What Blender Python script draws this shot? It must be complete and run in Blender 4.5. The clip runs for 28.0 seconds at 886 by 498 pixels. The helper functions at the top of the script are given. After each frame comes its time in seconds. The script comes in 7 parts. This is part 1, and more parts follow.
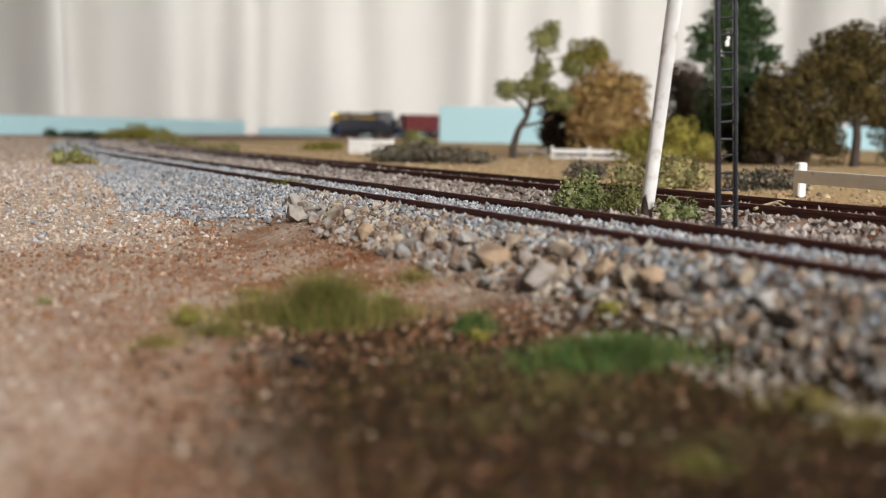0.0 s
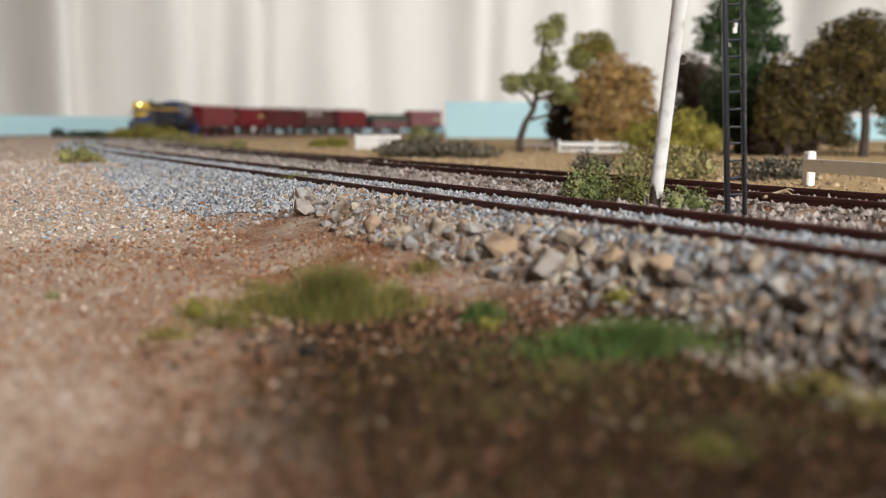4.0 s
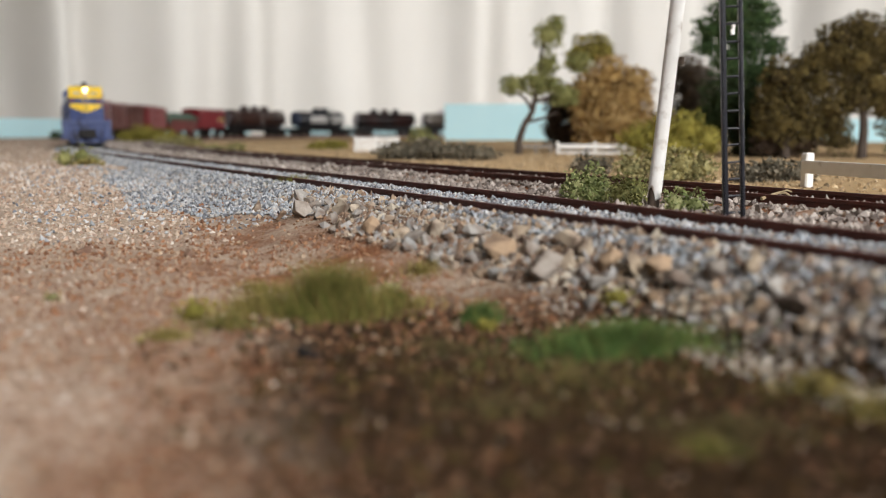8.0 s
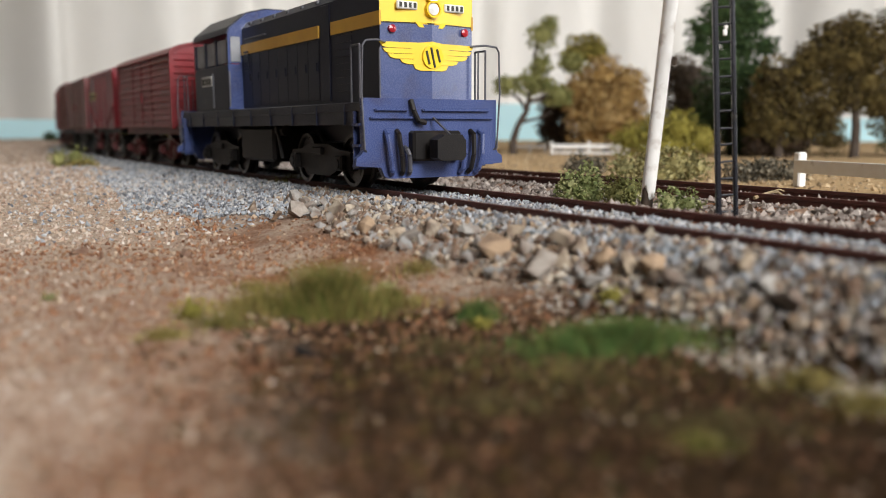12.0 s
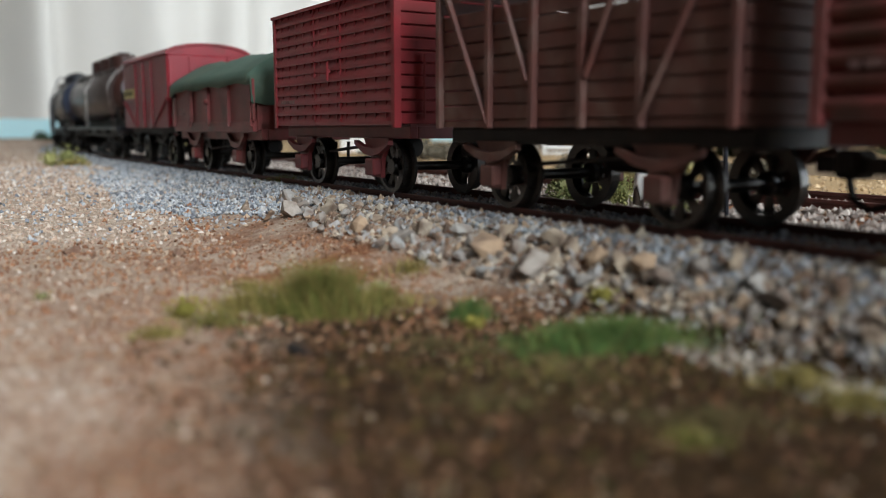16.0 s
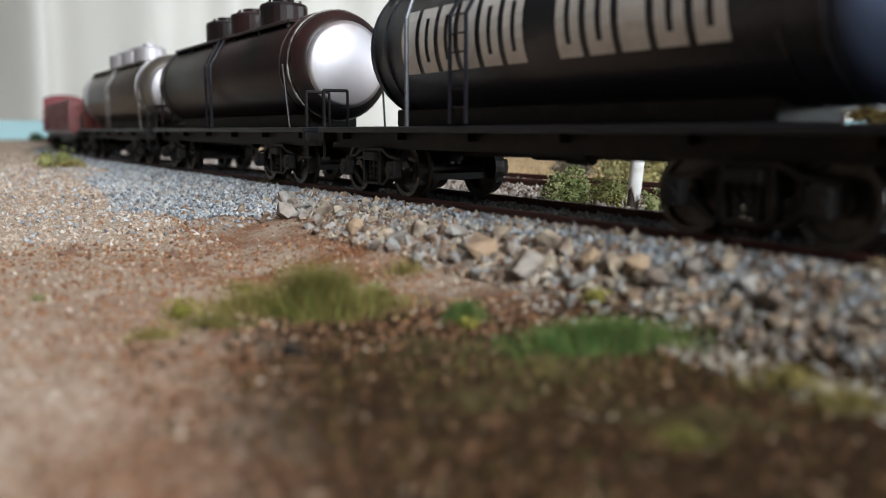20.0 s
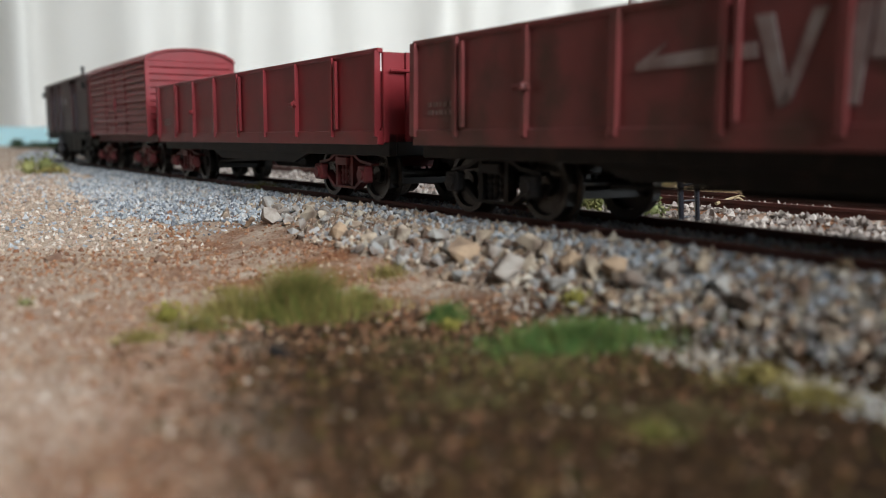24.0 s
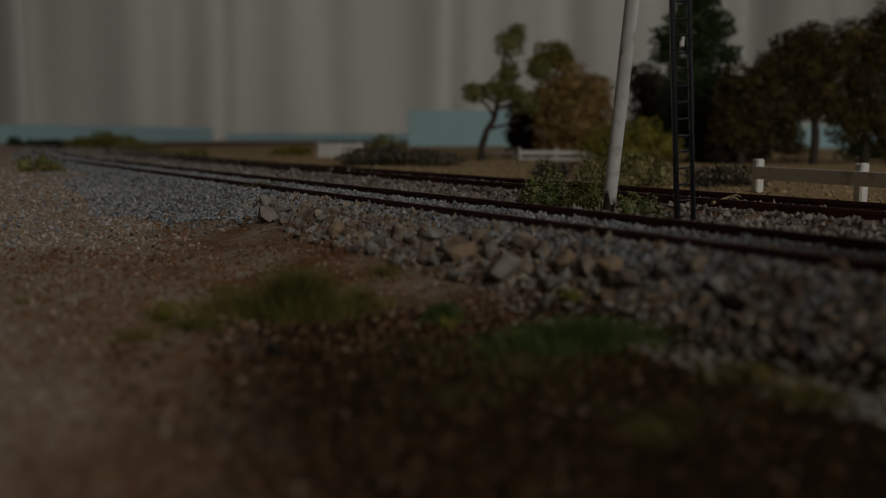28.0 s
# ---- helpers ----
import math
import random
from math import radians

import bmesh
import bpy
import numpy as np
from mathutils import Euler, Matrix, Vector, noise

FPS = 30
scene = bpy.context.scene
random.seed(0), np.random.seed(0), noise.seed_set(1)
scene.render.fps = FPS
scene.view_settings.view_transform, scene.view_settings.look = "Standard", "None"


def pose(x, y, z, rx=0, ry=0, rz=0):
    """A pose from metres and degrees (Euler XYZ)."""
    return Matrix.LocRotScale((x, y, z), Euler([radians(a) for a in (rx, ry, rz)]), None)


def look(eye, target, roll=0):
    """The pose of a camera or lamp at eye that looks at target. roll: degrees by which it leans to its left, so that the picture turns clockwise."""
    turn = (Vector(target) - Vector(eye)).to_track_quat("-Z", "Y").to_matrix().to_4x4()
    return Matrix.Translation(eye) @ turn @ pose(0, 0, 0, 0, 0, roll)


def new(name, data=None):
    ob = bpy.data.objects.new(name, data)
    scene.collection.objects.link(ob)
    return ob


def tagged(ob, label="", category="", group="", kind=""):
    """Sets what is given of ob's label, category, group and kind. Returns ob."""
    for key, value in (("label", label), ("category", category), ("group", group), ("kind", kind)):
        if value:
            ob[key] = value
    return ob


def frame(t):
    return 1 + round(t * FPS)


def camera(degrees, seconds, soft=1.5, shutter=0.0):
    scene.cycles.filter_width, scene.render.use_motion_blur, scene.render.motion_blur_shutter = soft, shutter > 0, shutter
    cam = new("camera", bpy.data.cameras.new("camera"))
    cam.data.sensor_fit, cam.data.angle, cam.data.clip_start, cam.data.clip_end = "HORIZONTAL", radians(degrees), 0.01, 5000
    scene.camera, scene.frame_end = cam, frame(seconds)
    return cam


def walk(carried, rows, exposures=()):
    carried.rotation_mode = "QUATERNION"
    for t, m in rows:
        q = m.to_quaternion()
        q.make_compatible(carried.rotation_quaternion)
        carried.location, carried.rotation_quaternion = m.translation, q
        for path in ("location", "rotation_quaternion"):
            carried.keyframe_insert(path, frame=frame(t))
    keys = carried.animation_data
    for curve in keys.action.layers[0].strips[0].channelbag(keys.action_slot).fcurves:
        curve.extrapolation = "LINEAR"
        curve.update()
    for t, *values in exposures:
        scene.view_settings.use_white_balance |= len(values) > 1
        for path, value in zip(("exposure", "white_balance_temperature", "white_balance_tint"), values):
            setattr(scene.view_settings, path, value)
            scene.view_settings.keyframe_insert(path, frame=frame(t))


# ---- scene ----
cam = camera(54.56, 28.0, soft=0.95)
cam.data.dof.use_dof = True
cam.data.dof.focus_distance = 0.185
cam.data.dof.aperture_fstop = 20.0
# seconds, place in metres, turn in degrees
ROWS = [
    (0, -0.00001, -0.00013, 0.01367, 82.138, -0.739, -0.337),
    (0.5, 0.00007, -0.00012, 0.01349, 82.297, -0.586, -0.273),
    (1, 0.00010, -0.00010, 0.01332, 82.273, -0.370, -0.202),
    (1.5, 0.00009, 0.00012, 0.01314, 81.871, -0.305, -0.125),
    (2, 0.00007, 0.00009, 0.01325, 81.728, -0.353, -0.127),
    (2.5, 0.00004, 0.00006, 0.01328, 81.944, -0.399, -0.131),
    (3, 0.00010, 0.00002, 0.01328, 82.179, -0.341, -0.069),
    (3.5, -0.00004, 0.00015, 0.01291, 82.073, -0.153, 0.049),
    (5.5, -0.00009, 0.00024, 0.01279, 81.340, 0.039, 0.061),
    (6, -0.00012, 0.00021, 0.01267, 81.320, 0.024, 0.052),
    (6.5, -0.00004, 0.00020, 0.01268, 81.390, 0.046, 0.049),
    (7, -0.00008, -0.00000, 0.01288, 81.893, 0.025, 0.046),
    (7.5, -0.00012, 0.00003, 0.01278, 82.092, 0.034, 0.009),
    (8, 0.00000, 0.00000, 0.01275, 82.023, 0.000, 0.000),
    (8.5, -0.00003, 0.00013, 0.01280, 81.954, -0.011, -0.044),
    (9, -0.00005, -0.00005, 0.01276, 81.962, 0.010, -0.069),
    (9.5, -0.00003, -0.00004, 0.01282, 82.003, 0.021, -0.108),
    (10, -0.00005, -0.00017, 0.01276, 82.163, -0.021, -0.182),
    (10.5, -0.00010, -0.00028, 0.01286, 82.299, -0.008, -0.283),
    (11, -0.00015, -0.00055, 0.01266, 81.988, 0.010, -0.340),
    (11.5, -0.00012, -0.00038, 0.01256, 81.524, 0.078, -0.335),
    (12, -0.00016, -0.00080, 0.01275, 82.040, 0.100, -0.396),
    (12.5, -0.00007, -0.00077, 0.01283, 82.580, 0.162, -0.491),
    (14.5, -0.00022, -0.00131, 0.01285, 82.450, 0.125, -0.674),
    (15, -0.00033, -0.00144, 0.01277, 82.645, 0.024, -0.731),
    (15.5, -0.00022, -0.00139, 0.01291, 82.345, 0.113, -0.791),
    (16, -0.00019, -0.00138, 0.01268, 82.063, -0.016, -0.894),
    (16.5, -0.00022, -0.00156, 0.01274, 82.163, -0.013, -0.970),
    (17, -0.00019, -0.00169, 0.01277, 82.272, -0.034, -1.061),
    (17.5, -0.00007, -0.00195, 0.01289, 82.016, 0.009, -1.218),
    (18, -0.00001, -0.00196, 0.01276, 81.926, 0.008, -1.240),
    (18.5, -0.00004, -0.00206, 0.01277, 81.994, -0.043, -1.209),
    (19, -0.00005, -0.00207, 0.01277, 82.125, -0.021, -1.215),
    (19.5, -0.00004, -0.00204, 0.01282, 82.175, 0.059, -1.197),
    (20, -0.00003, -0.00194, 0.01273, 82.177, -0.042, -1.154),
    (20.5, 0.00001, -0.00192, 0.01283, 81.988, 0.054, -1.148),
    (21, 0.00003, -0.00205, 0.01283, 82.016, 0.077, -1.155),
    (21.5, 0.00004, -0.00213, 0.01278, 82.348, -0.050, -1.201),
    (23.5, 0.00016, -0.00424, 0.01284, 82.531, -0.042, -2.270),
    (24, 0.00015, -0.00415, 0.01278, 82.528, 0.068, -2.221),
    (24.5, 0.00018, -0.00418, 0.01284, 82.486, 0.128, -2.210),
    (25, 0.00015, -0.00422, 0.01275, 82.519, -0.022, -2.229),
    (25.5, 0.00011, -0.00427, 0.01274, 82.487, -0.105, -2.332),
    (26, 0.00014, -0.00428, 0.01278, 82.395, -0.025, -2.332),
    (26.5, 0.00014, -0.00427, 0.01278, 82.383, -0.016, -2.331),
    (27, 0.00014, -0.00428, 0.01278, 82.395, -0.025, -2.332),
    (27.5, 0.00012, -0.00428, 0.01273, 82.421, -0.027, -2.338),
    (28, 0.00029, -0.00440, 0.01293, 82.425, -0.045, -2.392),
]
walk(cam, [(r[0], pose(*r[1:])) for r in ROWS],
     [(0, 0.0, 6300, 10), (12.0, 0.0, 6300, 10), (14.5, 0.1, 5800, 5), (26.8, 0.1, 5800, 5), (27.1, -0.25, 5900, 6), (27.5, -1.2, 6200, 8), (28.0, -2.85, 6600, 6)])

# ---- world and light ----
world = bpy.data.worlds.new("sky")
scene.world = world
world.use_nodes = True
wn = world.node_tree.nodes
sky = wn.new("ShaderNodeTexSky")
sky.sky_type, sky.sun_disc = "NISHITA", False
sky.sun_elevation, sky.sun_rotation = radians(38), radians(120)
wn["Background"].inputs["Strength"].default_value = 0.1
world.node_tree.links.new(sky.outputs["Color"], wn["Background"].inputs["Color"])


def window_light(name, m, wide, high, watts, colour):
    lamp = bpy.data.lights.new(name, "AREA")
    lamp.shape, lamp.size, lamp.size_y, lamp.energy, lamp.color = "RECTANGLE", wide, high, watts, colour
    ob = new(name, lamp)
    ob.matrix_world = m
    return ob


# daylight through the room's windows: one behind the viewer's right shoulder, one at the right, one behind the curtain
window_light("window_light", look((0.73, -1.16, 0.84), (0.0, 0.2, 0.0)), 0.7, 0.9, 46, (1.0, 0.97, 0.93))
window_light("window_light_east", look((2.34, 0.30, 0.30), (0.0, 0.12, 0.03)), 0.5, 0.5, 14, (1.0, 0.98, 0.95))
window_light("window_light_curtain", look((0.1, 4.9, 0.9), (-0.25, 2.7, 0.35)), 2.6, 1.6, 195, (1.0, 0.985, 0.97))


# ---- materials ----
def surface(name, base, other=None, rough=0.6, metal=0.0, scale=400.0, fine=3000.0, bump=0.15, depth=0.0002, mix=0.6,
            island=0.0, obj=0.0, coat=0.0, dirt=None, dirt_scale=90.0, dirt_amount=0.35, emit=None, spread=None, spec=0.5):
    m = bpy.data.materials.new(name)
    m.use_nodes = True
    nt = m.node_tree
    bs = nt.nodes["Principled BSDF"]
    bs.inputs["Roughness"].default_value, bs.inputs["Metallic"].default_value = rough, metal
    bs.inputs["Coat Weight"].default_value = coat
    bs.inputs["Specular IOR Level"].default_value = spec
    co = nt.nodes.new("ShaderNodeTexCoord")

    def noisy(s, detail=4.0):
        n = nt.nodes.new("ShaderNodeTexNoise")
        n.inputs["Scale"].default_value, n.inputs["Detail"].default_value = s, detail
        nt.links.new(co.outputs["Object"], n.inputs["Vector"])
        return n

    def ramp(src, lo, hi):
        r = nt.nodes.new("ShaderNodeMapRange")
        r.inputs["From Min"].default_value, r.inputs["From Max"].default_value = lo, hi
        nt.links.new(src, r.inputs["Value"])
        return r.outputs["Result"]

    def blend(fac, a, b, kind="MIX"):
        n = nt.nodes.new("ShaderNodeMix")
        n.data_type, n.blend_type = "RGBA", kind
        for sock, v in ((n.inputs["Factor"], fac), (n.inputs["A"], a), (n.inputs["B"], b)):
            if isinstance(v, (tuple, list)):
                sock.default_value = (*v[:3], 1.0)
            elif isinstance(v, float):
                sock.default_value = v
            else:
                nt.links.new(v, sock)
        return n.outputs["Result"]

    other = other or tuple(c * 0.72 for c in base)
    big, small = noisy(scale), noisy(fine, 2.0)
    col = blend(ramp(big.outputs["Fac"], 0.5 - 0.3 * mix, 0.5 + 0.3 * mix), base, other)
    if spread:
        info = nt.nodes.new("ShaderNodeNewGeometry") if island else nt.nodes.new("ShaderNodeObjectInfo")
        cr = nt.nodes.new("ShaderNodeValToRGB")
        cr.color_ramp.interpolation = "CONSTANT"
        while len(cr.color_ramp.elements) < len(spread):
            cr.color_ramp.elements.new(0.5)
        for i, c in enumerate(spread):
            cr.color_ramp.elements[i].position, cr.color_ramp.elements[i].color = i / len(spread), (*c, 1)
        nt.links.new(info.outputs["Random Per Island" if island else "Random"], cr.inputs["Fac"])
        col = blend(0.82, col, cr.outputs["Color"])
    elif island or obj:
        info = nt.nodes.new("ShaderNodeNewGeometry") if island else nt.nodes.new("ShaderNodeObjectInfo")
        hsv = nt.nodes.new("ShaderNodeHueSaturation")
        amount = island or obj
        r = ramp(info.outputs["Random Per Island" if island else "Random"], 0.0, 1.0)
        mr = r.node
        mr.inputs["To Min"].default_value, mr.inputs["To Max"].default_value = 1 - amount, 1 + amount
        nt.links.new(r, hsv.inputs["Value"])
        nt.links.new(col, hsv.inputs["Color"])
        col = hsv.outputs["Color"]
    if dirt:
        d = noisy(dirt_scale, 6.0)
        col = blend(ramp(d.outputs["Fac"], 0.62 - dirt_amount * 0.4, 0.78 - dirt_amount * 0.2), col, dirt)
    nt.links.new(col, bs.inputs["Base Color"])
    rr = ramp(small.outputs["Fac"], 0.2, 0.8)
    rr.node.inputs["To Min"].default_value, rr.node.inputs["To Max"].default_value = max(0.02, rough - 0.1), min(1.0, rough + 0.1)
    nt.links.new(rr, bs.inputs["Roughness"])
    if bump:
        b = nt.nodes.new("ShaderNodeBump")
        b.inputs["Strength"].default_value, b.inputs["Distance"].default_value = bump, depth
        nt.links.new(small.outputs["Fac"], b.inputs["Height"])
        nt.links.new(b.outputs["Normal"], bs.inputs["Normal"])
    if emit:
        bs.inputs["Emission Color"].default_value, bs.inputs["Emission Strength"].default_value = (*emit[:3], 1), emit[3]
    return m


RUST = (0.075, 0.028, 0.018)
M_RAIL = surface("rusty_rail", (0.105, 0.028, 0.020), (0.070, 0.022, 0.016), 0.62, 0.0, 250, 5000, 0.3)
M_SLEEPER = surface("sleeper_wood", (0.10, 0.075, 0.055), (0.06, 0.045, 0.035), 0.85, 0, 500, 4000, 0.4, obj=0.3)
M_BALLAST = surface("ballast_stone", (0.36, 0.36, 0.37), (0.26, 0.27, 0.29), 0.85, 0, 900, 6000, 0.4, island=1,
                    spread=[(0.45, 0.46, 0.47), (0.35, 0.37, 0.40), (0.21, 0.23, 0.26), (0.57, 0.57, 0.58), (0.37, 0.355, 0.335), (0.31, 0.34, 0.37), (0.44, 0.41, 0.37), (0.09, 0.095, 0.11), (0.27, 0.29, 0.30), (0.14, 0.15, 0.17)])
M_BALLAST_OLD = surface("old_ballast_stone", (0.26, 0.23, 0.20), (0.18, 0.15, 0.13), 0.9, 0, 900, 6000, 0.4, island=1,
                        spread=[(0.40, 0.34, 0.295), (0.29, 0.24, 0.21), (0.52, 0.46, 0.41), (0.15, 0.12, 0.105), (0.36, 0.305, 0.265), (0.23, 0.19, 0.165)])
M_GRIT = surface("pale_grit", (0.30, 0.20, 0.14), (0.22, 0.13, 0.09), 0.9, 0, 900, 6000, 0.3, island=1,
                 spread=[(0.48, 0.38, 0.29), (0.42, 0.30, 0.22), (0.55, 0.46, 0.38), (0.36, 0.25, 0.18), (0.50, 0.41, 0.33), (0.45, 0.35, 0.26), (0.30, 0.22, 0.17), (0.66, 0.60, 0.53)])
M_GRITRED = surface("rusty_grit", (0.22, 0.12, 0.07), (0.17, 0.09, 0.05), 0.9, 0, 900, 6000, 0.3, island=1,
                    spread=[(0.27, 0.12, 0.055), (0.20, 0.085, 0.04), (0.33, 0.185, 0.10), (0.15, 0.068, 0.036), (0.31, 0.15, 0.075), (0.46, 0.36, 0.26), (0.22, 0.12, 0.06)])
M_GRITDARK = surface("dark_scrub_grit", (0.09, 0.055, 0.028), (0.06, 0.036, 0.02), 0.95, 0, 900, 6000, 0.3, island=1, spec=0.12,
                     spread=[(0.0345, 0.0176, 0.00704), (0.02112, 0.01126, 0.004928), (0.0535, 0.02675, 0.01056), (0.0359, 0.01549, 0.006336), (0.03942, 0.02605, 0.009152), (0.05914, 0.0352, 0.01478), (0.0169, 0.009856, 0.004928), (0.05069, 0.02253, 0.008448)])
M_ROCK = surface("broken_rock", (0.38, 0.30, 0.22), (0.26, 0.21, 0.17), 0.85, 0, 500, 3500, 0.5, depth=0.0003, obj=1,
                 spread=[(0.38, 0.30, 0.21), (0.33, 0.295, 0.26), (0.46, 0.39, 0.30), (0.21, 0.19, 0.17), (0.37, 0.25, 0.15), (0.34, 0.33, 0.31), (0.42, 0.34, 0.25), (0.25, 0.26, 0.26)], dirt=(0.15, 0.10, 0.07), dirt_scale=500, dirt_amount=0.45)
M_RUBBLE = surface("rubble_stone", (0.36, 0.29, 0.22), (0.26, 0.21, 0.17), 0.88, 0, 900, 5000, 0.4, island=1,
                   spread=[(0.42, 0.33, 0.23), (0.33, 0.32, 0.31), (0.48, 0.42, 0.33), (0.25, 0.24, 0.24), (0.36, 0.25, 0.16), (0.30, 0.23, 0.17), (0.15, 0.085, 0.05), (0.20, 0.12, 0.075), (0.10, 0.06, 0.04)])
M_CHIPS = surface("pale_stone_chips", (0.42, 0.37, 0.31), (0.32, 0.28, 0.23), 0.9, 0, 900, 5000, 0.3, island=1,
                  spread=[(0.52, 0.46, 0.38), (0.42, 0.40, 0.37), (0.60, 0.55, 0.48), (0.33, 0.28, 0.23), (0.46, 0.38, 0.29), (0.39, 0.40, 0.41)])
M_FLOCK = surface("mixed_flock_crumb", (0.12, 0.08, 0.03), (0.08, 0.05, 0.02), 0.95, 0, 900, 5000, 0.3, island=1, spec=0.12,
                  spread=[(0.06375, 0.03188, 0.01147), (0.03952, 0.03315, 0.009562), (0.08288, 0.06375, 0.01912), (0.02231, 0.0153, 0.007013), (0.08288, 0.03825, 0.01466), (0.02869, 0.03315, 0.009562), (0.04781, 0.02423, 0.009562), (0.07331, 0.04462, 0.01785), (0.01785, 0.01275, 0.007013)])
M_SAND = surface("ochre_sand_grit", (0.46, 0.33, 0.18), (0.36, 0.25, 0.14), 0.9, 0, 900, 5000, 0.3, island=1,
                 spread=[(0.50, 0.36, 0.20), (0.40, 0.28, 0.15), (0.30, 0.22, 0.13), (0.56, 0.44, 0.28), (0.22, 0.17, 0.11)])
M_DARKROCK = surface("dark_cinder", (0.028, 0.025, 0.023), None, 0.9, 0, 700, 4000, 0.5, spec=0.1)
M_TWIG = surface("dry_twig", (0.42, 0.34, 0.20), (0.28, 0.20, 0.11), 0.85, 0, 800)
M_WHITE = surface("white_paint", (0.88, 0.87, 0.84), (0.82, 0.80, 0.76), 0.5, 0, 350, 4000, 0.15, dirt=(0.40, 0.33, 0.26), dirt_scale=240, dirt_amount=0.16)
M_POLEFOOT = surface("weathered_pole_foot", (0.10, 0.07, 0.05), (0.05, 0.035, 0.025), 0.85, 0, 500, 3000, 0.4)
M_BLACK = surface("black_metal_paint", (0.010, 0.010, 0.014), (0.016, 0.016, 0.022), 0.34, 0.0, 300, 4000, 0.15, spec=0.35)
M_BLUEBOARD = surface("pale_blue_board", (0.60, 0.88, 0.95), (0.56, 0.85, 0.93), 0.7, 0, 12, 500, 0.1)
M_GREYBOARD = surface("grey_fence_wood", (0.30, 0.26, 0.22), (0.22, 0.19, 0.16), 0.85, 0, 300)
M_WALL = surface("plaster", (0.25, 0.24, 0.225), (0.22, 0.21, 0.195), 0.85, 0, 3, 300, 0.1)
M_CEIL = surface("ceiling_white", (0.45, 0.44, 0.43), (0.42, 0.41, 0.40), 0.9, 0, 3, 300, 0.1)
M_FLOOR = surface("carpet", (0.20, 0.17, 0.14), (0.15, 0.13, 0.11), 0.95, 0, 8, 900, 0.3)
M_PLINTH = surface("baseboard_ply", (0.40, 0.29, 0.18), (0.33, 0.23, 0.14), 0.75, 0, 10, 400, 0.1)
# rolling stock
M_RED = surface("wagon_red", (0.215, 0.020, 0.025), (0.165, 0.017, 0.021), 0.36, 0, 160, 4000, 0.12, dirt=(0.14, 0.022, 0.022), dirt_scale=110, dirt_amount=0.2)
M_RED2 = surface("explosives_red", (0.20, 0.013, 0.021), (0.16, 0.011, 0.018), 0.34, 0, 160, 4000, 0.1, dirt=(0.12, 0.02, 0.02), dirt_scale=120, dirt_amount=0.2)
M_REDBROWN = surface("faded_wagon_red", (0.185, 0.042, 0.040), (0.14, 0.034, 0.033), 0.38, 0, 150, 4000, 0.15, dirt=(0.07, 0.03, 0.022), dirt_scale=120, dirt_amount=0.35)
M_STOCKRED = surface("weathered_stock_red", (0.13, 0.045, 0.034), (0.08, 0.032, 0.026), 0.6, 0, 200, 4000, 0.2, dirt=(0.16, 0.10, 0.08), dirt_scale=150, dirt_amount=0.3)
M_BROWN = surface("van_brown", (0.058, 0.020, 0.019), (0.043, 0.015, 0.015), 0.45, 0, 160, 4000, 0.1)
M_TANKBROWN = surface("tank_brown", (0.046, 0.019, 0.015), (0.026, 0.012, 0.010), 0.30, 0, 60, 4000, 0.06, dirt=(0.012, 0.008, 0.008), dirt_scale=45, dirt_amount=0.4, spec=0.4)
M_TANKBLACK = surface("tank_black", (0.010, 0.011, 0.015), (0.014, 0.015, 0.02), 0.32, 0, 120, 4000, 0.03, spec=0.5)
M_TANKSOOT = surface("sooty_tank_brown", (0.040, 0.015, 0.012), (0.014, 0.008, 0.008), 0.36, 0, 38, 4000, 0.06, mix=0.5, dirt=(0.006, 0.005, 0.006), dirt_scale=26, dirt_amount=0.75, spec=0.3)
# ends of the black tank: their bluish reflected sheen is put into the base colour
M_SHEENEND = surface("slate_blue_tank_end", (0.055, 0.070, 0.115), (0.045, 0.058, 0.095), 0.46, 0.55, 90, 3000, 0.05)
M_SILVER = surface("tank_silver", (0.62, 0.60, 0.63), (0.52, 0.49, 0.52), 0.50, 0.7, 60, 2500, 0.02, dirt=(0.52, 0.42, 0.42), dirt_scale=90, dirt_amount=0.15)
M_TANKGREY = surface("tank_grey_brown", (0.13, 0.11, 0.09), (0.08, 0.066, 0.055), 0.32, 0.35, 120, 4000, 0.1)
M_PEEL = surface("peeling_tank_end", (0.016, 0.014, 0.018), (0.42, 0.39, 0.42), 0.36, 0.3, 85, 2500, 0.2, mix=0.2, dirt=(0.016, 0.014, 0.018), dirt_scale=80, dirt_amount=0.55)
M_WORN = surface("chipped_pale_strap", (0.045, 0.032, 0.028), (0.30, 0.28, 0.26), 0.5, 0.1, 260, 3000, 0.2, mix=0.3)
M_FADED = surface("faded_white_paint", (0.30, 0.25, 0.24), (0.20, 0.13, 0.12), 0.6, 0, 300, 3000, 0.05)
M_STENCIL = surface("worn_stencil", (0.22, 0.14, 0.13), (0.15, 0.08, 0.075), 0.6, 0, 300, 3000, 0.05)
M_EARTHROCK = surface("flat_brown_stone", (0.24, 0.15, 0.10), (0.16, 0.09, 0.06), 0.9, 0, 500, 3500, 0.5)
M_SIGNCREAM = surface("sign_cream", (0.60, 0.54, 0.20), (0.52, 0.46, 0.16), 0.5, 0, 200, 3000, 0.05)
M_UNDER = surface("underframe_black", (0.010, 0.009, 0.009), (0.015, 0.013, 0.012), 0.5, 0, 300, 4000, 0.2, dirt=(0.03, 0.021, 0.017), dirt_scale=200, dirt_amount=0.2, spec=0.18)
M_UNDERRED = surface("underframe_red", (0.125, 0.017, 0.018), (0.08, 0.013, 0.014), 0.5, 0, 300, 4000, 0.2)
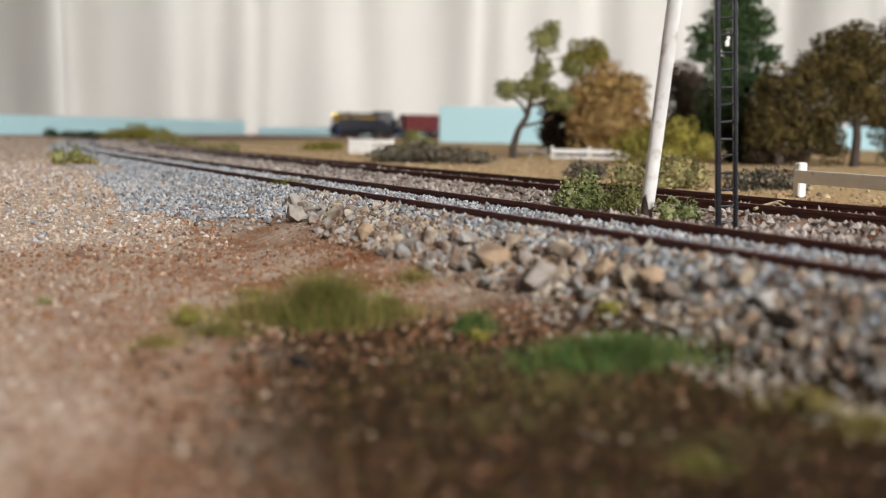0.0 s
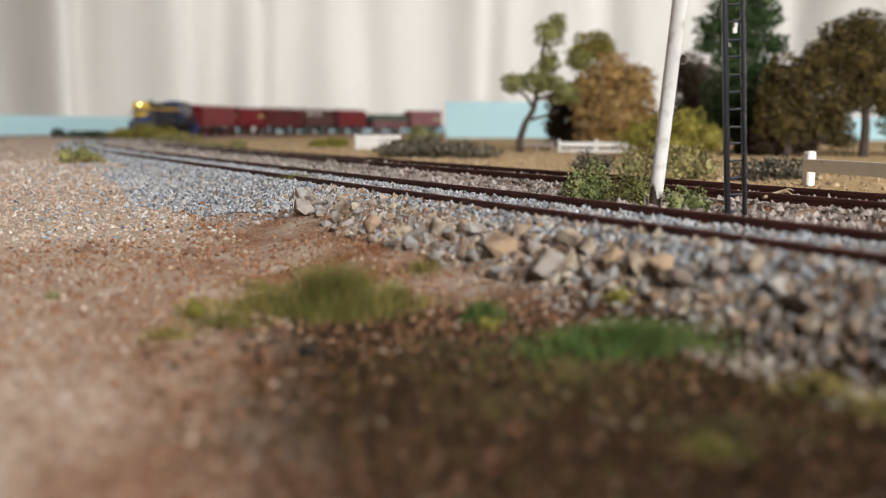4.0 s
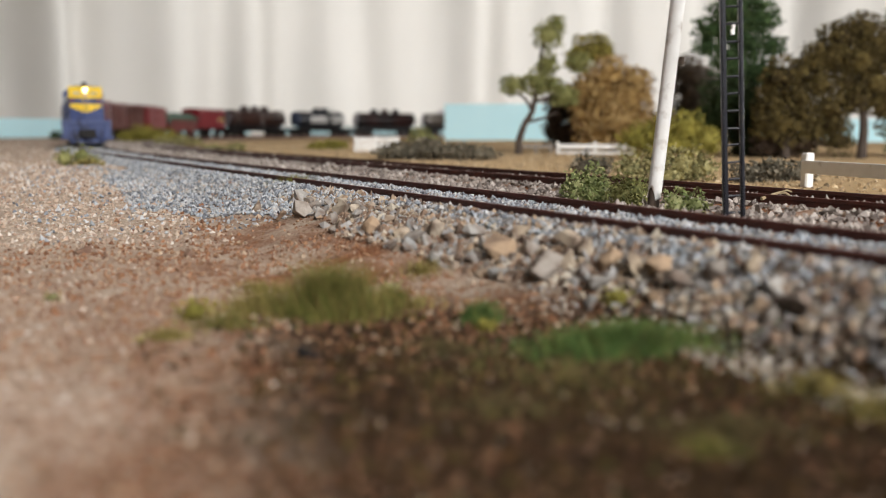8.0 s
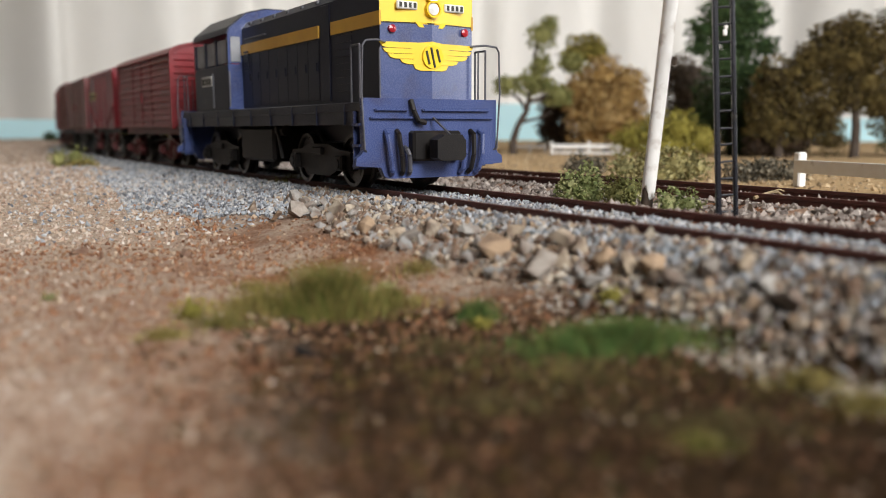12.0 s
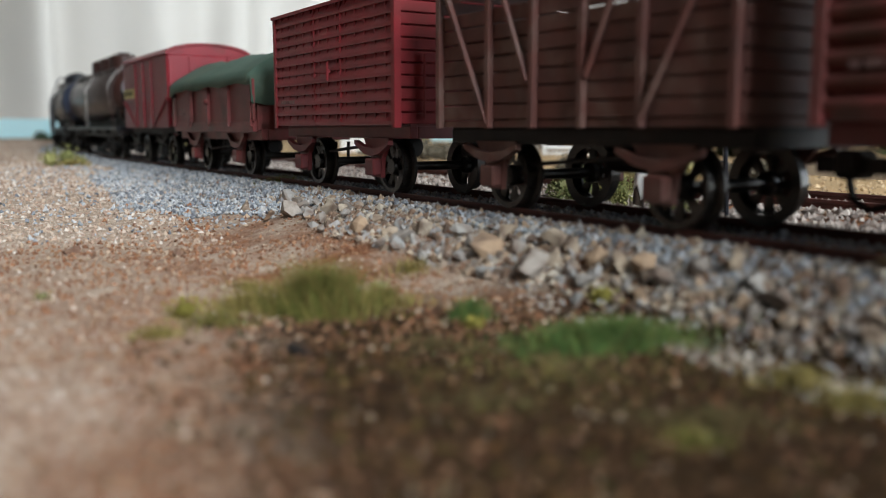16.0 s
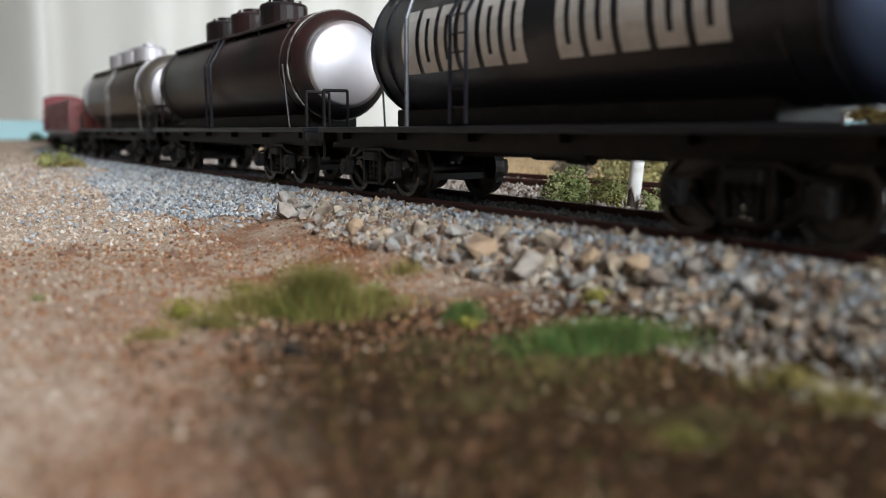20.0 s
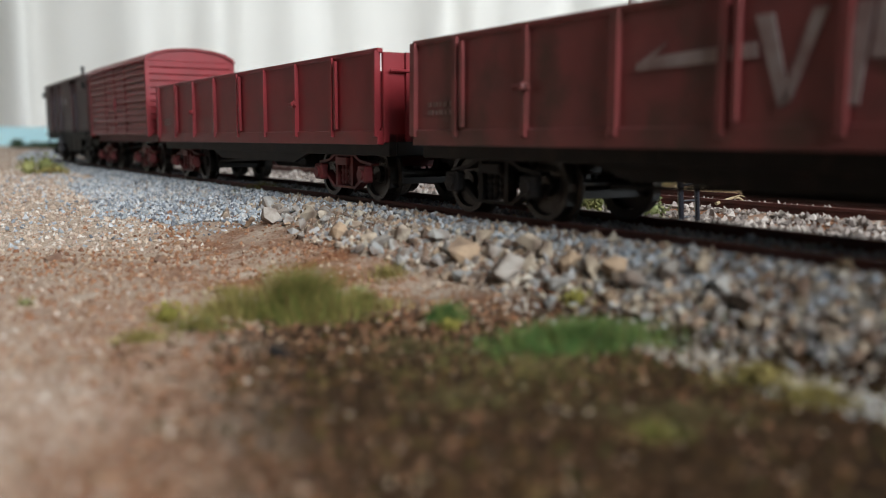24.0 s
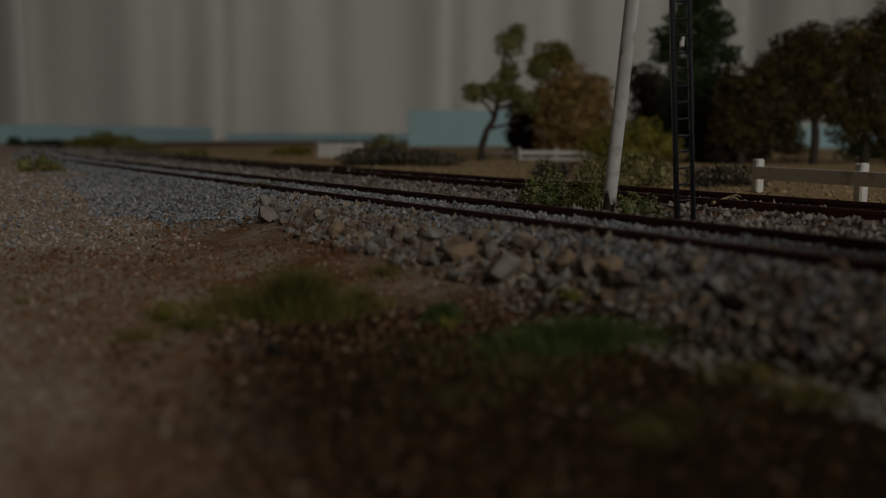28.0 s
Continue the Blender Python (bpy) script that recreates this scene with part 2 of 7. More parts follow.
M_WHEEL = surface("wheel_tread", (0.06, 0.056, 0.052), (0.025, 0.022, 0.02), 0.32, 0.6, 300, 4000, 0.1)
M_TARP = surface("green_tarpaulin", (0.072, 0.125, 0.092), (0.055, 0.10, 0.072), 0.75, 0, 120, 2500, 0.3, dirt=(0.09, 0.12, 0.08), dirt_scale=90, dirt_amount=0.25)
M_SIGNYELLOW = surface("sign_yellow", (0.60, 0.54, 0.22), (0.52, 0.46, 0.18), 0.5, 0, 200, 3000, 0.05)
M_LETTER = surface("white_lettering", (0.74, 0.72, 0.69), (0.62, 0.60, 0.57), 0.6, 0, 400, 3000, 0.05)
M_LETTERDARK = surface("dark_lettering", (0.03, 0.03, 0.02), None, 0.6)
# dark blue of hood and cab; the shade on their sides is put into it
M_SHADEBLUE = surface("shaded_dark_blue", (0.011, 0.012, 0.024), (0.008, 0.009, 0.018), 0.36, 0, 120, 4000, 0.06, dirt=(0.02, 0.018, 0.02), dirt_scale=70, dirt_amount=0.25, spec=0.3)
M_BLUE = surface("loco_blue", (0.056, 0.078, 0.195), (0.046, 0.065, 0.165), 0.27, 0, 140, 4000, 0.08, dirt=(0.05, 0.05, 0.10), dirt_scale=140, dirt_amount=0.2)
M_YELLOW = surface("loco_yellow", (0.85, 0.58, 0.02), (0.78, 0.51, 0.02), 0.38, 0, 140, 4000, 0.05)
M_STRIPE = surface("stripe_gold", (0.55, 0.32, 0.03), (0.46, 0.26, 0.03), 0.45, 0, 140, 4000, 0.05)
M_LAMP = surface("lit_headlight", (0.9, 0.8, 0.5), None, 0.2, emit=(1.0, 0.72, 0.22, 14.0), bump=0)
M_LENS = surface("marker_lens", (0.75, 0.75, 0.72), None, 0.15, bump=0)
M_REDLENS = surface("red_lens", (0.4, 0.02, 0.03), None, 0.15, bump=0)
M_STEEL = surface("handrail_steel", (0.13, 0.13, 0.15), (0.09, 0.09, 0.10), 0.4, 0.5, 300)


# opaque glass; the curtain's brightness in the panes is put into the pale colour
M_PANE = surface("pale_window_glass", (0.32, 0.33, 0.35), (0.18, 0.19, 0.21), 0.12, 0, 130, 3000, 0.02)


def curtain_cloth():
    m = bpy.data.materials.new("sheer_curtain")
    m.use_nodes = True
    nt = m.node_tree
    bs = nt.nodes["Principled BSDF"]
    bs.inputs["Base Color"].default_value = (0.62, 0.60, 0.57, 1)
    bs.inputs["Roughness"].default_value = 0.9
    tr = nt.nodes.new("ShaderNodeBsdfTranslucent")
    tr.inputs["Color"].default_value = (0.80, 0.775, 0.735, 1)
    mx = nt.nodes.new("ShaderNodeMixShader")
    mx.inputs["Fac"].default_value = 0.62
    co = nt.nodes.new("ShaderNodeTexCoord")
    wv = nt.nodes.new("ShaderNodeTexNoise")
    wv.inputs["Scale"].default_value = 700
    bp = nt.nodes.new("ShaderNodeBump")
    bp.inputs["Strength"].default_value, bp.inputs["Distance"].default_value = 0.2, 0.001
    nt.links.new(co.outputs["Object"], wv.inputs["Vector"])
    nt.links.new(wv.outputs["Fac"], bp.inputs["Height"])
    nt.links.new(bp.outputs["Normal"], bs.inputs["Normal"])
    nt.links.new(bs.outputs["BSDF"], mx.inputs[1])
    nt.links.new(tr.outputs["BSDF"], mx.inputs[2])
    nt.links.new(mx.outputs["Shader"], nt.nodes["Material Output"].inputs["Surface"])
    return m


M_CURTAIN = curtain_cloth()


def ground_material():
    """Earth in three colours, mixed by the masks that the landscape carries."""
    m = bpy.data.materials.new("scenic_ground")
    m.use_nodes = True
    nt = m.node_tree
    bs = nt.nodes["Principled BSDF"]
    bs.inputs["Roughness"].default_value = 0.95
    bs.inputs["Specular IOR Level"].default_value = 0.15
    co = nt.nodes.new("ShaderNodeTexCoord")
    at = nt.nodes.new("ShaderNodeAttribute")
    at.attribute_name = "earth"
    sp = nt.nodes.new("ShaderNodeSeparateColor")
    nt.links.new(at.outputs["Color"], sp.inputs["Color"])

    def noisy(s, d=5.0):
        n = nt.nodes.new("ShaderNodeTexNoise")
        n.inputs["Scale"].default_value, n.inputs["Detail"].default_value, n.inputs["Roughness"].default_value = s, d, 0.65
        nt.links.new(co.outputs["Object"], n.inputs["Vector"])
        return n.outputs["Fac"]

    def mapped(v, lo, hi):
        r = nt.nodes.new("ShaderNodeMapRange")
        r.inputs["From Min"].default_value, r.inputs["From Max"].default_value = lo, hi
        nt.links.new(v, r.inputs["Value"])
        return r.outputs["Result"]

    def blend(f, a, b):
        n = nt.nodes.new("ShaderNodeMix")
        n.data_type = "RGBA"
        for sock, v in ((n.inputs["Factor"], f), (n.inputs["A"], a), (n.inputs["B"], b)):
            if isinstance(v, tuple):
                sock.default_value = (*v, 1.0)
            else:
                nt.links.new(v, sock)
        return n.outputs["Result"]

    grain = noisy(1500)
    red = blend(mapped(grain, 0.35, 0.65), (0.165, 0.060, 0.027), (0.30, 0.14, 0.068))
    pale = blend(mapped(grain, 0.35, 0.65), (0.36, 0.265, 0.19), (0.56, 0.46, 0.37))
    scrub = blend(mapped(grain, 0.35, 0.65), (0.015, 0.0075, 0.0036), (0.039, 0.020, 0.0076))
    sand = blend(mapped(grain, 0.35, 0.65), (0.44, 0.30, 0.15), (0.56, 0.40, 0.22))
    patch = blend(mapped(noisy(60), 0.42, 0.62), red, pale)
    col = blend(sp.outputs["Red"], patch, pale)
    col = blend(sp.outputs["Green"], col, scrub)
    col = blend(sp.outputs["Blue"], col, sand)
    nt.links.new(col, bs.inputs["Base Color"])
    b = nt.nodes.new("ShaderNodeBump")
    b.inputs["Strength"].default_value, b.inputs["Distance"].default_value = 0.8, 0.0006
    nt.links.new(grain, b.inputs["Height"])
    nt.links.new(b.outputs["Normal"], bs.inputs["Normal"])
    return m


M_GROUND = ground_material()


def leafy(name, colours, rough=0.85):
    return surface(name, colours[0], colours[-1], rough, 0, 300, 3000, 0, island=1, spread=colours, spec=0.2)


L_GREEN = leafy("fresh_green_foam", [(0.20, 0.24, 0.08), (0.29, 0.32, 0.13), (0.12, 0.15, 0.055), (0.40, 0.40, 0.19)])
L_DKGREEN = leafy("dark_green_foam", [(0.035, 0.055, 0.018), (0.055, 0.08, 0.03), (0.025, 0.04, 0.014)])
L_PINE = leafy("pine_green_foam", [(0.035, 0.066, 0.022), (0.055, 0.095, 0.032), (0.02, 0.042, 0.016), (0.085, 0.125, 0.045)])
L_BROWN = leafy("autumn_brown_foam", [(0.40, 0.25, 0.085), (0.50, 0.33, 0.125), (0.25, 0.145, 0.05), (0.57, 0.41, 0.19), (0.14, 0.08, 0.03)])
L_GOLD = leafy("golden_olive_foam", [(0.26, 0.22, 0.04), (0.17, 0.14, 0.03), (0.36, 0.30, 0.07), (0.09, 0.07, 0.025)])
L_DARKGOLD = leafy("dark_olive_brown_foam", [(0.075, 0.055, 0.018), (0.05, 0.036, 0.014), (0.10, 0.075, 0.024), (0.15, 0.11, 0.034), (0.21, 0.16, 0.055), (0.038, 0.028, 0.013)])
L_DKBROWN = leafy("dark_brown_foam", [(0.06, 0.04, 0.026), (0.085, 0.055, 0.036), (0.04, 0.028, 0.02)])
L_OLIVE = leafy("olive_gum_foam", [(0.21, 0.21, 0.07), (0.13, 0.14, 0.048), (0.32, 0.31, 0.12)])
L_YELLOW = leafy("yellow_green_foam", [(0.30, 0.26, 0.05), (0.21, 0.185, 0.035), (0.40, 0.35, 0.085), (0.14, 0.125, 0.025)])
L_MUSTARD = leafy("mustard_speckled_foam", [(0.31, 0.27, 0.11), (0.22, 0.19, 0.08), (0.40, 0.36, 0.17), (0.15, 0.145, 0.065)])
L_DULLBROWN = leafy("dull_grey_brown_foam", [(0.13, 0.10, 0.075), (0.17, 0.13, 0.10), (0.09, 0.07, 0.05)])
L_GREY = leafy("grey_green_foam", [(0.18, 0.155, 0.11), (0.12, 0.105, 0.075), (0.25, 0.215, 0.155), (0.07, 0.062, 0.045)])
L_GRASS = leafy("static_grass_green", [(0.12, 0.14, 0.028), (0.19, 0.18, 0.045), (0.09, 0.12, 0.025), (0.26, 0.20, 0.06), (0.15, 0.10, 0.035)])
L_LUSH = leafy("lush_grass_green", [(0.08, 0.165, 0.04), (0.12, 0.21, 0.055), (0.18, 0.20, 0.05), (0.055, 0.105, 0.032), (0.12, 0.10, 0.035)])
L_DRY = leafy("dry_grass", [(0.26, 0.21, 0.06), (0.19, 0.15, 0.045), (0.33, 0.27, 0.09), (0.12, 0.09, 0.03)])
L_SCRUB = leafy("brown_scrub_flock", [(0.10, 0.065, 0.03), (0.15, 0.10, 0.045), (0.06, 0.042, 0.02), (0.13, 0.12, 0.045)])
M_TRUNK = surface("tree_bark", (0.075, 0.055, 0.042), (0.05, 0.036, 0.028), 0.9, 0, 200, 2000, 0.5)


# ---- shaping tools: meshes are drawn in millimetres ----
def link(name, bm, material, parent=None, label="", smooth=False):
    me = bpy.data.meshes.new(name)
    for v in bm.verts:
        v.co *= 0.001
    if smooth:
        for f in bm.faces:
            f.smooth = True
    bm.to_mesh(me)
    bm.free()
    me.materials.append(material)
    ob = new(name, me)
    if parent is not None:
        ob.parent = parent
    if label:
        ob["label"] = label
    return ob


def part(name, bm, material, parent, label="", smooth=False):
    return link(name, bm, material, parent, label, smooth)


def again(ob, parent, m=None):
    """The same part once more, on the same mesh."""
    o = ob.copy()
    scene.collection.objects.link(o)
    o.parent = parent
    if m is not None:
        o.matrix_basis = m
    return o


def at(x, y, z, rx=0, ry=0, rz=0):
    return pose(x * 0.001, y * 0.001, z * 0.001, rx, ry, rz)


def box(bm, x0, x1, y0, y1, z0, z1, bevel=0.0):
    m = Matrix.Translation(((x0 + x1) / 2, (y0 + y1) / 2, (z0 + z1) / 2)) @ Matrix.Diagonal((x1 - x0, y1 - y0, z1 - z0, 1))
    vs = bmesh.ops.create_cube(bm, size=1, matrix=m)["verts"]
    if bevel:
        es = list({e for v in vs for e in v.link_edges})
        bmesh.ops.bevel(bm, geom=es, offset=bevel, segments=1, affect="EDGES")
    return bm


def rod(bm, a, b, r, r2=None, seg=8):
    a, b = Vector(a), Vector(b)
    d = b - a
    m = Matrix.Translation((a + b) / 2) @ d.to_track_quat("Z", "Y").to_matrix().to_4x4()
    bmesh.ops.create_cone(bm, cap_ends=True, segments=seg, radius1=r, radius2=r if r2 is None else r2, depth=d.length, matrix=m)
    return bm


def prism(bm, profile, x0, x1):
    """Extrudes a (y, z) outline along x."""
    n = len(profile)
    a = [bm.verts.new((x0, y, z)) for y, z in profile]
    b = [bm.verts.new((x1, y, z)) for y, z in profile]
    bm.faces.new(a[::-1])
    bm.faces.new(b)
    for i in range(n):
        bm.faces.new((a[i], a[(i + 1) % n], b[(i + 1) % n], b[i]))
    bmesh.ops.recalc_face_normals(bm, faces=bm.faces)
    return bm


def plate(bm, outline, y0, y1):
    """Extrudes an (x, z) outline along y."""
    a = [bm.verts.new((x, y0, z)) for x, z in outline]
    b = [bm.verts.new((x, y1, z)) for x, z in outline]
    n = len(outline)
    bm.faces.new(a)
    bm.faces.new(b[::-1])
    for i in range(n):
        bm.faces.new((a[i], b[i], b[(i + 1) % n], a[(i + 1) % n]))
    bmesh.ops.recalc_face_normals(bm, faces=bm.faces)
    return bm


def lathe(bm, ring, axis="x", seg=24):
    """Spins (place along axis, radius) pairs."""
    rings = []
    for p, r in ring:
        row = []
        for i in range(seg):
            a = 2 * math.pi * i / seg
            c, s = r * math.cos(a), r * math.sin(a)
            row.append(bm.verts.new((p, c, s) if axis == "x" else (c, p, s) if axis == "y" else (c, s, p)))
        rings.append(row)
    for a, b in zip(rings, rings[1:]):
        for i in range(seg):
            j = (i + 1) % seg
            bm.faces.new((a[i], a[j], b[j], b[i]))
    bm.faces.new(rings[0][::-1])
    bm.faces.new(rings[-1])
    bmesh.ops.recalc_face_normals(bm, faces=bm.faces)
    return bm


def BM():
    return bmesh.new()


def thing(name, label, category, group="", m=None):
    ob = new(name)
    ob.empty_display_size = 0.01
    if m is not None:
        ob.matrix_world = m
    return tagged(ob, label, category, group)


def words(name, text, height, material, parent, m, stretch=1.0):
    cu = bpy.data.curves.new("lettering", "FONT")
    cu.body, cu.size, cu.align_x, cu.align_y, cu.extrude = text, height * 0.001, "CENTER", "CENTER", 0.00004
    tmp = bpy.data.objects.new("lettering", cu)
    scene.collection.objects.link(tmp)
    me = bpy.data.meshes.new_from_object(tmp.evaluated_get(bpy.context.evaluated_depsgraph_get()))
    bpy.data.objects.remove(tmp)
    me.materials.clear()
    me.materials.append(material)
    for v in me.vertices:
        v.co.x *= stretch
    ob = new(name, me)
    ob.parent = parent
    ob.matrix_basis = m
    return ob


# ---- the line of the main track ----
HEAD = math.atan2(0.517996, 0.855383)
START = np.array([0.0, 0.178214])
STEP = 0.005


def lay_line():
    """Centreline by arc length, from 4.6 m behind the fixed point to 2.6 m ahead of it."""
    back = np.arange(0, 4.6, STEP)
    bend = np.interp(back, [0, 0.207, 0.357, 0.669, 0.869, 2.0, 2.2, 9], [0, 0, 0.465, 0.465, 1.487, 1.487, 0, 0])
    phi_b = HEAD - np.concatenate([[0], np.cumsum(bend[:-1] * STEP)])
    db = np.stack([-np.sin(phi_b), np.cos(phi_b)], 1)
    pb = START + np.concatenate([[[0, 0]], np.cumsum(db[:-1] * STEP, 0)])
    ahead = np.arange(STEP, 2.6, STEP)
    turn = np.interp(ahead, [0, 0.32, 0.5, 9], [0, 0, 1.45, 1.45])
    phi_a = HEAD + np.cumsum(turn * STEP)
    pa = START + np.cumsum(np.stack([np.sin(phi_a), -np.cos(phi_a)], 1) * STEP, 0)
    s = np.concatenate([-back[::-1], ahead])
    return s, np.concatenate([pb[::-1], pa]), np.concatenate([phi_b[::-1], phi_a])


LINE_S, LINE_P, LINE_PHI = lay_line()


def line_at(s):
    return (float(np.interp(s, LINE_S, LINE_P[:, 0])), float(np.interp(s, LINE_S, LINE_P[:, 1])), float(np.interp(s, LINE_S, LINE_PHI)))


def beside(s, off, z=0.0):
    """A point at arc length s, off metres to the inner side of the main track."""
    x, y, p = line_at(s)
    return Vector((x + math.cos(p) * off, y + math.sin(p) * off, z))


def nearest(px, py):
    """Signed distance to the main line (inner side positive) and arc length, for arrays."""
    q, sa = np.empty_like(px), np.empty_like(px)
    c = LINE_P[::2].astype(np.float32)
    for i in range(0, px.size, 4000):
        x, y = px[i:i + 4000, None].astype(np.float32), py[i:i + 4000, None].astype(np.float32)
        d = (x - c[None, :, 0]) ** 2 + (y - c[None, :, 1]) ** 2
        k = d.argmin(1) * 2
        k = np.minimum(k, len(LINE_S) - 1)
        p = LINE_PHI[k]
        dx, dy = px[i:i + 4000] - LINE_P[k, 0], py[i:i + 4000] - LINE_P[k, 1]
        q[i:i + 4000] = dx * np.cos(p) + dy * np.sin(p)
        sa[i:i + 4000] = LINE_S[k] + dx * np.sin(p) - dy * np.cos(p)
    return q, sa


def ease(v, lo, hi):
    t = np.clip((v - lo) / (hi - lo), 0, 1)
    return t * t * (3 - 2 * t)


SIDING = 0.058


def ripple(x, y, seed, wave):
    """Cheap smooth unevenness from summed sines."""
    rng = np.random.default_rng(seed)
    out = 0
    for _ in range(7):
        a, ph, k = rng.uniform(0, 6.28), rng.uniform(0, 6.28), rng.uniform(0.6, 1.7) * 6.28 / wave
        out = out + np.sin((x * math.cos(a) + y * math.sin(a)) * k + ph)
    return out / 7


def height(x, y, q=None, s=None):
    """Height of the landscape in metres."""
    if q is None:
        q, s = nearest(x, y)
    outer = -9.3 + 6.0 * ease(y - 0.25 * x, 0.06, 0.38)
    fan = 0.22 + 0.5 * ease(s, 0.03, 0.11)
    bank = -1.55 - np.maximum(0, -q * 1000 - 13.0) * fan
    out = np.maximum(outer, bank)
    inner = -3.2 + 0 * q
    for c, top in ((0.0, -1.55), (SIDING, -2.0)):
        d = np.abs(q - c) * 1000
        inner = np.maximum(inner, top - np.maximum(0, d - 12.5) * 0.25)
    z = np.where(q < 0, out, inner)
    rough = ease(np.abs(q) * 1000, 10, 16) * (1 - 0.6 * ease(y, 0.5, 1.0))
    z = z + rough * (0.55 * ripple(x, y, 3, 0.03) + 0.35 * ripple(x, y, 4, 0.009) + 0.2 * ripple(x, y, 5, 0.0035))
    return z * 0.001


def axis_marks(lo, hi, centre, fine_span, fine, growth):
    right, step, v = [], fine, centre
    while v < hi:
        right.append(v)
        if v - centre > fine_span:
            step *= growth
        v += step
    right.append(hi)
    left, step, v = [], fine, centre
    while v > lo:
        left.append(v)
        if centre - v > fine_span:
            step *= growth
        v -= step
    left.append(lo)
    return np.array(sorted(set(left + right)))


def build_ground():
    xs = axis_marks(-1.0, 1.95, -0.02, 0.13, 0.0016, 1.022)
    ys = axis_marks(-0.75, 2.36, 0.10, 0.12, 0.0016, 1.022)
    X, Y = np.meshgrid(xs, ys)
    q, s = nearest(X.ravel(), Y.ravel())
    Z = height(X.ravel(), Y.ravel(), q, s)
    verts = np.stack([X.ravel(), Y.ravel(), Z], 1)
    nx, ny = len(xs), len(ys)
    i = np.arange(nx * ny).reshape(ny, nx)
    faces = np.stack([i[:-1, :-1], i[:-1, 1:], i[1:, 1:], i[1:, :-1]], -1).reshape(-1, 4)
    me = bpy.data.meshes.new("ground")
    me.from_pydata(verts, [], faces.tolist())
    me.materials.append(M_GROUND)
    x, y = X.ravel(), Y.ravel()
    w = 0.02 * ripple(x, y, 11, 0.05)
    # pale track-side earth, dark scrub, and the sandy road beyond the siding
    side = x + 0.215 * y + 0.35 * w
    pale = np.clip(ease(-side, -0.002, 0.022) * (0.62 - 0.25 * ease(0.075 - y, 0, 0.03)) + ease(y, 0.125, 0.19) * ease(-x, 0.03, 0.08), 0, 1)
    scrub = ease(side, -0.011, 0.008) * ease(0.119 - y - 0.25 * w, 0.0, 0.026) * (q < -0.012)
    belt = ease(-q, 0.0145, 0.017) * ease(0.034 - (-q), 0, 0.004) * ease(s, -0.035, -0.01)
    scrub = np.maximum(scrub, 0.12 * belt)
    sand = ease(q + 0.4 * w, SIDING + 0.022, SIDING + 0.034) * 0.95
    col = me.color_attributes.new("earth", "FLOAT_COLOR", "POINT")
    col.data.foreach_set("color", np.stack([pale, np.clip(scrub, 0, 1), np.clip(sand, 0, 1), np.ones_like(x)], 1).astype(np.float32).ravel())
    me.polygons.foreach_set("use_smooth", np.ones(len(me.polygons), bool))
    return tagged(new("ground", me), "red-brown and pale gritty earth of a model landscape", "ground", kind="structure")


def plain_box(name, x0, x1, y0, y1, z0, z1, material, label, category="wall"):
    bm = BM()
    box(bm, x0 * 1000, x1 * 1000, y0 * 1000, y1 * 1000, z0 * 1000, z1 * 1000)
    return tagged(link(name, bm, material), label, category, kind="structure")


def build_room():
    plain_box("baseboard", -0.99, 1.94, -0.74, 2.35, -0.90, -0.016, M_PLINTH, "plain plywood base under the model landscape", "baseboard")
    plain_box("floor", -2.3, 2.4, -1.2, 3.0, -0.96, -0.90, M_FLOOR, "brown carpeted room floor", "floor")
    plain_box("ceiling", -2.4, 2.5, -1.3, 3.1, 1.50, 1.56, M_CEIL, "plain white ceiling", "ceiling")
    plain_box("wall_west", -2.4, -2.3, -1.2, 3.0, -0.90, 1.50, M_WALL, "plain off-white wall", "wall")
    bm = BM()
    for y0, y1, z0, z1 in ((-1200, 3000, -900, 40), (-1200, 3000, 1100, 1500), (-1200, -680, 40, 1100), (780, 3000, 40, 1100)):
        box(bm, 2400, 2500, y0, y1, z0, z1)
    tagged(link("wall_east", bm, M_WALL), "plain off-white wall with one window", "wall", kind="structure")
    bm = BM()
    for y0, y1, z0, z1 in ((-680, -630, 40, 1100), (730, 780, 40, 1100), (-630, 730, 40, 90), (-630, 730, 1050, 1100)):
        box(bm, 2425, 2475, y0, y1, z0, z1)
    tagged(link("window_3", bm, M_WHITE), "white painted window frame", "window", kind="structure")
    for name, y0, y1, (a, b, c, d), label in (("wall_south", -1300, -1200, (280, 1180, 320, 1340), "plain off-white wall with one window"),
                                              ("wall_north", 3000, 3100, (-1950, 2150, -450, 1350), "plain off-white wall with a wide window behind the curtain")):
        bm = BM()
        for x0, x1, z0, z1 in ((-2300, 2400, -900, c), (-2300, 2400, d, 1500), (-2300, a, c, d), (b, 2400, c, d)):
            box(bm, x0, x1, y0, y1, z0, z1)
        tagged(link(name, bm, M_WALL), label, "wall", kind="structure")
        bm = BM()
        for x0, x1, z0, z1 in ((a, a + 50, c, d), (b - 50, b, c, d), (a + 50, b - 50, c, c + 50), (a + 50, b - 50, d - 50, d)):
            box(bm, x0, x1, y0 + 25, y0 + 75, z0, z1)
        tagged(link("window_1" if y0 < 0 else "window_2", bm, M_WHITE), "white painted window frame", "window", kind="structure")


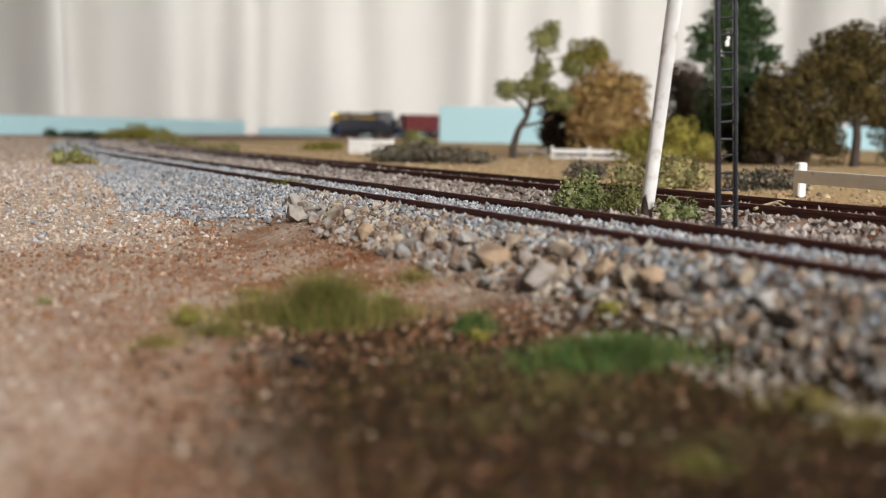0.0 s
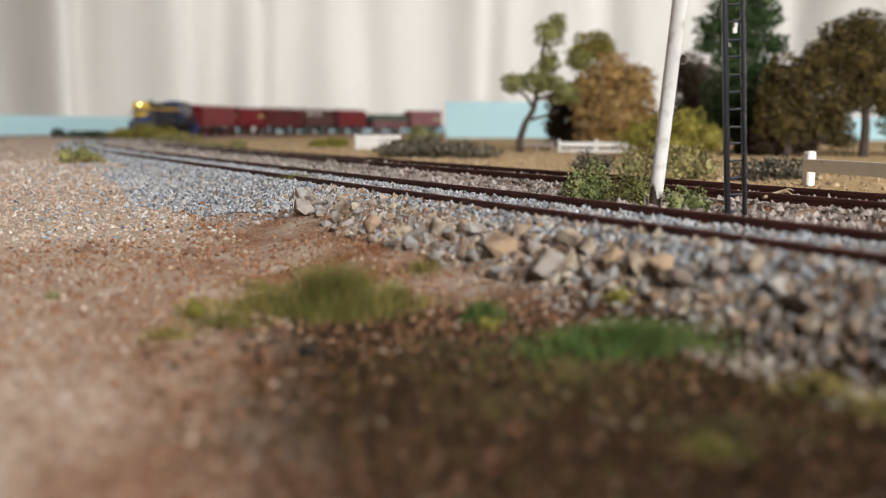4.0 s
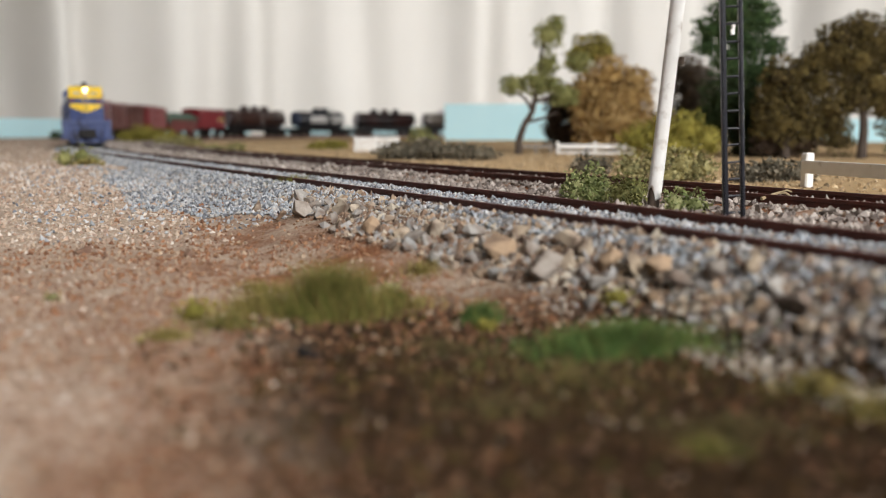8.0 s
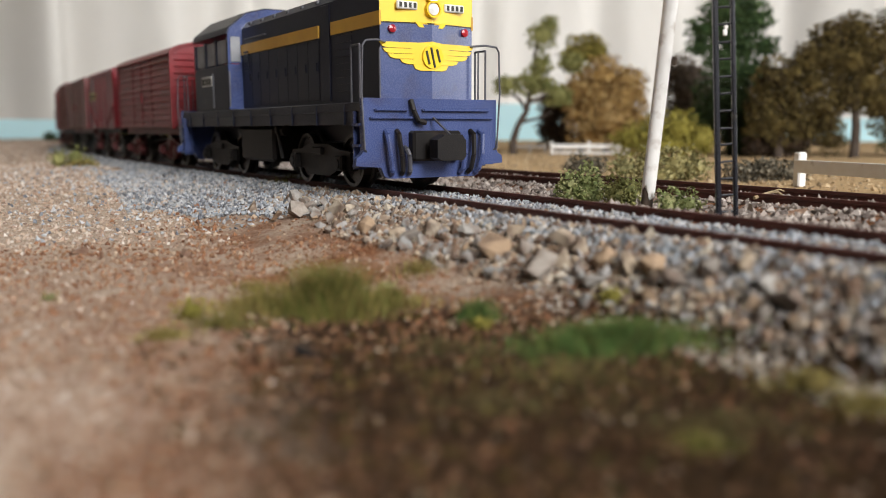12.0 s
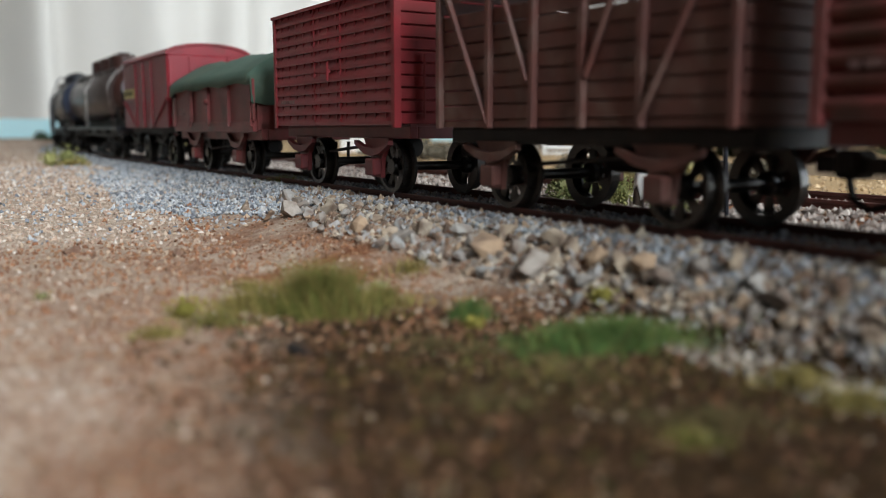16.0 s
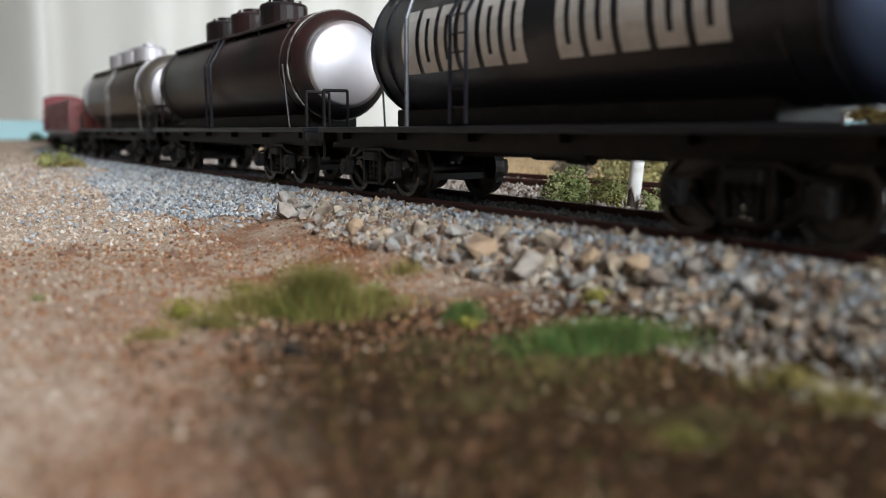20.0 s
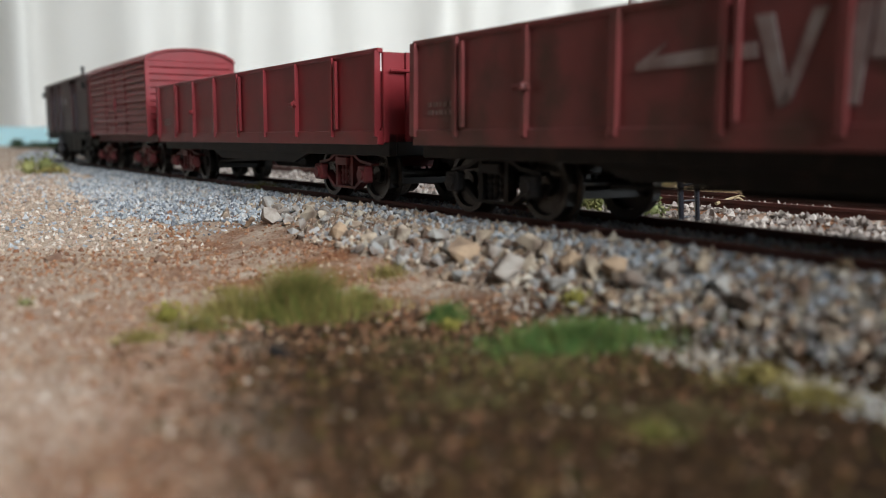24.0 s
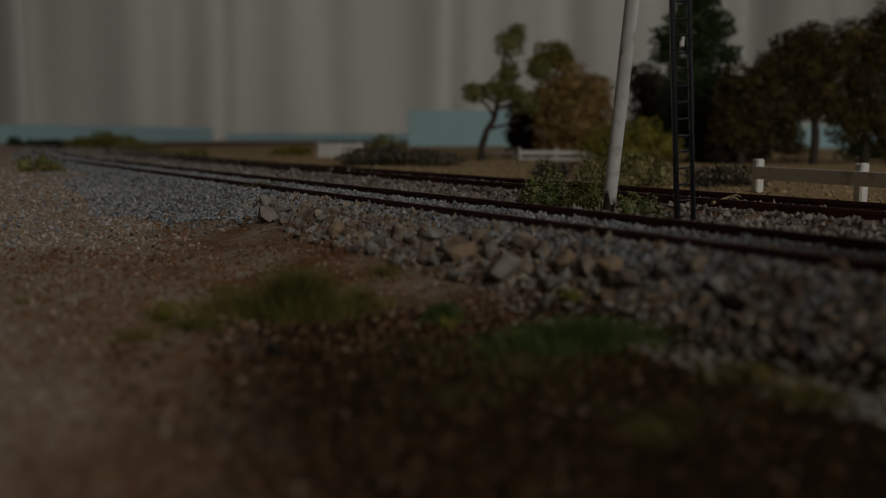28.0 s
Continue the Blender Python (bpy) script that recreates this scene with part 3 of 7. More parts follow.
def build_curtain():
    """Hanging cloth in uneven soft folds."""
    x = np.arange(-2.2, 2.4, 0.008)
    slope = 0.10 * np.sin(x * 23) + 0.06 * np.sin(x * 61 + 1)
    for at_x, wide, steep in ((-1.95, 0.07, 0.9), (-1.75, 0.06, -0.8), (-1.45, 0.06, 0.9), (-1.33, 0.03, 0.5), (-1.17, 0.055, -1.1), (-1.04, 0.055, 1.5), (-0.93, 0.04, -0.35), (-0.80, 0.05, -0.5), (-0.67, 0.045, 0.8), (-0.58, 0.035, -0.6), (-0.49, 0.035, 0.9),
                              (-0.36, 0.07, -0.5), (-0.17, 0.05, 0.6), (0.05, 0.07, -0.9), (0.15, 0.035, 1.0), (0.30, 0.06, -0.5), (0.41, 0.04, -0.4), (0.53, 0.05, 0.9), (0.70, 0.05, -0.7), (0.80, 0.05, 0.8), (0.98, 0.05, -0.8), (1.08, 0.05, 0.8), (1.3, 0.06, -0.8), (1.5, 0.06, 0.8), (1.8, 0.06, -0.8), (2.0, 0.06, 0.8)):
        slope += 1.6 * steep * np.exp(-((x - at_x) / wide) ** 2)
    slope -= slope.mean()
    y = np.cumsum(slope) * 0.008
    y -= y.min()
    zs = np.linspace(-0.88, 1.48, 20)
    verts, faces = [], []
    for j, z in enumerate(zs):
        sway = 0.012 * math.sin(z * 2.1)
        for xi, yi in zip(x, y):
            verts.append((xi + sway * math.sin(xi * 9), 2.72 - yi * (1.0 + 0.12 * math.sin(z * 3 + xi * 5)), z))
    n = len(x)
    for j in range(len(zs) - 1):
        for i in range(n - 1):
            faces.append((j * n + i, j * n + i + 1, (j + 1) * n + i + 1, (j + 1) * n + i))
    me = bpy.data.meshes.new("curtain")
    me.from_pydata(verts, [], faces)
    me.polygons.foreach_set("use_smooth", np.ones(len(me.polygons), bool))
    me.materials.append(M_CURTAIN)
    ob = tagged(new("curtain", me), "tall off-white sheer curtain hanging in soft folds", "curtain")
    mod = ob.modifiers.new("cloth", "SOLIDIFY")
    mod.thickness = 0.0015
    return ob


def board(name, a, b, z0, z1, thick, label):
    (x0, y0), (x1, y1) = a, b
    length = math.hypot(x1 - x0, y1 - y0) * 1000
    bm = BM()
    box(bm, 0, length, 0, thick, z0, z1, 0.6)
    ob = link(name, bm, M_BLUEBOARD)
    ob.matrix_world = pose(x0, y0, 0, 0, 0, math.degrees(math.atan2(y1 - y0, x1 - x0)))
    return tagged(ob, label, "backdrop board")


def build_boards():
    board("blue_board", (-0.86, 1.17), (-0.50, 2.25), -9, 31, 6, "long low pale blue edge board behind the landscape")
    board("blue_board", (-0.47, 2.28), (1.9, 2.30), -9, 16, 6, "low pale blue board along the far edge")
    board("blue_board", (0.002, 1.228), (0.175, 1.20), -8, 47, 5, "upright pale blue board standing behind the small gum tree")
    board("blue_board", (0.40, 1.06), (0.78, 0.98), -8, 24, 5, "low pale blue board glimpsed between dark trees")


# ---- track ----
RAIL = [(-1.1, -2.5), (1.1, -2.5), (1.1, -2.2), (0.28, -1.9), (0.28, -0.75), (0.52, -0.6), (0.52, 0.0), (-0.52, 0.0), (-0.52, -0.6), (-0.28, -0.75), (-0.28, -1.9), (-1.1, -2.2)]


def sweep_rail(off, s0, s1, step):
    s = np.arange(s0, s1 + 1e-6, step)
    n = len(RAIL)
    verts, faces = [], []
    for v in s:
        x, y, p = line_at(v)
        for w, z in RAIL:
            o = off + w * 0.001
            verts.append((x + math.cos(p) * o, y + math.sin(p) * o, z * 0.001))
    for i in range(len(s) - 1):
        for k in range(n):
            a, b = i * n + k, i * n + (k + 1) % n
            faces.append((a, b, b + n, a + n))
    faces.append(tuple(range(n)))
    faces.append(tuple(range((len(s) - 1) * n, len(s) * n))[::-1])
    return verts, faces


def build_track(name, centre, s0, s1, label):
    root = thing(name, label, "railway track")
    root["kind"] = "structure"
    for side in (-1, 1):
        v, f = sweep_rail(centre + side * 0.00875, s0, s1, 0.012)
        me = bpy.data.meshes.new("rail")
        me.from_pydata(v, [], f)
        me.materials.append(M_RAIL)
        ob = new("rail", me)
        ob.parent = root
    bm = BM()
    box(bm, -1.35, 1.35, -14.4, 14.4, -4.0, -1.78, 0.15)
    first = None
    pitch, count, near = 0.0072, 0, []
    far_v, far_f = [], []
    for v in np.arange(s0 + 0.003, s1, pitch):
        x, y, p = line_at(v)
        m = Matrix.Translation((x + math.cos(p) * centre, y + math.sin(p) * centre, 0)) @ Matrix.Rotation(p - math.pi / 2 + random.uniform(-0.02, 0.02), 4, "Z")
        if -1.0 < v < 0.35:
            near.append(m)
        else:
            k = len(far_v)
            for c in ((-1.3, -14, -1.8), (1.3, -14, -1.8), (1.3, 14, -1.8), (-1.3, 14, -1.8), (-1.3, -14, -4), (1.3, -14, -4), (1.3, 14, -4), (-1.3, 14, -4)):
                far_v.append(m @ (Vector(c) * 0.001))
            far_f += [(k, k + 1, k + 2, k + 3), (k, k + 4, k + 5, k + 1), (k + 1, k + 5, k + 6, k + 2), (k + 2, k + 6, k + 7, k + 3), (k + 3, k + 7, k + 4, k)]
    for m in near:
        if first is None:
            first = part("sleeper", bm, M_SLEEPER, root)
            first.matrix_basis = m
        else:
            again(first, root, m)
    me = bpy.data.meshes.new("far_sleepers")
    me.from_pydata(far_v, [], far_f)
    me.materials.append(M_SLEEPER)
    ob = new("far_sleepers", me)
    ob.parent = root
    ob["kind"] = "stuff"
    return root


build_ground()
build_room()
build_curtain()
build_boards()
build_track("main_track", 0.0, -4.4, 2.3, "brown rusty model railway track on grey stone ballast")
build_track("siding_track", SIDING, -4.2, 1.2, "rusty model siding track on old brown ballast")


# ---- rolling stock: local x points forward, z = 0 on the rail head ----
WHEEL_R = 5.25
TRAIN = []        # (thing, centre of the vehicle behind the train's datum, half the pivot distance)
SPINNERS = []     # (wheelset, local place, distance behind the datum, radius)
TURNERS = []      # (bogie, place on the vehicle, vehicle centre, half pivot distance)
SHARED = {}


def wheelset(parent, x, behind, radius=WHEEL_R, spoked=False):
    """An axle with two flanged wheels; tyre and web are one turning piece."""
    key = "wheelset%.2f%s" % (radius, spoked)
    if key not in SHARED:
        bm = BM()
        seg, R = 32, radius
        half = [(7.0, 0.9), (7.5, 1.7), (8.4, 1.75), (8.5, R - 1.1), (7.3, R - 0.9), (7.2, R + 0.75), (7.7, R + 0.75), (8.0, R + 0.05), (9.9, R), (9.9, R - 0.85), (9.2, R - 1.1), (9.1, 1.75), (9.9, 1.5), (9.9, 0.3)]
        lathe(bm, [(-p, r) for p, r in half[::-1]] + half, "y", seg)
        if spoked:
            gone = []
            for f in bm.faces:
                c = f.calc_center_median()
                d = math.hypot(c.x, c.z)
                if 1.9 < d < R - 1.2 and abs(c.y) > 8 and int((math.atan2(c.z, c.x) % (2 * math.pi)) / (2 * math.pi) * seg) % 4 in (1, 2):
                    gone.append(f)
            bmesh.ops.delete(bm, geom=gone, context="FACES")
        SHARED[key] = part("wheelset", bm, M_WHEEL, parent)
        ob = SHARED[key]
    else:
        ob = again(SHARED[key], parent)
    ob.matrix_basis = at(x, 0, radius)
    SPINNERS.append((ob, x, behind, radius))
    return ob


def bogie(parent, x, behind, half, base=20.0, kind="bar", material=None, radius=WHEEL_R):
    """A four-wheeled bogie: two side frames, springs, bolster, brake beams."""
    material = material or M_UNDER
    key = "bogie" + kind + material.name + str(base)
    h = base / 2
    if key not in SHARED:
        bm = BM()
        box(bm, -3.2, 3.2, -11, 11, 6.4, 9.6, 0.3)
        SHARED[key] = [part("bogie", bm, material, parent)]
        ob = SHARED[key][0]
        for sgn in (-1, 1):
            bm = BM()
            y0, y1 = sorted((sgn * 10.4, sgn * 12.2))
            if kind == "bar":
                plate(bm, [(-h - 1.8, 7.5), (-h + 3, 8.1), (-4.5, 9.4), (4.5, 9.4), (h - 3, 8.1), (h + 1.8, 7.5), (h + 1.8, 7.0), (h - 3, 7.5), (4, 8.8), (-4, 8.8), (-h + 3, 7.5), (-h - 1.8, 7.0)], y0, y1)
                plate(bm, [(-h + 1, 5.6), (-4.6, 2.6), (4.6, 2.6), (h - 1, 5.6), (h - 0.2, 5.0), (4.9, 2.1), (-4.9, 2.1), (-h + 0.2, 5.0)], y0, y1)
                for k in (-3.4, 3.4):
                    box(bm, k - 0.5, k + 0.5, y0, y1, 2.3, 8.8)
            else:
                plate(bm, [(-h - 3.6, 7.8), (-h + 2.4, 8.2), (-5, 9.4), (5, 9.4), (h - 2.4, 8.2), (h + 3.6, 7.8), (h + 3.6, 3.8), (h - 3.4, 3.6), (6, 2.2), (-6, 2.2), (-h + 3.4, 3.6), (-h - 3.6, 3.8)], y0, y1)
            box(bm, -2.6, 2.6, *sorted((sgn * 11.0, sgn * 13.0)), 6.9, 8.6, 0.2)
            SHARED[key].append(part("side_frame", bm, material, ob))
            for k in (-h, h):
                bm = BM()
                box(bm, k - 1.7, k + 1.7, *sorted((sgn * 11.6, sgn * 13.6)), 3.6, 7.0, 0.35)
                rod(bm, (k, sgn * 13.4, 5.2), (k, sgn * 14.0, 5.2), 1.1, seg=10)
                SHARED[key].append(part("axle_box", bm, material, ob))
            for k in (-1.6, 0, 1.6):
                bm = BM()
                lathe(bm, [(2.8 + 0.6 * j, 0.72 if j % 2 else 0.5) for j in range(8)], "z", 8)
                bmesh.ops.translate(bm, verts=bm.verts, vec=(k, sgn * 11.3, 0))
                SHARED[key].append(part("spring", bm, material, ob))
        for k in (-h - 4.2, h + 4.2):
            bm = BM()
            box(bm, k - 0.5, k + 0.5, -9.8, 9.8, 3.4, 4.6)
            for sgn in (-1, 1):
                box(bm, k - 0.8, k + 0.8, sgn * 8.8 - 1, sgn * 8.8 + 1, 2.6, 6.6)
            SHARED[key].append(part("brake_beam", bm, M_UNDER, ob))
    else:
        ob = again(SHARED[key][0], parent)
        for o in SHARED[key][1:]:
            again(o, ob)
    ob.matrix_basis = at(x, 0, 0)
    TURNERS.append((ob, x, behind, half))
    for k in (-base / 2, base / 2):
        wheelset(ob, k, behind - x - k, radius)
    return ob


def axleguard(bm, x, y, z_top):
    """A W-shaped iron with spring and axle box."""
    s = 1 if y > 0 else -1
    y0, y1 = sorted((y, y + s * 0.9))
    plate(bm, [(x - 5.4, z_top), (x + 5.4, z_top), (x + 2.4, 7.2), (x + 1.9, 3.2), (x - 1.9, 3.2), (x - 2.4, 7.2)], y0, y1)
    box(bm, x - 1.9, x + 1.9, *sorted((y + s * 0.6, y + s * 2.6)), 3.6, 7.0, 0.3)
    plate(bm, [(x - 7.2, z_top - 1.2), (x - 3.5, 8.0), (x, 7.4), (x + 3.5, 8.0), (x + 7.2, z_top - 1.2), (x + 7.2, z_top - 0.4), (x + 3.5, 9.3), (x, 9.0), (x - 3.5, 9.3), (x - 7.2, z_top - 0.4)], *sorted((y + s * 1.0, y + s * 2.2)))


def coupler(parent, x, way):
    bm = BM()
    box(bm, *sorted((x, x + way * 4.2)), -1.1, 1.1, 7.6, 9.6, 0.25)
    box(bm, *sorted((x + way * 3.4, x + way * 6.2)), -2.1, 2.1, 7.0, 10.4, 0.6)
    rod(bm, (x + way * 0.4, 4.2, 9.5), (x + way * 1.6, 4.6, 4.2), 0.45, seg=6)
    rod(bm, (x + way * 1.6, 4.6, 4.2), (x + way * 4.4, 3.2, 3.2), 0.45, seg=6)
    return part("coupler", bm, M_UNDER, parent, "black knuckle coupler with air hose")


def underframe(root, L, w, z0, z1, material, brakes=True):
    bm = BM()
    box(bm, -L / 2 + 0.2, L / 2 - 0.2, -w + 0.6, w - 0.6, z1 - 0.25, z1 + 0.5)
    ob = part("floor_plate", bm, material, root)
    for s in (-1, 1):
        bm = BM()
        box(bm, -L / 2, L / 2, *sorted((s * (w - 0.4), s * (w - 2.2))), z0, z1 - 0.25, 0.15)
        part("sole_bar", bm, material, root)
        bm = BM()
        box(bm, *sorted((s * L / 2, s * (L / 2 - 1.8))), -w + 2.2, w - 2.2, z0, z1 - 0.25, 0.15)
        part("headstock", bm, material, root)
    for k in np.linspace(-L / 2 + 8, L / 2 - 8, 5):
        bm = BM()
        box(bm, k - 0.8, k + 0.8, -w + 2.2, w - 2.2, z0 + 0.4, z1 - 0.25)
        part("cross_member", bm, material, root)
    if brakes:
        bm = BM()
        rod(bm, (-L * 0.12, 4, z0 - 2.2), (L * 0.06, 4, z0 - 2.2), 2.3, seg=12)
        rod(bm, (-L * 0.2, -w + 3.4, z0 - 3.2), (L * 0.2, -w + 3.4, z0 - 1.2), 0.35, seg=6)
        box(bm, L * 0.1, L * 0.1 + 4, -5, -1, z0 - 3.4, z0 + 0.2, 0.3)
        part("brake_gear", bm, M_UNDER, root)
    return ob


def vehicle(name, label, category, front, rear, half, group=""):
    """front, rear: distances behind the train's datum."""
    root = thing(name, label, category, group)
    TRAIN.append((root, (front + rear) / 2, half))
    return root, rear - front, (front + rear) / 2


def four_wheels(root, L, behind, spread, w, z_top, material):
    for k in (spread / 2, -spread / 2):
        wheelset(root, k, behind - k, WHEEL_R, True)
        for s in (-1, 1):
            bm = BM()
            axleguard(bm, k, s * (w - 3.0), z_top)
            part("axle_guard", bm, material, root)


def arc_roof(w, eave, rise, over=0.7, n=10, thick=0.7):
    """Outline of an arched roof sheet."""
    top = [((w + over) * math.cos(a), eave + rise * math.sin(a)) for a in np.linspace(0, math.pi, n)]
    low = [(y * (1 - thick / w), max(eave - 0.2, z - thick)) for y, z in top]
    return top + low[::-1]


def rivets(bm, pts, r=0.28):
    for p in pts:
        bmesh.ops.create_icosphere(bm, subdivisions=1, radius=r, matrix=Matrix.Translation(p))


def small_print(root, x, y, z, wide, rows, material=None):
    """Unreadable stencilled data as short bars."""
    s = 1 if y > 0 else -1
    bm = BM()
    for r in range(rows):
        p = x
        for k in range(5):
            d = wide * (0.12, 0.2, 0.09, 0.16, 0.11)[(k + r) % 5]
            box(bm, p, p + d, *sorted((y, y + s * 0.12)), z - r * 1.3, z - r * 1.3 + 0.75)
            p += d + wide * 0.06
    return tagged(part("stencil_marks", bm, material or M_STENCIL, root, "small pale stencilled marks"), kind="stuff")


def louvre_van(front, rear, roof, bogies, label, eave=38.5, floor=13.5, material=None, under=None, spread=None, slats=11, lap=True):
    material, under = material or M_RED, under or M_UNDER
    half = (rear - front) / 2 - 16 if bogies else (spread or 38) / 2
    root, L, mid = vehicle("louvre_van", label, "goods van", front, rear, half)
    w, h = 15.3, L / 2
    bm = BM()
    box(bm, -h + 0.9, h - 0.9, -w + 1.2, w - 1.2, floor, eave - 0.2)
    part("body_core", bm, material, root)
    pitch = (eave - floor) / slats
    posts = [-h + 0.6, -h * 0.36, -h * 0.02, h * 0.34, h - 0.6] if L > 70 else [-h + 0.6, -h * 0.22, h * 0.22, h - 0.6]
    for s in (-1, 1):
        for i in range(slats):
            bm = BM()
            z = floor + i * pitch
            y0, y1 = s * (w - 1.3), s * (w + 0.15)
            if lap:
                o = random.uniform(-0.09, 0.09)
                prism(bm, [(y0, z), (s * (w + 0.05 + o), z), (s * (w + 0.16 + o), z + pitch * 0.08), (s * (w + 0.14 + o), z + pitch * 0.3), (s * (w - 0.42 + o), z + pitch * 0.95), (s * (w - 0.5), z + pitch), (y0, z + pitch)], -h + 0.6, h - 0.6)
            else:
                prism(bm, [(y0, z), (s * (w - 1.1), z), (s * (w - 0.75), z + pitch * 0.18), (s * (w + 0.02), z + pitch * 0.55), (y1, z + pitch * 0.66), (y1, z + pitch * 0.84), (s * (w - 0.15), z + pitch), (y0, z + pitch)], -h + 0.6, h - 0.6)
            part("louvre_slat", bm, material, root)
        for k in posts:
            bm = BM()
            wide = 0.7 if abs(k) > h - 1 else 0.2
            box(bm, k - wide, k + wide, *sorted((s * (w - 1.2), s * (w + (0.35 if wide > 0.5 else 0.17)))), floor - (0.6 if wide > 0.5 else 0.1), eave + 0.1, 0.12)
            rivets(bm, [(k, s * (w + 0.22), z) for z in np.arange(floor + 1, eave, 3.2)], 0.24)
            part("side_post", bm, material, root)
        if not bogies and L < 70:
            for k in np.linspace(-h + 4.2, h - 4.2, 13):
                bm = BM()
                box(bm, k - 0.22, k + 0.22, *sorted((s * (w - 1.2), s * (w - 0.06))), floor, eave)
                part("louvre_rib", bm, material, root)
        bm = BM()
        box(bm, -2.2, 2.2, *sorted((s * (w + 0.3), s * (w + 0.8))), (floor + eave) / 2 - 1.6, (floor + eave) / 2 - 0.9)
        rod(bm, (2.0, s * (w + 0.9), (floor + eave) / 2 - 3.2), (2.0, s * (w + 0.9), (floor + eave) / 2 + 0.6), 0.3, seg=6)
        part("door_latch", bm, material, root)
        small_print(root, -h + 4, s * (w + 0.22), floor + 2.2 * pitch, 9, 1)
    for s in (-1, 1):
        for i in range(slats):
            z = floor + i * pitch
            bm = BM()
            box(bm, *sorted((s * (h - 1.0), s * (h + 0.05))), -w + 0.5, w - 0.5, z + 0.15, z + pitch - 0.1, 0.15)
            part("end_board", bm, material, root)
        bm = BM()
        if roof == "arc":
            outline = [((w - 0.2) * math.cos(a), eave + 4.2 * math.sin(a)) for a in np.linspace(0, math.pi, 12)]
        else:
            outline = [(w - 0.2, eave - 0.1), (0, eave + 3.6), (-w + 0.2, eave - 0.1)]
        prism(bm, outline, *sorted((s * (h - 1.0), s * (h - 0.1))))
        part("gable", bm, material, root)
        bm = BM()
        for y in (-w * 0.62, w * 0.62):
            rod(bm, (s * (h + 0.6), y, floor + 1), (s * (h + 0.6), y, floor + 13), 0.3, seg=6)
        part("grab_iron", bm, material, root)
    bm = BM()
    if roof == "arc":
        prism(bm, arc_roof(w, eave, 4.6), -h - 0.7, h + 0.7)
    else:
        prism(bm, [(w + 0.6, eave - 0.2), (w + 0.6, eave + 0.5), (0, eave + 4.4), (-w - 0.6, eave + 0.5), (-w - 0.6, eave - 0.2), (0, eave + 3.5)], -h - 0.5, h + 0.5)
    part("roof", bm, material, root)
    if L > 70:
        bm = BM()
        for k in (-h * 0.5, h * 0.05, h * 0.55):
            box(bm, k - 5, k + 5, -2, 2, eave + 4.0, eave + 4.9, 0.2)
        part("roof_vent_board", bm, material, root)
    underframe(root, L, w - 2.6, floor - 2.6, floor, M_UNDERRED)
    for s in (-1, 1):
        coupler(root, s * h, s)
    if bogies:
        for k in (half, -half):
            bogie(root, k, mid, half, 20, "bar", under)
    else:
        four_wheels(root, L, mid, spread or 38, w, floor - 2.6, under)
    return root


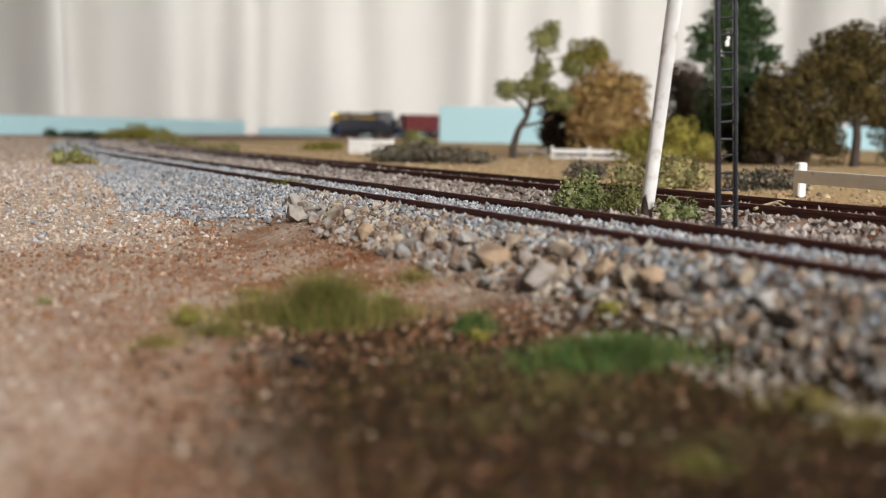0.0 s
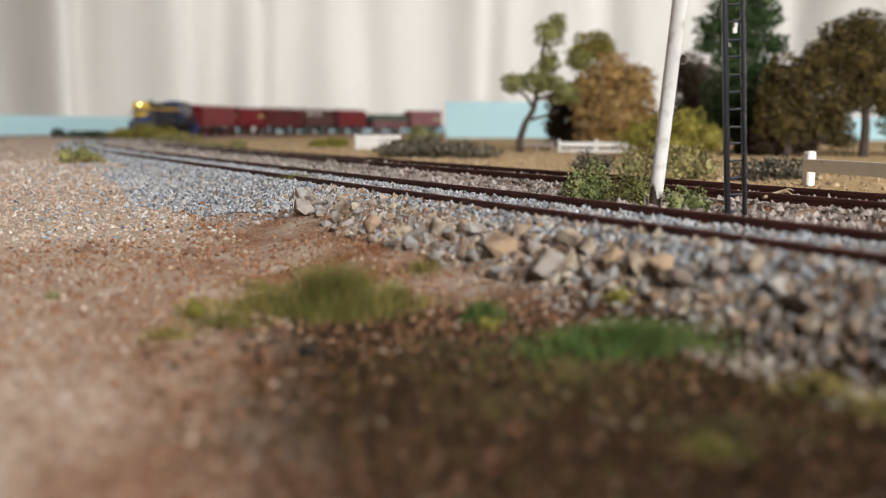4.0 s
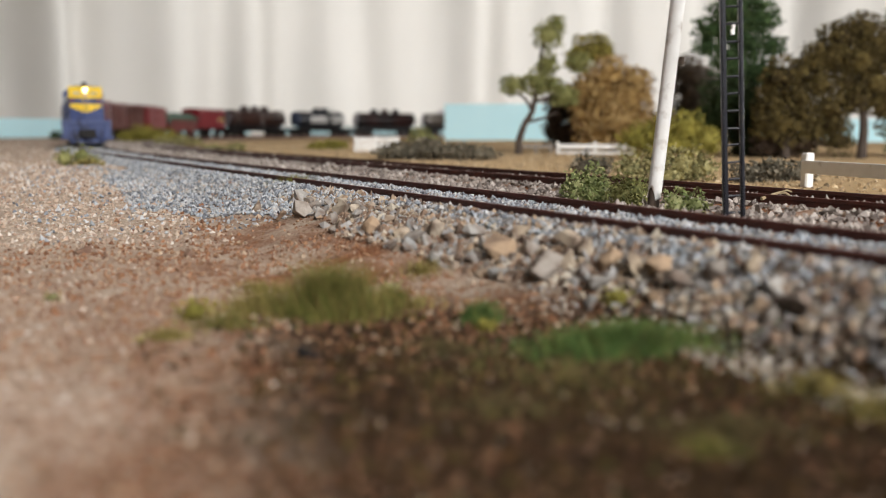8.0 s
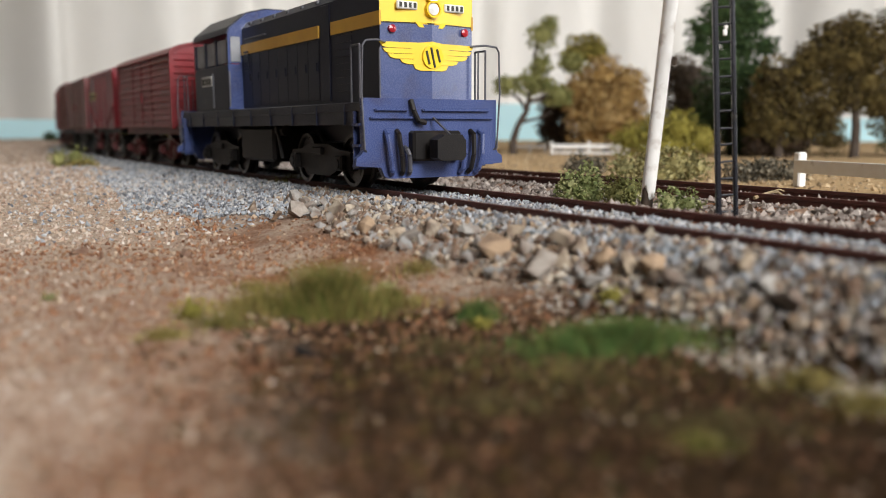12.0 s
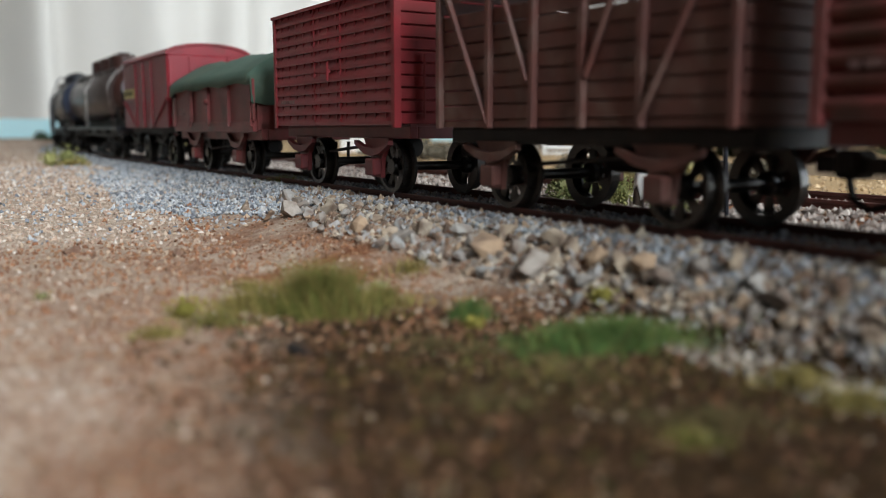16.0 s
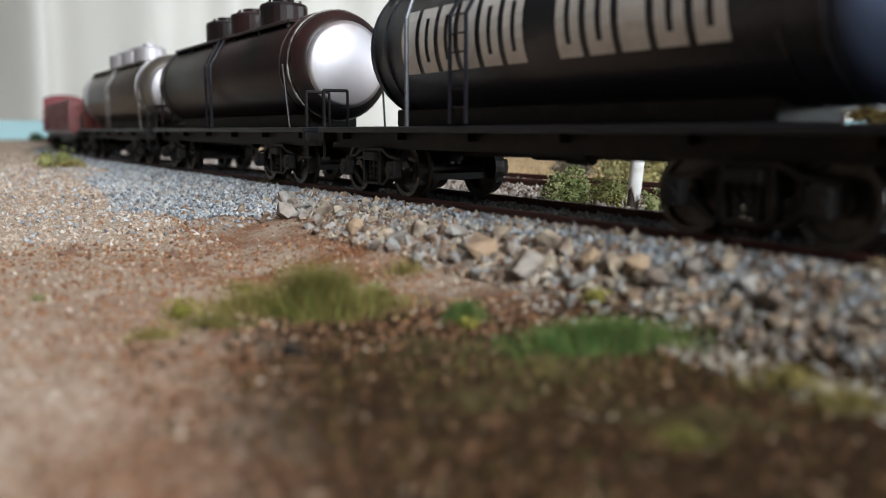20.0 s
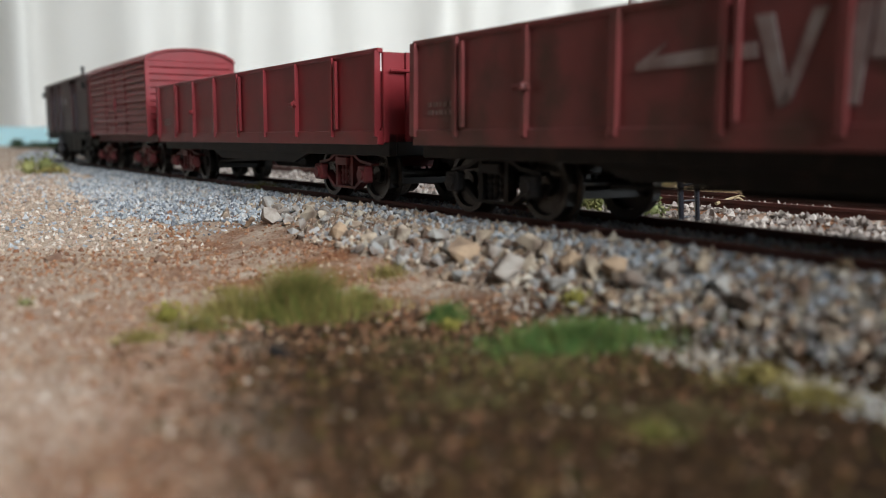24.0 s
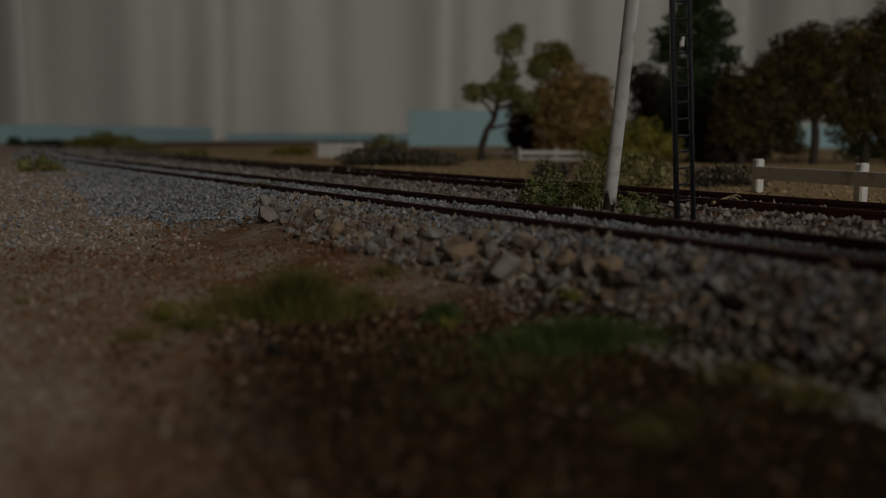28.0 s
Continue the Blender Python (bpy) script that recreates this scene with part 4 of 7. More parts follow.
def explosives_van(front, rear, label, sign_z, plate_paint, disc):
    root, L, mid = vehicle("explosives_van", label, "goods van", front, rear, 19)
    w, h, floor, eave = 14.8, L / 2, 14.2, 38.2
    bm = BM()
    box(bm, -h + 0.4, h - 0.4, -w + 0.4, w - 0.4, floor, eave, 0.3)
    part("body", bm, M_RED2, root)
    for s in (-1, 1):
        for x0, x1 in ((-h + 0.4, -h * 0.37), (-h * 0.36, h * 0.36), (h * 0.37, h - 0.4)):
            bm = BM()
            box(bm, x0, x1, *sorted((s * (w - 0.5), s * w)), floor - 1.0, eave - 0.4, 0.2)
            part("side_panel", bm, M_RED2, root)
        for k in (-h * 0.36, h * 0.36, -0.2):
            bm = BM()
            box(bm, k - 0.45, k + 0.45, *sorted((s * w, s * (w + 0.45))), floor - 1.0, eave - 0.6)
            rivets(bm, [(k + 0.9, s * w, z) for z in np.arange(floor, eave, 3)], 0.22)
            part("side_strap", bm, M_RED2, root)
        for way in (-1, 1):
            bm = BM()
            rod(bm, (way * (h - 1), s * (w + 0.2), floor + 9), (way * h * 0.38, s * (w + 0.2), floor - 0.5), 0.5, seg=6)
            part("diagonal_brace", bm, M_RED2, root)
        bm = BM()
        box(bm, -1.2, 2.6, *sorted((s * (w + 0.4), s * (w + 1.0))), floor + 7.2, floor + 8.0)
        rod(bm, (2.4, s * (w + 0.9), floor + 2.4), (2.4, s * (w + 0.9), floor + 8.4), 0.32, seg=6)
        part("door_latch", bm, M_RED2, root)
        bm = BM()
        box(bm, -h + 1.2, -h + 1.2 + 16.5, *sorted((s * w, s * (w + 0.3))), sign_z - 1.8, sign_z + 1.8)
        sign = part("sign", bm, plate_paint, root, "yellow sign with the word explosives")
        words("lettering", "EXPLOSIVES", 3.0, M_LETTERDARK, sign, at(-h + 9.45, s * (w + 0.34), sign_z - 0.1, 90, 0, 0 if s < 0 else 180), 0.93)
        bm = BM() if disc else None
        if disc:
            bmesh.ops.create_cone(bm, cap_ends=True, segments=12, radius1=1.0, radius2=1.0, depth=0.3, matrix=Matrix.Translation((-h + 11, s * (w + 0.1), floor + 11)) @ Matrix.Rotation(math.pi / 2, 4, "X"))
            part("warning_disc", bm, M_FADED, root, "small worn warning disc")
        small_print(root, -h + 9, s * (w + 0.05), floor + 8.6, 7, 1)
    for s in (-1, 1):
        bm = BM()
        prism(bm, [((w - 0.4) * math.cos(a), eave - 0.2 + 3.8 * math.sin(a)) for a in np.linspace(0, math.pi, 10)], *sorted((s * (h - 1.2), s * (h - 0.35))))
        box(bm, *sorted((s * (h - 0.5), s * h)), -w + 0.6, w - 0.6, floor - 0.6, eave - 0.4, 0.2)
        for y in (-w * 0.45, w * 0.45):
            box(bm, *sorted((s * h, s * (h + 0.7))), y - 0.5, y + 0.5, floor, eave - 0.5)
        part("end_wall", bm, M_RED2, root)
        bm = BM()
        box(bm, *sorted((s * (h + 0.7), s * (h + 1.0))), -8.2, 8.2, 27.0, 30.6)
        sign = part("sign", bm, M_SIGNYELLOW, root, "yellow sign with the word explosives")
        words("lettering", "EXPLOSIVES", 2.9, M_LETTERDARK, sign, at(s * (h + 1.04), 0, 28.7, 90, 0, 90 if s > 0 else -90), 0.93)
        coupler(root, s * h, s)
    bm = BM()
    prism(bm, arc_roof(w, eave, 4.0, 0.5), -h - 0.2, h + 0.2)
    part("roof", bm, M_RED2, root)
    underframe(root, L, w - 2.4, floor - 3.2, floor - 0.6, M_UNDER)
    four_wheels(root, L, mid, 38, w, floor - 2.8, M_UNDER if disc else M_UNDERRED)
    return root


def stock_wagon(front, rear):
    root, L, mid = vehicle("livestock_wagon", "weathered red livestock wagon with open slatted upper sides", "goods wagon", front, rear, 18)
    w, h, floor, eave = 14.6, L / 2, 13.6, 40.2
    bm = BM()
    box(bm, -h, h, -w + 0.3, w - 0.3, floor - 0.6, floor + 0.4)
    box(bm, -h + 0.6, h - 0.6, -0.4, 0.4, floor, floor + 16)
    part("deck", bm, M_STOCKRED, root)
    for s in (-1, 1):
        for i in range(7):
            z = floor + 0.6 + i * 2.45
            bm = BM()
            box(bm, -h + 0.6, h - 0.6, *sorted((s * (w - 0.9), s * (w - 0.1))), z, z + 2.2, 0.12)
            part("side_plank", bm, M_STOCKRED, root)
        for i in range(3):
            z = floor + 19.6 + i * 2.6
            bm = BM()
            box(bm, -h + 0.6, h - 0.6, *sorted((s * (w - 0.7), s * (w - 0.2))), z, z + 0.8)
            part("side_rail", bm, M_STOCKRED, root)
        for k in (-h + 0.8, -h * 0.52, -h * 0.17, h * 0.17, h * 0.52, h - 0.8):
            bm = BM()
            box(bm, k - 0.6, k + 0.6, *sorted((s * (w - 0.2), s * (w + 0.9))), floor - 0.8, eave, 0.12)
            part("side_post", bm, M_STOCKRED, root)
        for way in (-1, 1):
            bm = BM()
            rod(bm, (way * h * 0.52, s * (w + 0.6), floor), (way * (h - 1.2), s * (w + 0.6), eave - 2), 0.55, seg=6)
            rod(bm, (way * h * 0.50, s * (w + 0.6), eave - 1), (way * h * 0.2, s * (w + 0.6), floor + 6), 0.5, seg=6)
            part("diagonal_brace", bm, M_STOCKRED, root)
    for s in (-1, 1):
        for i in range(10):
            z = floor + 0.6 + i * 2.5
            bm = BM()
            box(bm, *sorted((s * (h - 0.8), s * h)), -w + 0.3, w - 0.3, z, z + 2.2, 0.1)
            part("end_board", bm, M_STOCKRED, root)
        coupler(root, s * h, s)
    bm = BM()
    prism(bm, [(w + 0.4, eave - 0.3), (w + 0.4, eave + 0.5), (0, eave + 2.4), (-w - 0.4, eave + 0.5), (-w - 0.4, eave - 0.3), (0, eave + 1.6)], -h - 0.3, h + 0.3)
    part("roof", bm, M_RED, root)
    underframe(root, L, w - 2.2, floor - 3.2, floor - 0.6, M_UNDER)
    four_wheels(root, L, mid, 36, w, floor - 2.8, M_STOCKRED)
    return root


def open_wagon(front, rear, label, bogies, top=28.4, floor=11.2, material=None, tarp=False, arrows=False):
    material = material or M_REDBROWN
    half = (rear - front) / 2 - 20 if bogies else 20
    root, L, mid = vehicle("open_wagon", label, "open goods wagon", front, rear, half)
    w, h = 14.8, L / 2
    bm = BM()
    box(bm, -h + 0.4, h - 0.4, -w + 0.6, w - 0.6, floor + 2.4, floor + 3.2)
    part("deck", bm, material, root)
    if arrows:
        posts = np.array([k * v for k, v in ((-1, h - 0.9), (-1, 59.7), (-1, 42.0), (-1, 24.0), (-1, 7.2), (1, 7.2), (1, 24.0), (1, 42.0), (1, 59.7), (1, h - 0.9))])
    else:
        posts = np.linspace(-h + 0.9, h - 0.9, (8 if bogies else 4) + 1)
    for s in (-1, 1):
        for a, b in zip(posts, posts[1:]):
            bm = BM()
            box(bm, a + 0.1, b - 0.1, *sorted((s * (w - 0.9), s * (w - 0.1))), floor + 2.6, top, 0.1)
            part("side_panel", bm, material, root)
        bm = BM()
        box(bm, -h + 0.3, h - 0.3, *sorted((s * (w - 1.2), s * (w + 0.3))), floor, floor + 2.7, 0.15)
        part("sole_bar", bm, material, root)
        bm = BM()
        box(bm, -h + 0.3, h - 0.3, *sorted((s * (w - 1.1), s * (w + 0.25))), top - 0.2, top + 0.7, 0.15)
        part("top_rail", bm, material, root)
        for i, k in enumerate(posts):
            bm = BM()
            wide = 0.75 if i % 3 else 1.0
            prism(bm, [(s * (w - 0.2), floor + 1.2), (s * (w + 0.9), floor + 1.6), (s * (w + 0.7), top + 0.2), (s * (w - 0.2), top + 0.2)], k - wide * 0.7, k + wide * 0.7)
            if i % 3 == 1:
                box(bm, k + 1.4, k + 2.3, *sorted((s * (w + 0.1), s * (w + 0.8))), floor + 3, top - 0.6, 0.1)
            if i % 4 == 2:
                rod(bm, (k - 1.8, s * (w + 1.1), floor + 8.6), (k + 1.8, s * (w + 1.1), floor + 8.6), 0.4, seg=6)
                bmesh.ops.create_icosphere(bm, subdivisions=1, radius=0.9, matrix=Matrix.Translation((k + 0.6, s * (w + 1.1), floor + 8.6)))
            part("side_post", bm, material, root)
        small_print(root, -h + 5, s * (w + 0.0), floor + 6.5, 8, 2)
    for s in (-1, 1):
        bm = BM()
        box(bm, *sorted((s * (h - 0.8), s * h)), -w + 0.9, w - 0.9, floor + 0.4, top + (0 if not tarp else 1.6), 0.15)
        part("end_wall", bm, material, root)
        for y in (-w * 0.6, -w * 0.2, w * 0.2, w * 0.6):
            bm = BM()
            box(bm, *sorted((s * h, s * (h + 0.7))), y - 0.45, y + 0.45, floor + 0.6, top)
            part("end_post", bm, material, root)
        bm = BM()
        rod(bm, (s * (h + 0.8), -w + 2, top - 3.4), (s * (h + 0.8), w - 2, top - 3.4), 0.3, seg=6)
        part("end_rail", bm, material, root)
        coupler(root, s * h, s)
    if tarp:
        bm = BM()
        gx, gy = 26, 16
        grid = []
        for i in range(-1, gx + 2):
            row = []
            x = -h - 0.9 + (L + 1.8) * min(gx, max(0, i)) / gx + (0.5 if i > gx else -0.5 if i < 0 else 0)
            for j in range(gy + 1):
                t = j / gy * 2 - 1
                y = (w + 1.2) * min(1.0, abs(t) / 0.86) * (1 if t > 0 else -1)
                crown = 7.6 + 0.5 * math.sin(i * 0.55 + 1) * (1 - abs(t)) + 0.16 * math.sin(i * 1.9 + j * 1.3)
                z = top + 0.9 + crown * (1 - min(1.0, abs(t) / 0.86) ** 1.5)
                if abs(t) > 0.87:
                    hang = (abs(t) - 0.86) / 0.14
                    z -= hang * (2.6 + 0.35 * math.sin(i * 0.8) + (1.4 if i < 2 else 0))
                    y += hang * 0.3 * math.sin(i * 1.1) * (1 if t > 0 else -1)
                if i < 0 or i > gx:
                    z = top - (7.0 if i > 0 else 3.0) + 0.4 * math.sin(j * 1.4)
                row.append(bm.verts.new((x, y, z)))
            grid.append(row)
        for i in range(gx + 2):
            for j in range(gy):
                bm.faces.new((grid[i][j], grid[i + 1][j], grid[i + 1][j + 1], grid[i][j + 1]))
        bmesh.ops.recalc_face_normals(bm, faces=bm.faces)
        bmesh.ops.solidify(bm, geom=bm.faces[:], thickness=0.4)
        part("tarpaulin", bm, M_TARP, root, "sagging green tarpaulin over the load", True)
    if arrows:
        for s in (-1, 1):
            y = s * (w + 0.02)
            ys = sorted((y, y + s * 0.16))
            shapes = ([(-32, 21.6), (-14.4, 22.0), (-14.6, 23.7), (-29, 23.2), (-27, 24.8), (-32, 22.4)], [(33, 22.6), (28, 25.8), (29, 24.0), (5, 22.9), (5, 21.4), (30, 22.4)],
                      [(-14.9, 26.4), (-12.7, 26.4), (-10.2, 17.2), (-11.6, 16.6)], [(-11.6, 16.6), (-10.2, 17.2), (-6.4, 26.4), (-8.0, 26.4)],
                      [(-4.6, 16.6), (-2.8, 16.6), (-1.6, 26.4), (-3.4, 26.4)], [(-1.2, 26.4), (-1.8, 21.0), (3.4, 21.0), (4.2, 26.4)])
            for o in shapes:
                bm = BM()
                plate(bm, [(a + 11.5, b - 0.9) for a, b in o], *ys)
                part("painted_emblem", bm, M_FADED, root, "faded white painted arrow emblem stroke")
    underframe(root, L, w - 1.6, floor - 2.2, floor + 2.4, M_UNDER if bogies else material)
    if bogies:
        bm = BM()
        for s in (-1, 1):
            plate(bm, [(-h * 0.55, floor), (h * 0.55, floor), (h * 0.34, floor - 4.4), (-h * 0.34, floor - 4.4)], *sorted((s * (w - 5), s * (w - 4))))
        part("truss_frame", bm, M_UNDER, root)
        for k in (half, -half):
            bogie(root, k, mid, half, 20, "bar", M_UNDER if arrows else M_UNDERRED)
    else:
        four_wheels(root, L, mid, 40, w, floor, material)
    return root


def tank_wagon(front, rear, label, shell, end_front, end_rear, domes=3, straps=True, blocks=False, ladder=None, inset=9.5, off=0.0, ladder_x=-1.0, bands=None):
    half = (rear - front) / 2 - 22
    root, L, mid = vehicle("tank_wagon", label, "tank wagon", front, rear, half)
    h, w, deck = L / 2, 14.0, 13.6
    ladder = ladder or M_WORN
    crown = end_front if end_front is M_SILVER and end_rear is M_SILVER else shell
    r, cz = 13.2, 28.6
    tl = h - inset
    bm = BM()
    lathe(bm, [(-tl, r - 0.2), (-tl + 0.4, r), (tl - 0.4, r), (tl, r - 0.2)], "x", 40)
    bmesh.ops.translate(bm, verts=bm.verts, vec=(off, 0, cz))
    body = part("tank_shell", bm, shell, root, "", True)
    for s, m in ((1, end_front), (-1, end_rear)):
        bm = BM()
        arc = np.linspace(0, math.pi / 2, 13)
        rim = 0 if m is M_SHEENEND else 5
        ring = [(s * (tl + 6.2 * math.sin(a)), (r - 0.15) * math.cos(a) + 0.02) for a in arc]
        lathe(bm, ring[rim:], "x", 40)
        bmesh.ops.translate(bm, verts=bm.verts, vec=(off, 0, cz))
        part("tank_end", bm, m, root, "", True)
        if rim:
            bm = BM()
            lathe(bm, ring[:rim + 1], "x", 40)
            bmesh.ops.translate(bm, verts=bm.verts, vec=(off, 0, cz))
            part("end_rim", bm, shell, root, "", True)
        if m is M_PEEL:
            bm = BM()
            e = tl + 6.2
            lathe(bm, [(e - 1.2, 3.6), (e + 0.5, 3.5), (e + 0.5, 2.7), (e + 0.1, 2.6), (e + 0.1, 0.9), (e + 0.6, 0.8), (e + 0.6, 0.1)], "x", 20)
            bmesh.ops.translate(bm, verts=bm.verts, vec=(off, 0, cz + 0.8))
            part("end_hatch", bm, M_UNDER, root, "round black end hatch")
    for k, worn in bands or [(k, straps and abs(k) > tl - 2) for k in (-tl + 1, -tl + 6, tl - 6, tl - 1)]:
        bm = BM()
        lathe(bm, [(k - 0.35, r - 0.1), (k - 0.35, r + 0.28), (k + 0.35, r + 0.28), (k + 0.35, r - 0.1)], "x", 40)
        bmesh.ops.translate(bm, verts=bm.verts, vec=(off, 0, cz))
        part("tank_band", bm, M_WORN if worn else crown, root)
    spots = {3: (-24, 0, 24), 2: (-9, 9)}[domes]
    for k in spots:
        bm = BM()
        lathe(bm, [(cz + r - 3, 6.6), (cz + r + 4.4, 6.6), (cz + r + 5.2, 6.2), (cz + r + 5.8, 4.0), (cz + r + 6.0, 0.2)], "z", 24)
        bmesh.ops.translate(bm, verts=bm.verts, vec=(k, 0, 0))
        dome = part("dome", bm, crown, root, "", False)
        bm = BM()
        lathe(bm, [(cz + r + 5.6, 3.0), (cz + r + 6.8, 3.0), (cz + r + 7.1, 0.4)], "z", 16)
        rod(bm, (-3.2, 0, cz + r + 6.2), (3.2, 0, cz + r + 6.2), 0.5, seg=6)
        for a in range(6):
            rod(bm, (4.6 * math.cos(a), 4.6 * math.sin(a), cz + r + 5.4), (4.6 * math.cos(a), 4.6 * math.sin(a), cz + r + 6.3), 0.4, seg=6)
        bmesh.ops.translate(bm, verts=bm.verts, vec=(k, 0, 0))
        part("dome_lid", bm, crown, root)
    bm = BM()
    for s in (-1, 1):
        box(bm, -tl + 8, tl - 8, *sorted((s * 6.0, s * 9.6)), cz + r - 2.6, cz + r - 1.8, 0.1)
        for k in np.linspace(-tl + 10, tl - 10, 6):
            box(bm, k - 0.4, k + 0.4, *sorted((s * 6.6, s * 9.4)), cz + r - 5.4, cz + r - 2.4)
    part("roof_walkway", bm, shell, root)
    for s in (-1, 1):
        x0, first = ladder_x, None
        for k in (x0 - 2.4, x0 + 2.4):
            bm = BM()
            rod(bm, (k, s * (r + 0.9), deck + 0.3), (k, s * (r + 0.9), cz + 3), 0.38, seg=6)
            rod(bm, (k, s * (r + 0.9), cz + 3), (k, s * (r - 4.0), cz + r - 2.2), 0.38, seg=6)
            part("ladder_rail", bm, ladder, root, "tank side ladder rail")
        for z in np.arange(deck + 3, cz + 4, 3.0):
            if first is None:
                bm = BM()
                rod(bm, (x0 - 2.4, s * (r + 0.9), 0), (x0 + 2.4, s * (r + 0.9), 0), 0.16, seg=6)
                first = part("rung", bm, ladder, root)
                first.matrix_basis = at(0, 0, z)
            else:
                again(first, root, at(0, 0, z))
    for k in (-tl + 8, -tl / 3, tl / 3, tl - 8):
        bm = BM()
        plate(bm, [(k - 2, deck), (k + 2, deck), (k + 1.6, cz - r + 1.4), (k - 1.6, cz - r + 1.4)], -5.5, 5.5)
        part("saddle", bm, M_UNDER, root)
    # dark block added between the saddles to keep light from showing under the tank
    bm = BM()
    box(bm, -tl + 4, tl - 4, -6.5, 6.5, deck, cz - r + 1.6, 0.3)
    part("tank_cradle", bm, M_UNDER, root)
    if straps:
        for k in (tl - 3.5, -tl + 3.5):
            for s in (-1, 1):
                bm = BM()
                rod(bm, (k, s * (r + 0.3), cz), (k + (2.5 if k > 0 else -2.5), s * (w - 1), deck), 0.28, seg=6)
                part("tie_rod", bm, shell, root)
    # flat deck and frame
    bm = BM()
    box(bm, -h, h, -w, w, deck - 1.2, deck, 0.2)
    part("deck", bm, M_BLACK, root)
    bm = BM()
    for s in (-1, 1):
        box(bm, -h + 0.4, h - 0.4, *sorted((s * (w - 3.4), s * (w - 4.9))), deck - 4.4, deck - 1.2, 0.1)
        for k in np.linspace(-h + 8, h - 8, 6):
            box(bm, k - 1.3, k + 1.3, *sorted((s * (w - 1.6), s * (w - 3.5))), deck - 2.6, deck - 1.2)
        box(bm, *sorted((s * (h - 0.2), s * (h - 1.8))), -w + 0.5, w - 0.5, deck - 3.2, deck - 1.2)
    box(bm, -h + 2, h - 2, -3, 3, deck - 5.2, deck - 1.2)
    part("frame", bm, M_UNDER, root)
    bm = BM()
    rod(bm, (-14, 5, deck - 4.4), (-4, 5, deck - 4.4), 1.7, seg=12)
    rod(bm, (-30, -3, deck - 5.2), (30, -3, deck - 4.6), 0.35, seg=6)
    rod(bm, (6, -4, deck - 4.6), (11, -4, deck - 4.6), 1.5, seg=10)
    part("brake_gear", bm, M_UNDER, root)
    for s in (-1, 1):
        coupler(root, s * h, s)
        for y in (-w + 1.2, w - 1.2):
            bm = BM()
            rod(bm, (s * (h - 0.8), y, deck - 7), (s * (h - 0.8), y, deck + 8), 0.4, seg=6)
            box(bm, *sorted((s * (h - 0.2), s * (h - 2.6))), y - 0.5, y + 0.5, deck - 7.2, deck - 6.6)
            part("step_iron", bm, M_UNDER, root)
        bm = BM()
        rod(bm, (s * (h - 0.8), -w + 1.2, deck + 8), (s * (h - 0.8), -w + 7, deck + 8), 0.35, seg=6)
        rod(bm, (s * (h - 0.8), -w + 7, deck + 8), (s * (h - 0.8), -w + 7, deck), 0.35, seg=6)
        part("end_rail", bm, M_UNDER, root)
    if blocks:
        # painted name as plain pale blocks, bent round the shell
        for s in (-1, 1):
            for k in range(12):
                if k == 6:  # gap between the two words
                    continue
                x0 = (-31 + k * 6.25) if s < 0 else (31 - k * 6.25 - 5.1)
                bm = BM()
                rows = 6
                for j in range(rows):
                    a0, a1 = math.radians(-25 + 49 * j / rows), math.radians(-25 + 49 * (j + 1) / rows)

                    for p0, p1 in ((0.0, 1.9), (3.0, 4.9)) if 0 < j < rows - 1 and k % 3 else ((0.0, 4.9),):
                        rr = r + 0.14
                        vs = [bm.verts.new((x0 + p, s * rr * math.cos(a), cz + rr * math.sin(a))) for p, a in ((p0, a0), (p1, a0), (p1, a1), (p0, a1))]
                        bm.faces.new(vs)
                bmesh.ops.recalc_face_normals(bm, faces=bm.faces)
                part("painted_block", bm, M_LETTER, root, "pale painted block of lettering")
        bm = BM()
        for s in (-1, 1):
            rod(bm, (-12, s * 5, cz + r + 2.4), (12, s * 5, cz + r + 2.4), 0.35, seg=6)
            for k in (-12, 0, 12):
                rod(bm, (k, s * 5, cz + r - 1.4), (k, s * 5, cz + r + 2.4), 0.3, seg=6)
        pts = [(-18 + 5 * math.cos(a), 0, cz + r - 1 + 5.5 * math.sin(a)) for a in np.linspace(0, math.pi, 9)]
        for a, b in zip(pts, pts[1:]):
            rod(bm, a, b, 0.4, seg=6)
        part("safety_rail", bm, M_BLACK, root)
        for s in (-1, 1):
            bm = BM()
            pts = [(-27, s * (r + 1.4), deck), (-27, s * (r + 1.4), cz + 4), (-27, s * (r - 1.5), cz + r - 1.5), (-27, s * (r - 3.5), cz + r + 3.6), (-25.5, s * (r - 5), cz + r + 5), (-21, s * (r - 6), cz + r + 5.6), (-17, s * (r - 7), cz + r + 4.8), (-15, s * (r - 7.4), cz + r + 1)]
            limb_pts = list(zip(pts, pts[1:]))
            for a, b in limb_pts:
                rod(bm, a, b, 0.42, seg=8)
            part("hoop_pipe", bm, M_STEEL, root, "pale bent hoop pipe")
    for k in (half, -half):
        bogie(root, k, mid, half, 20, "bar", M_UNDER)
    return root


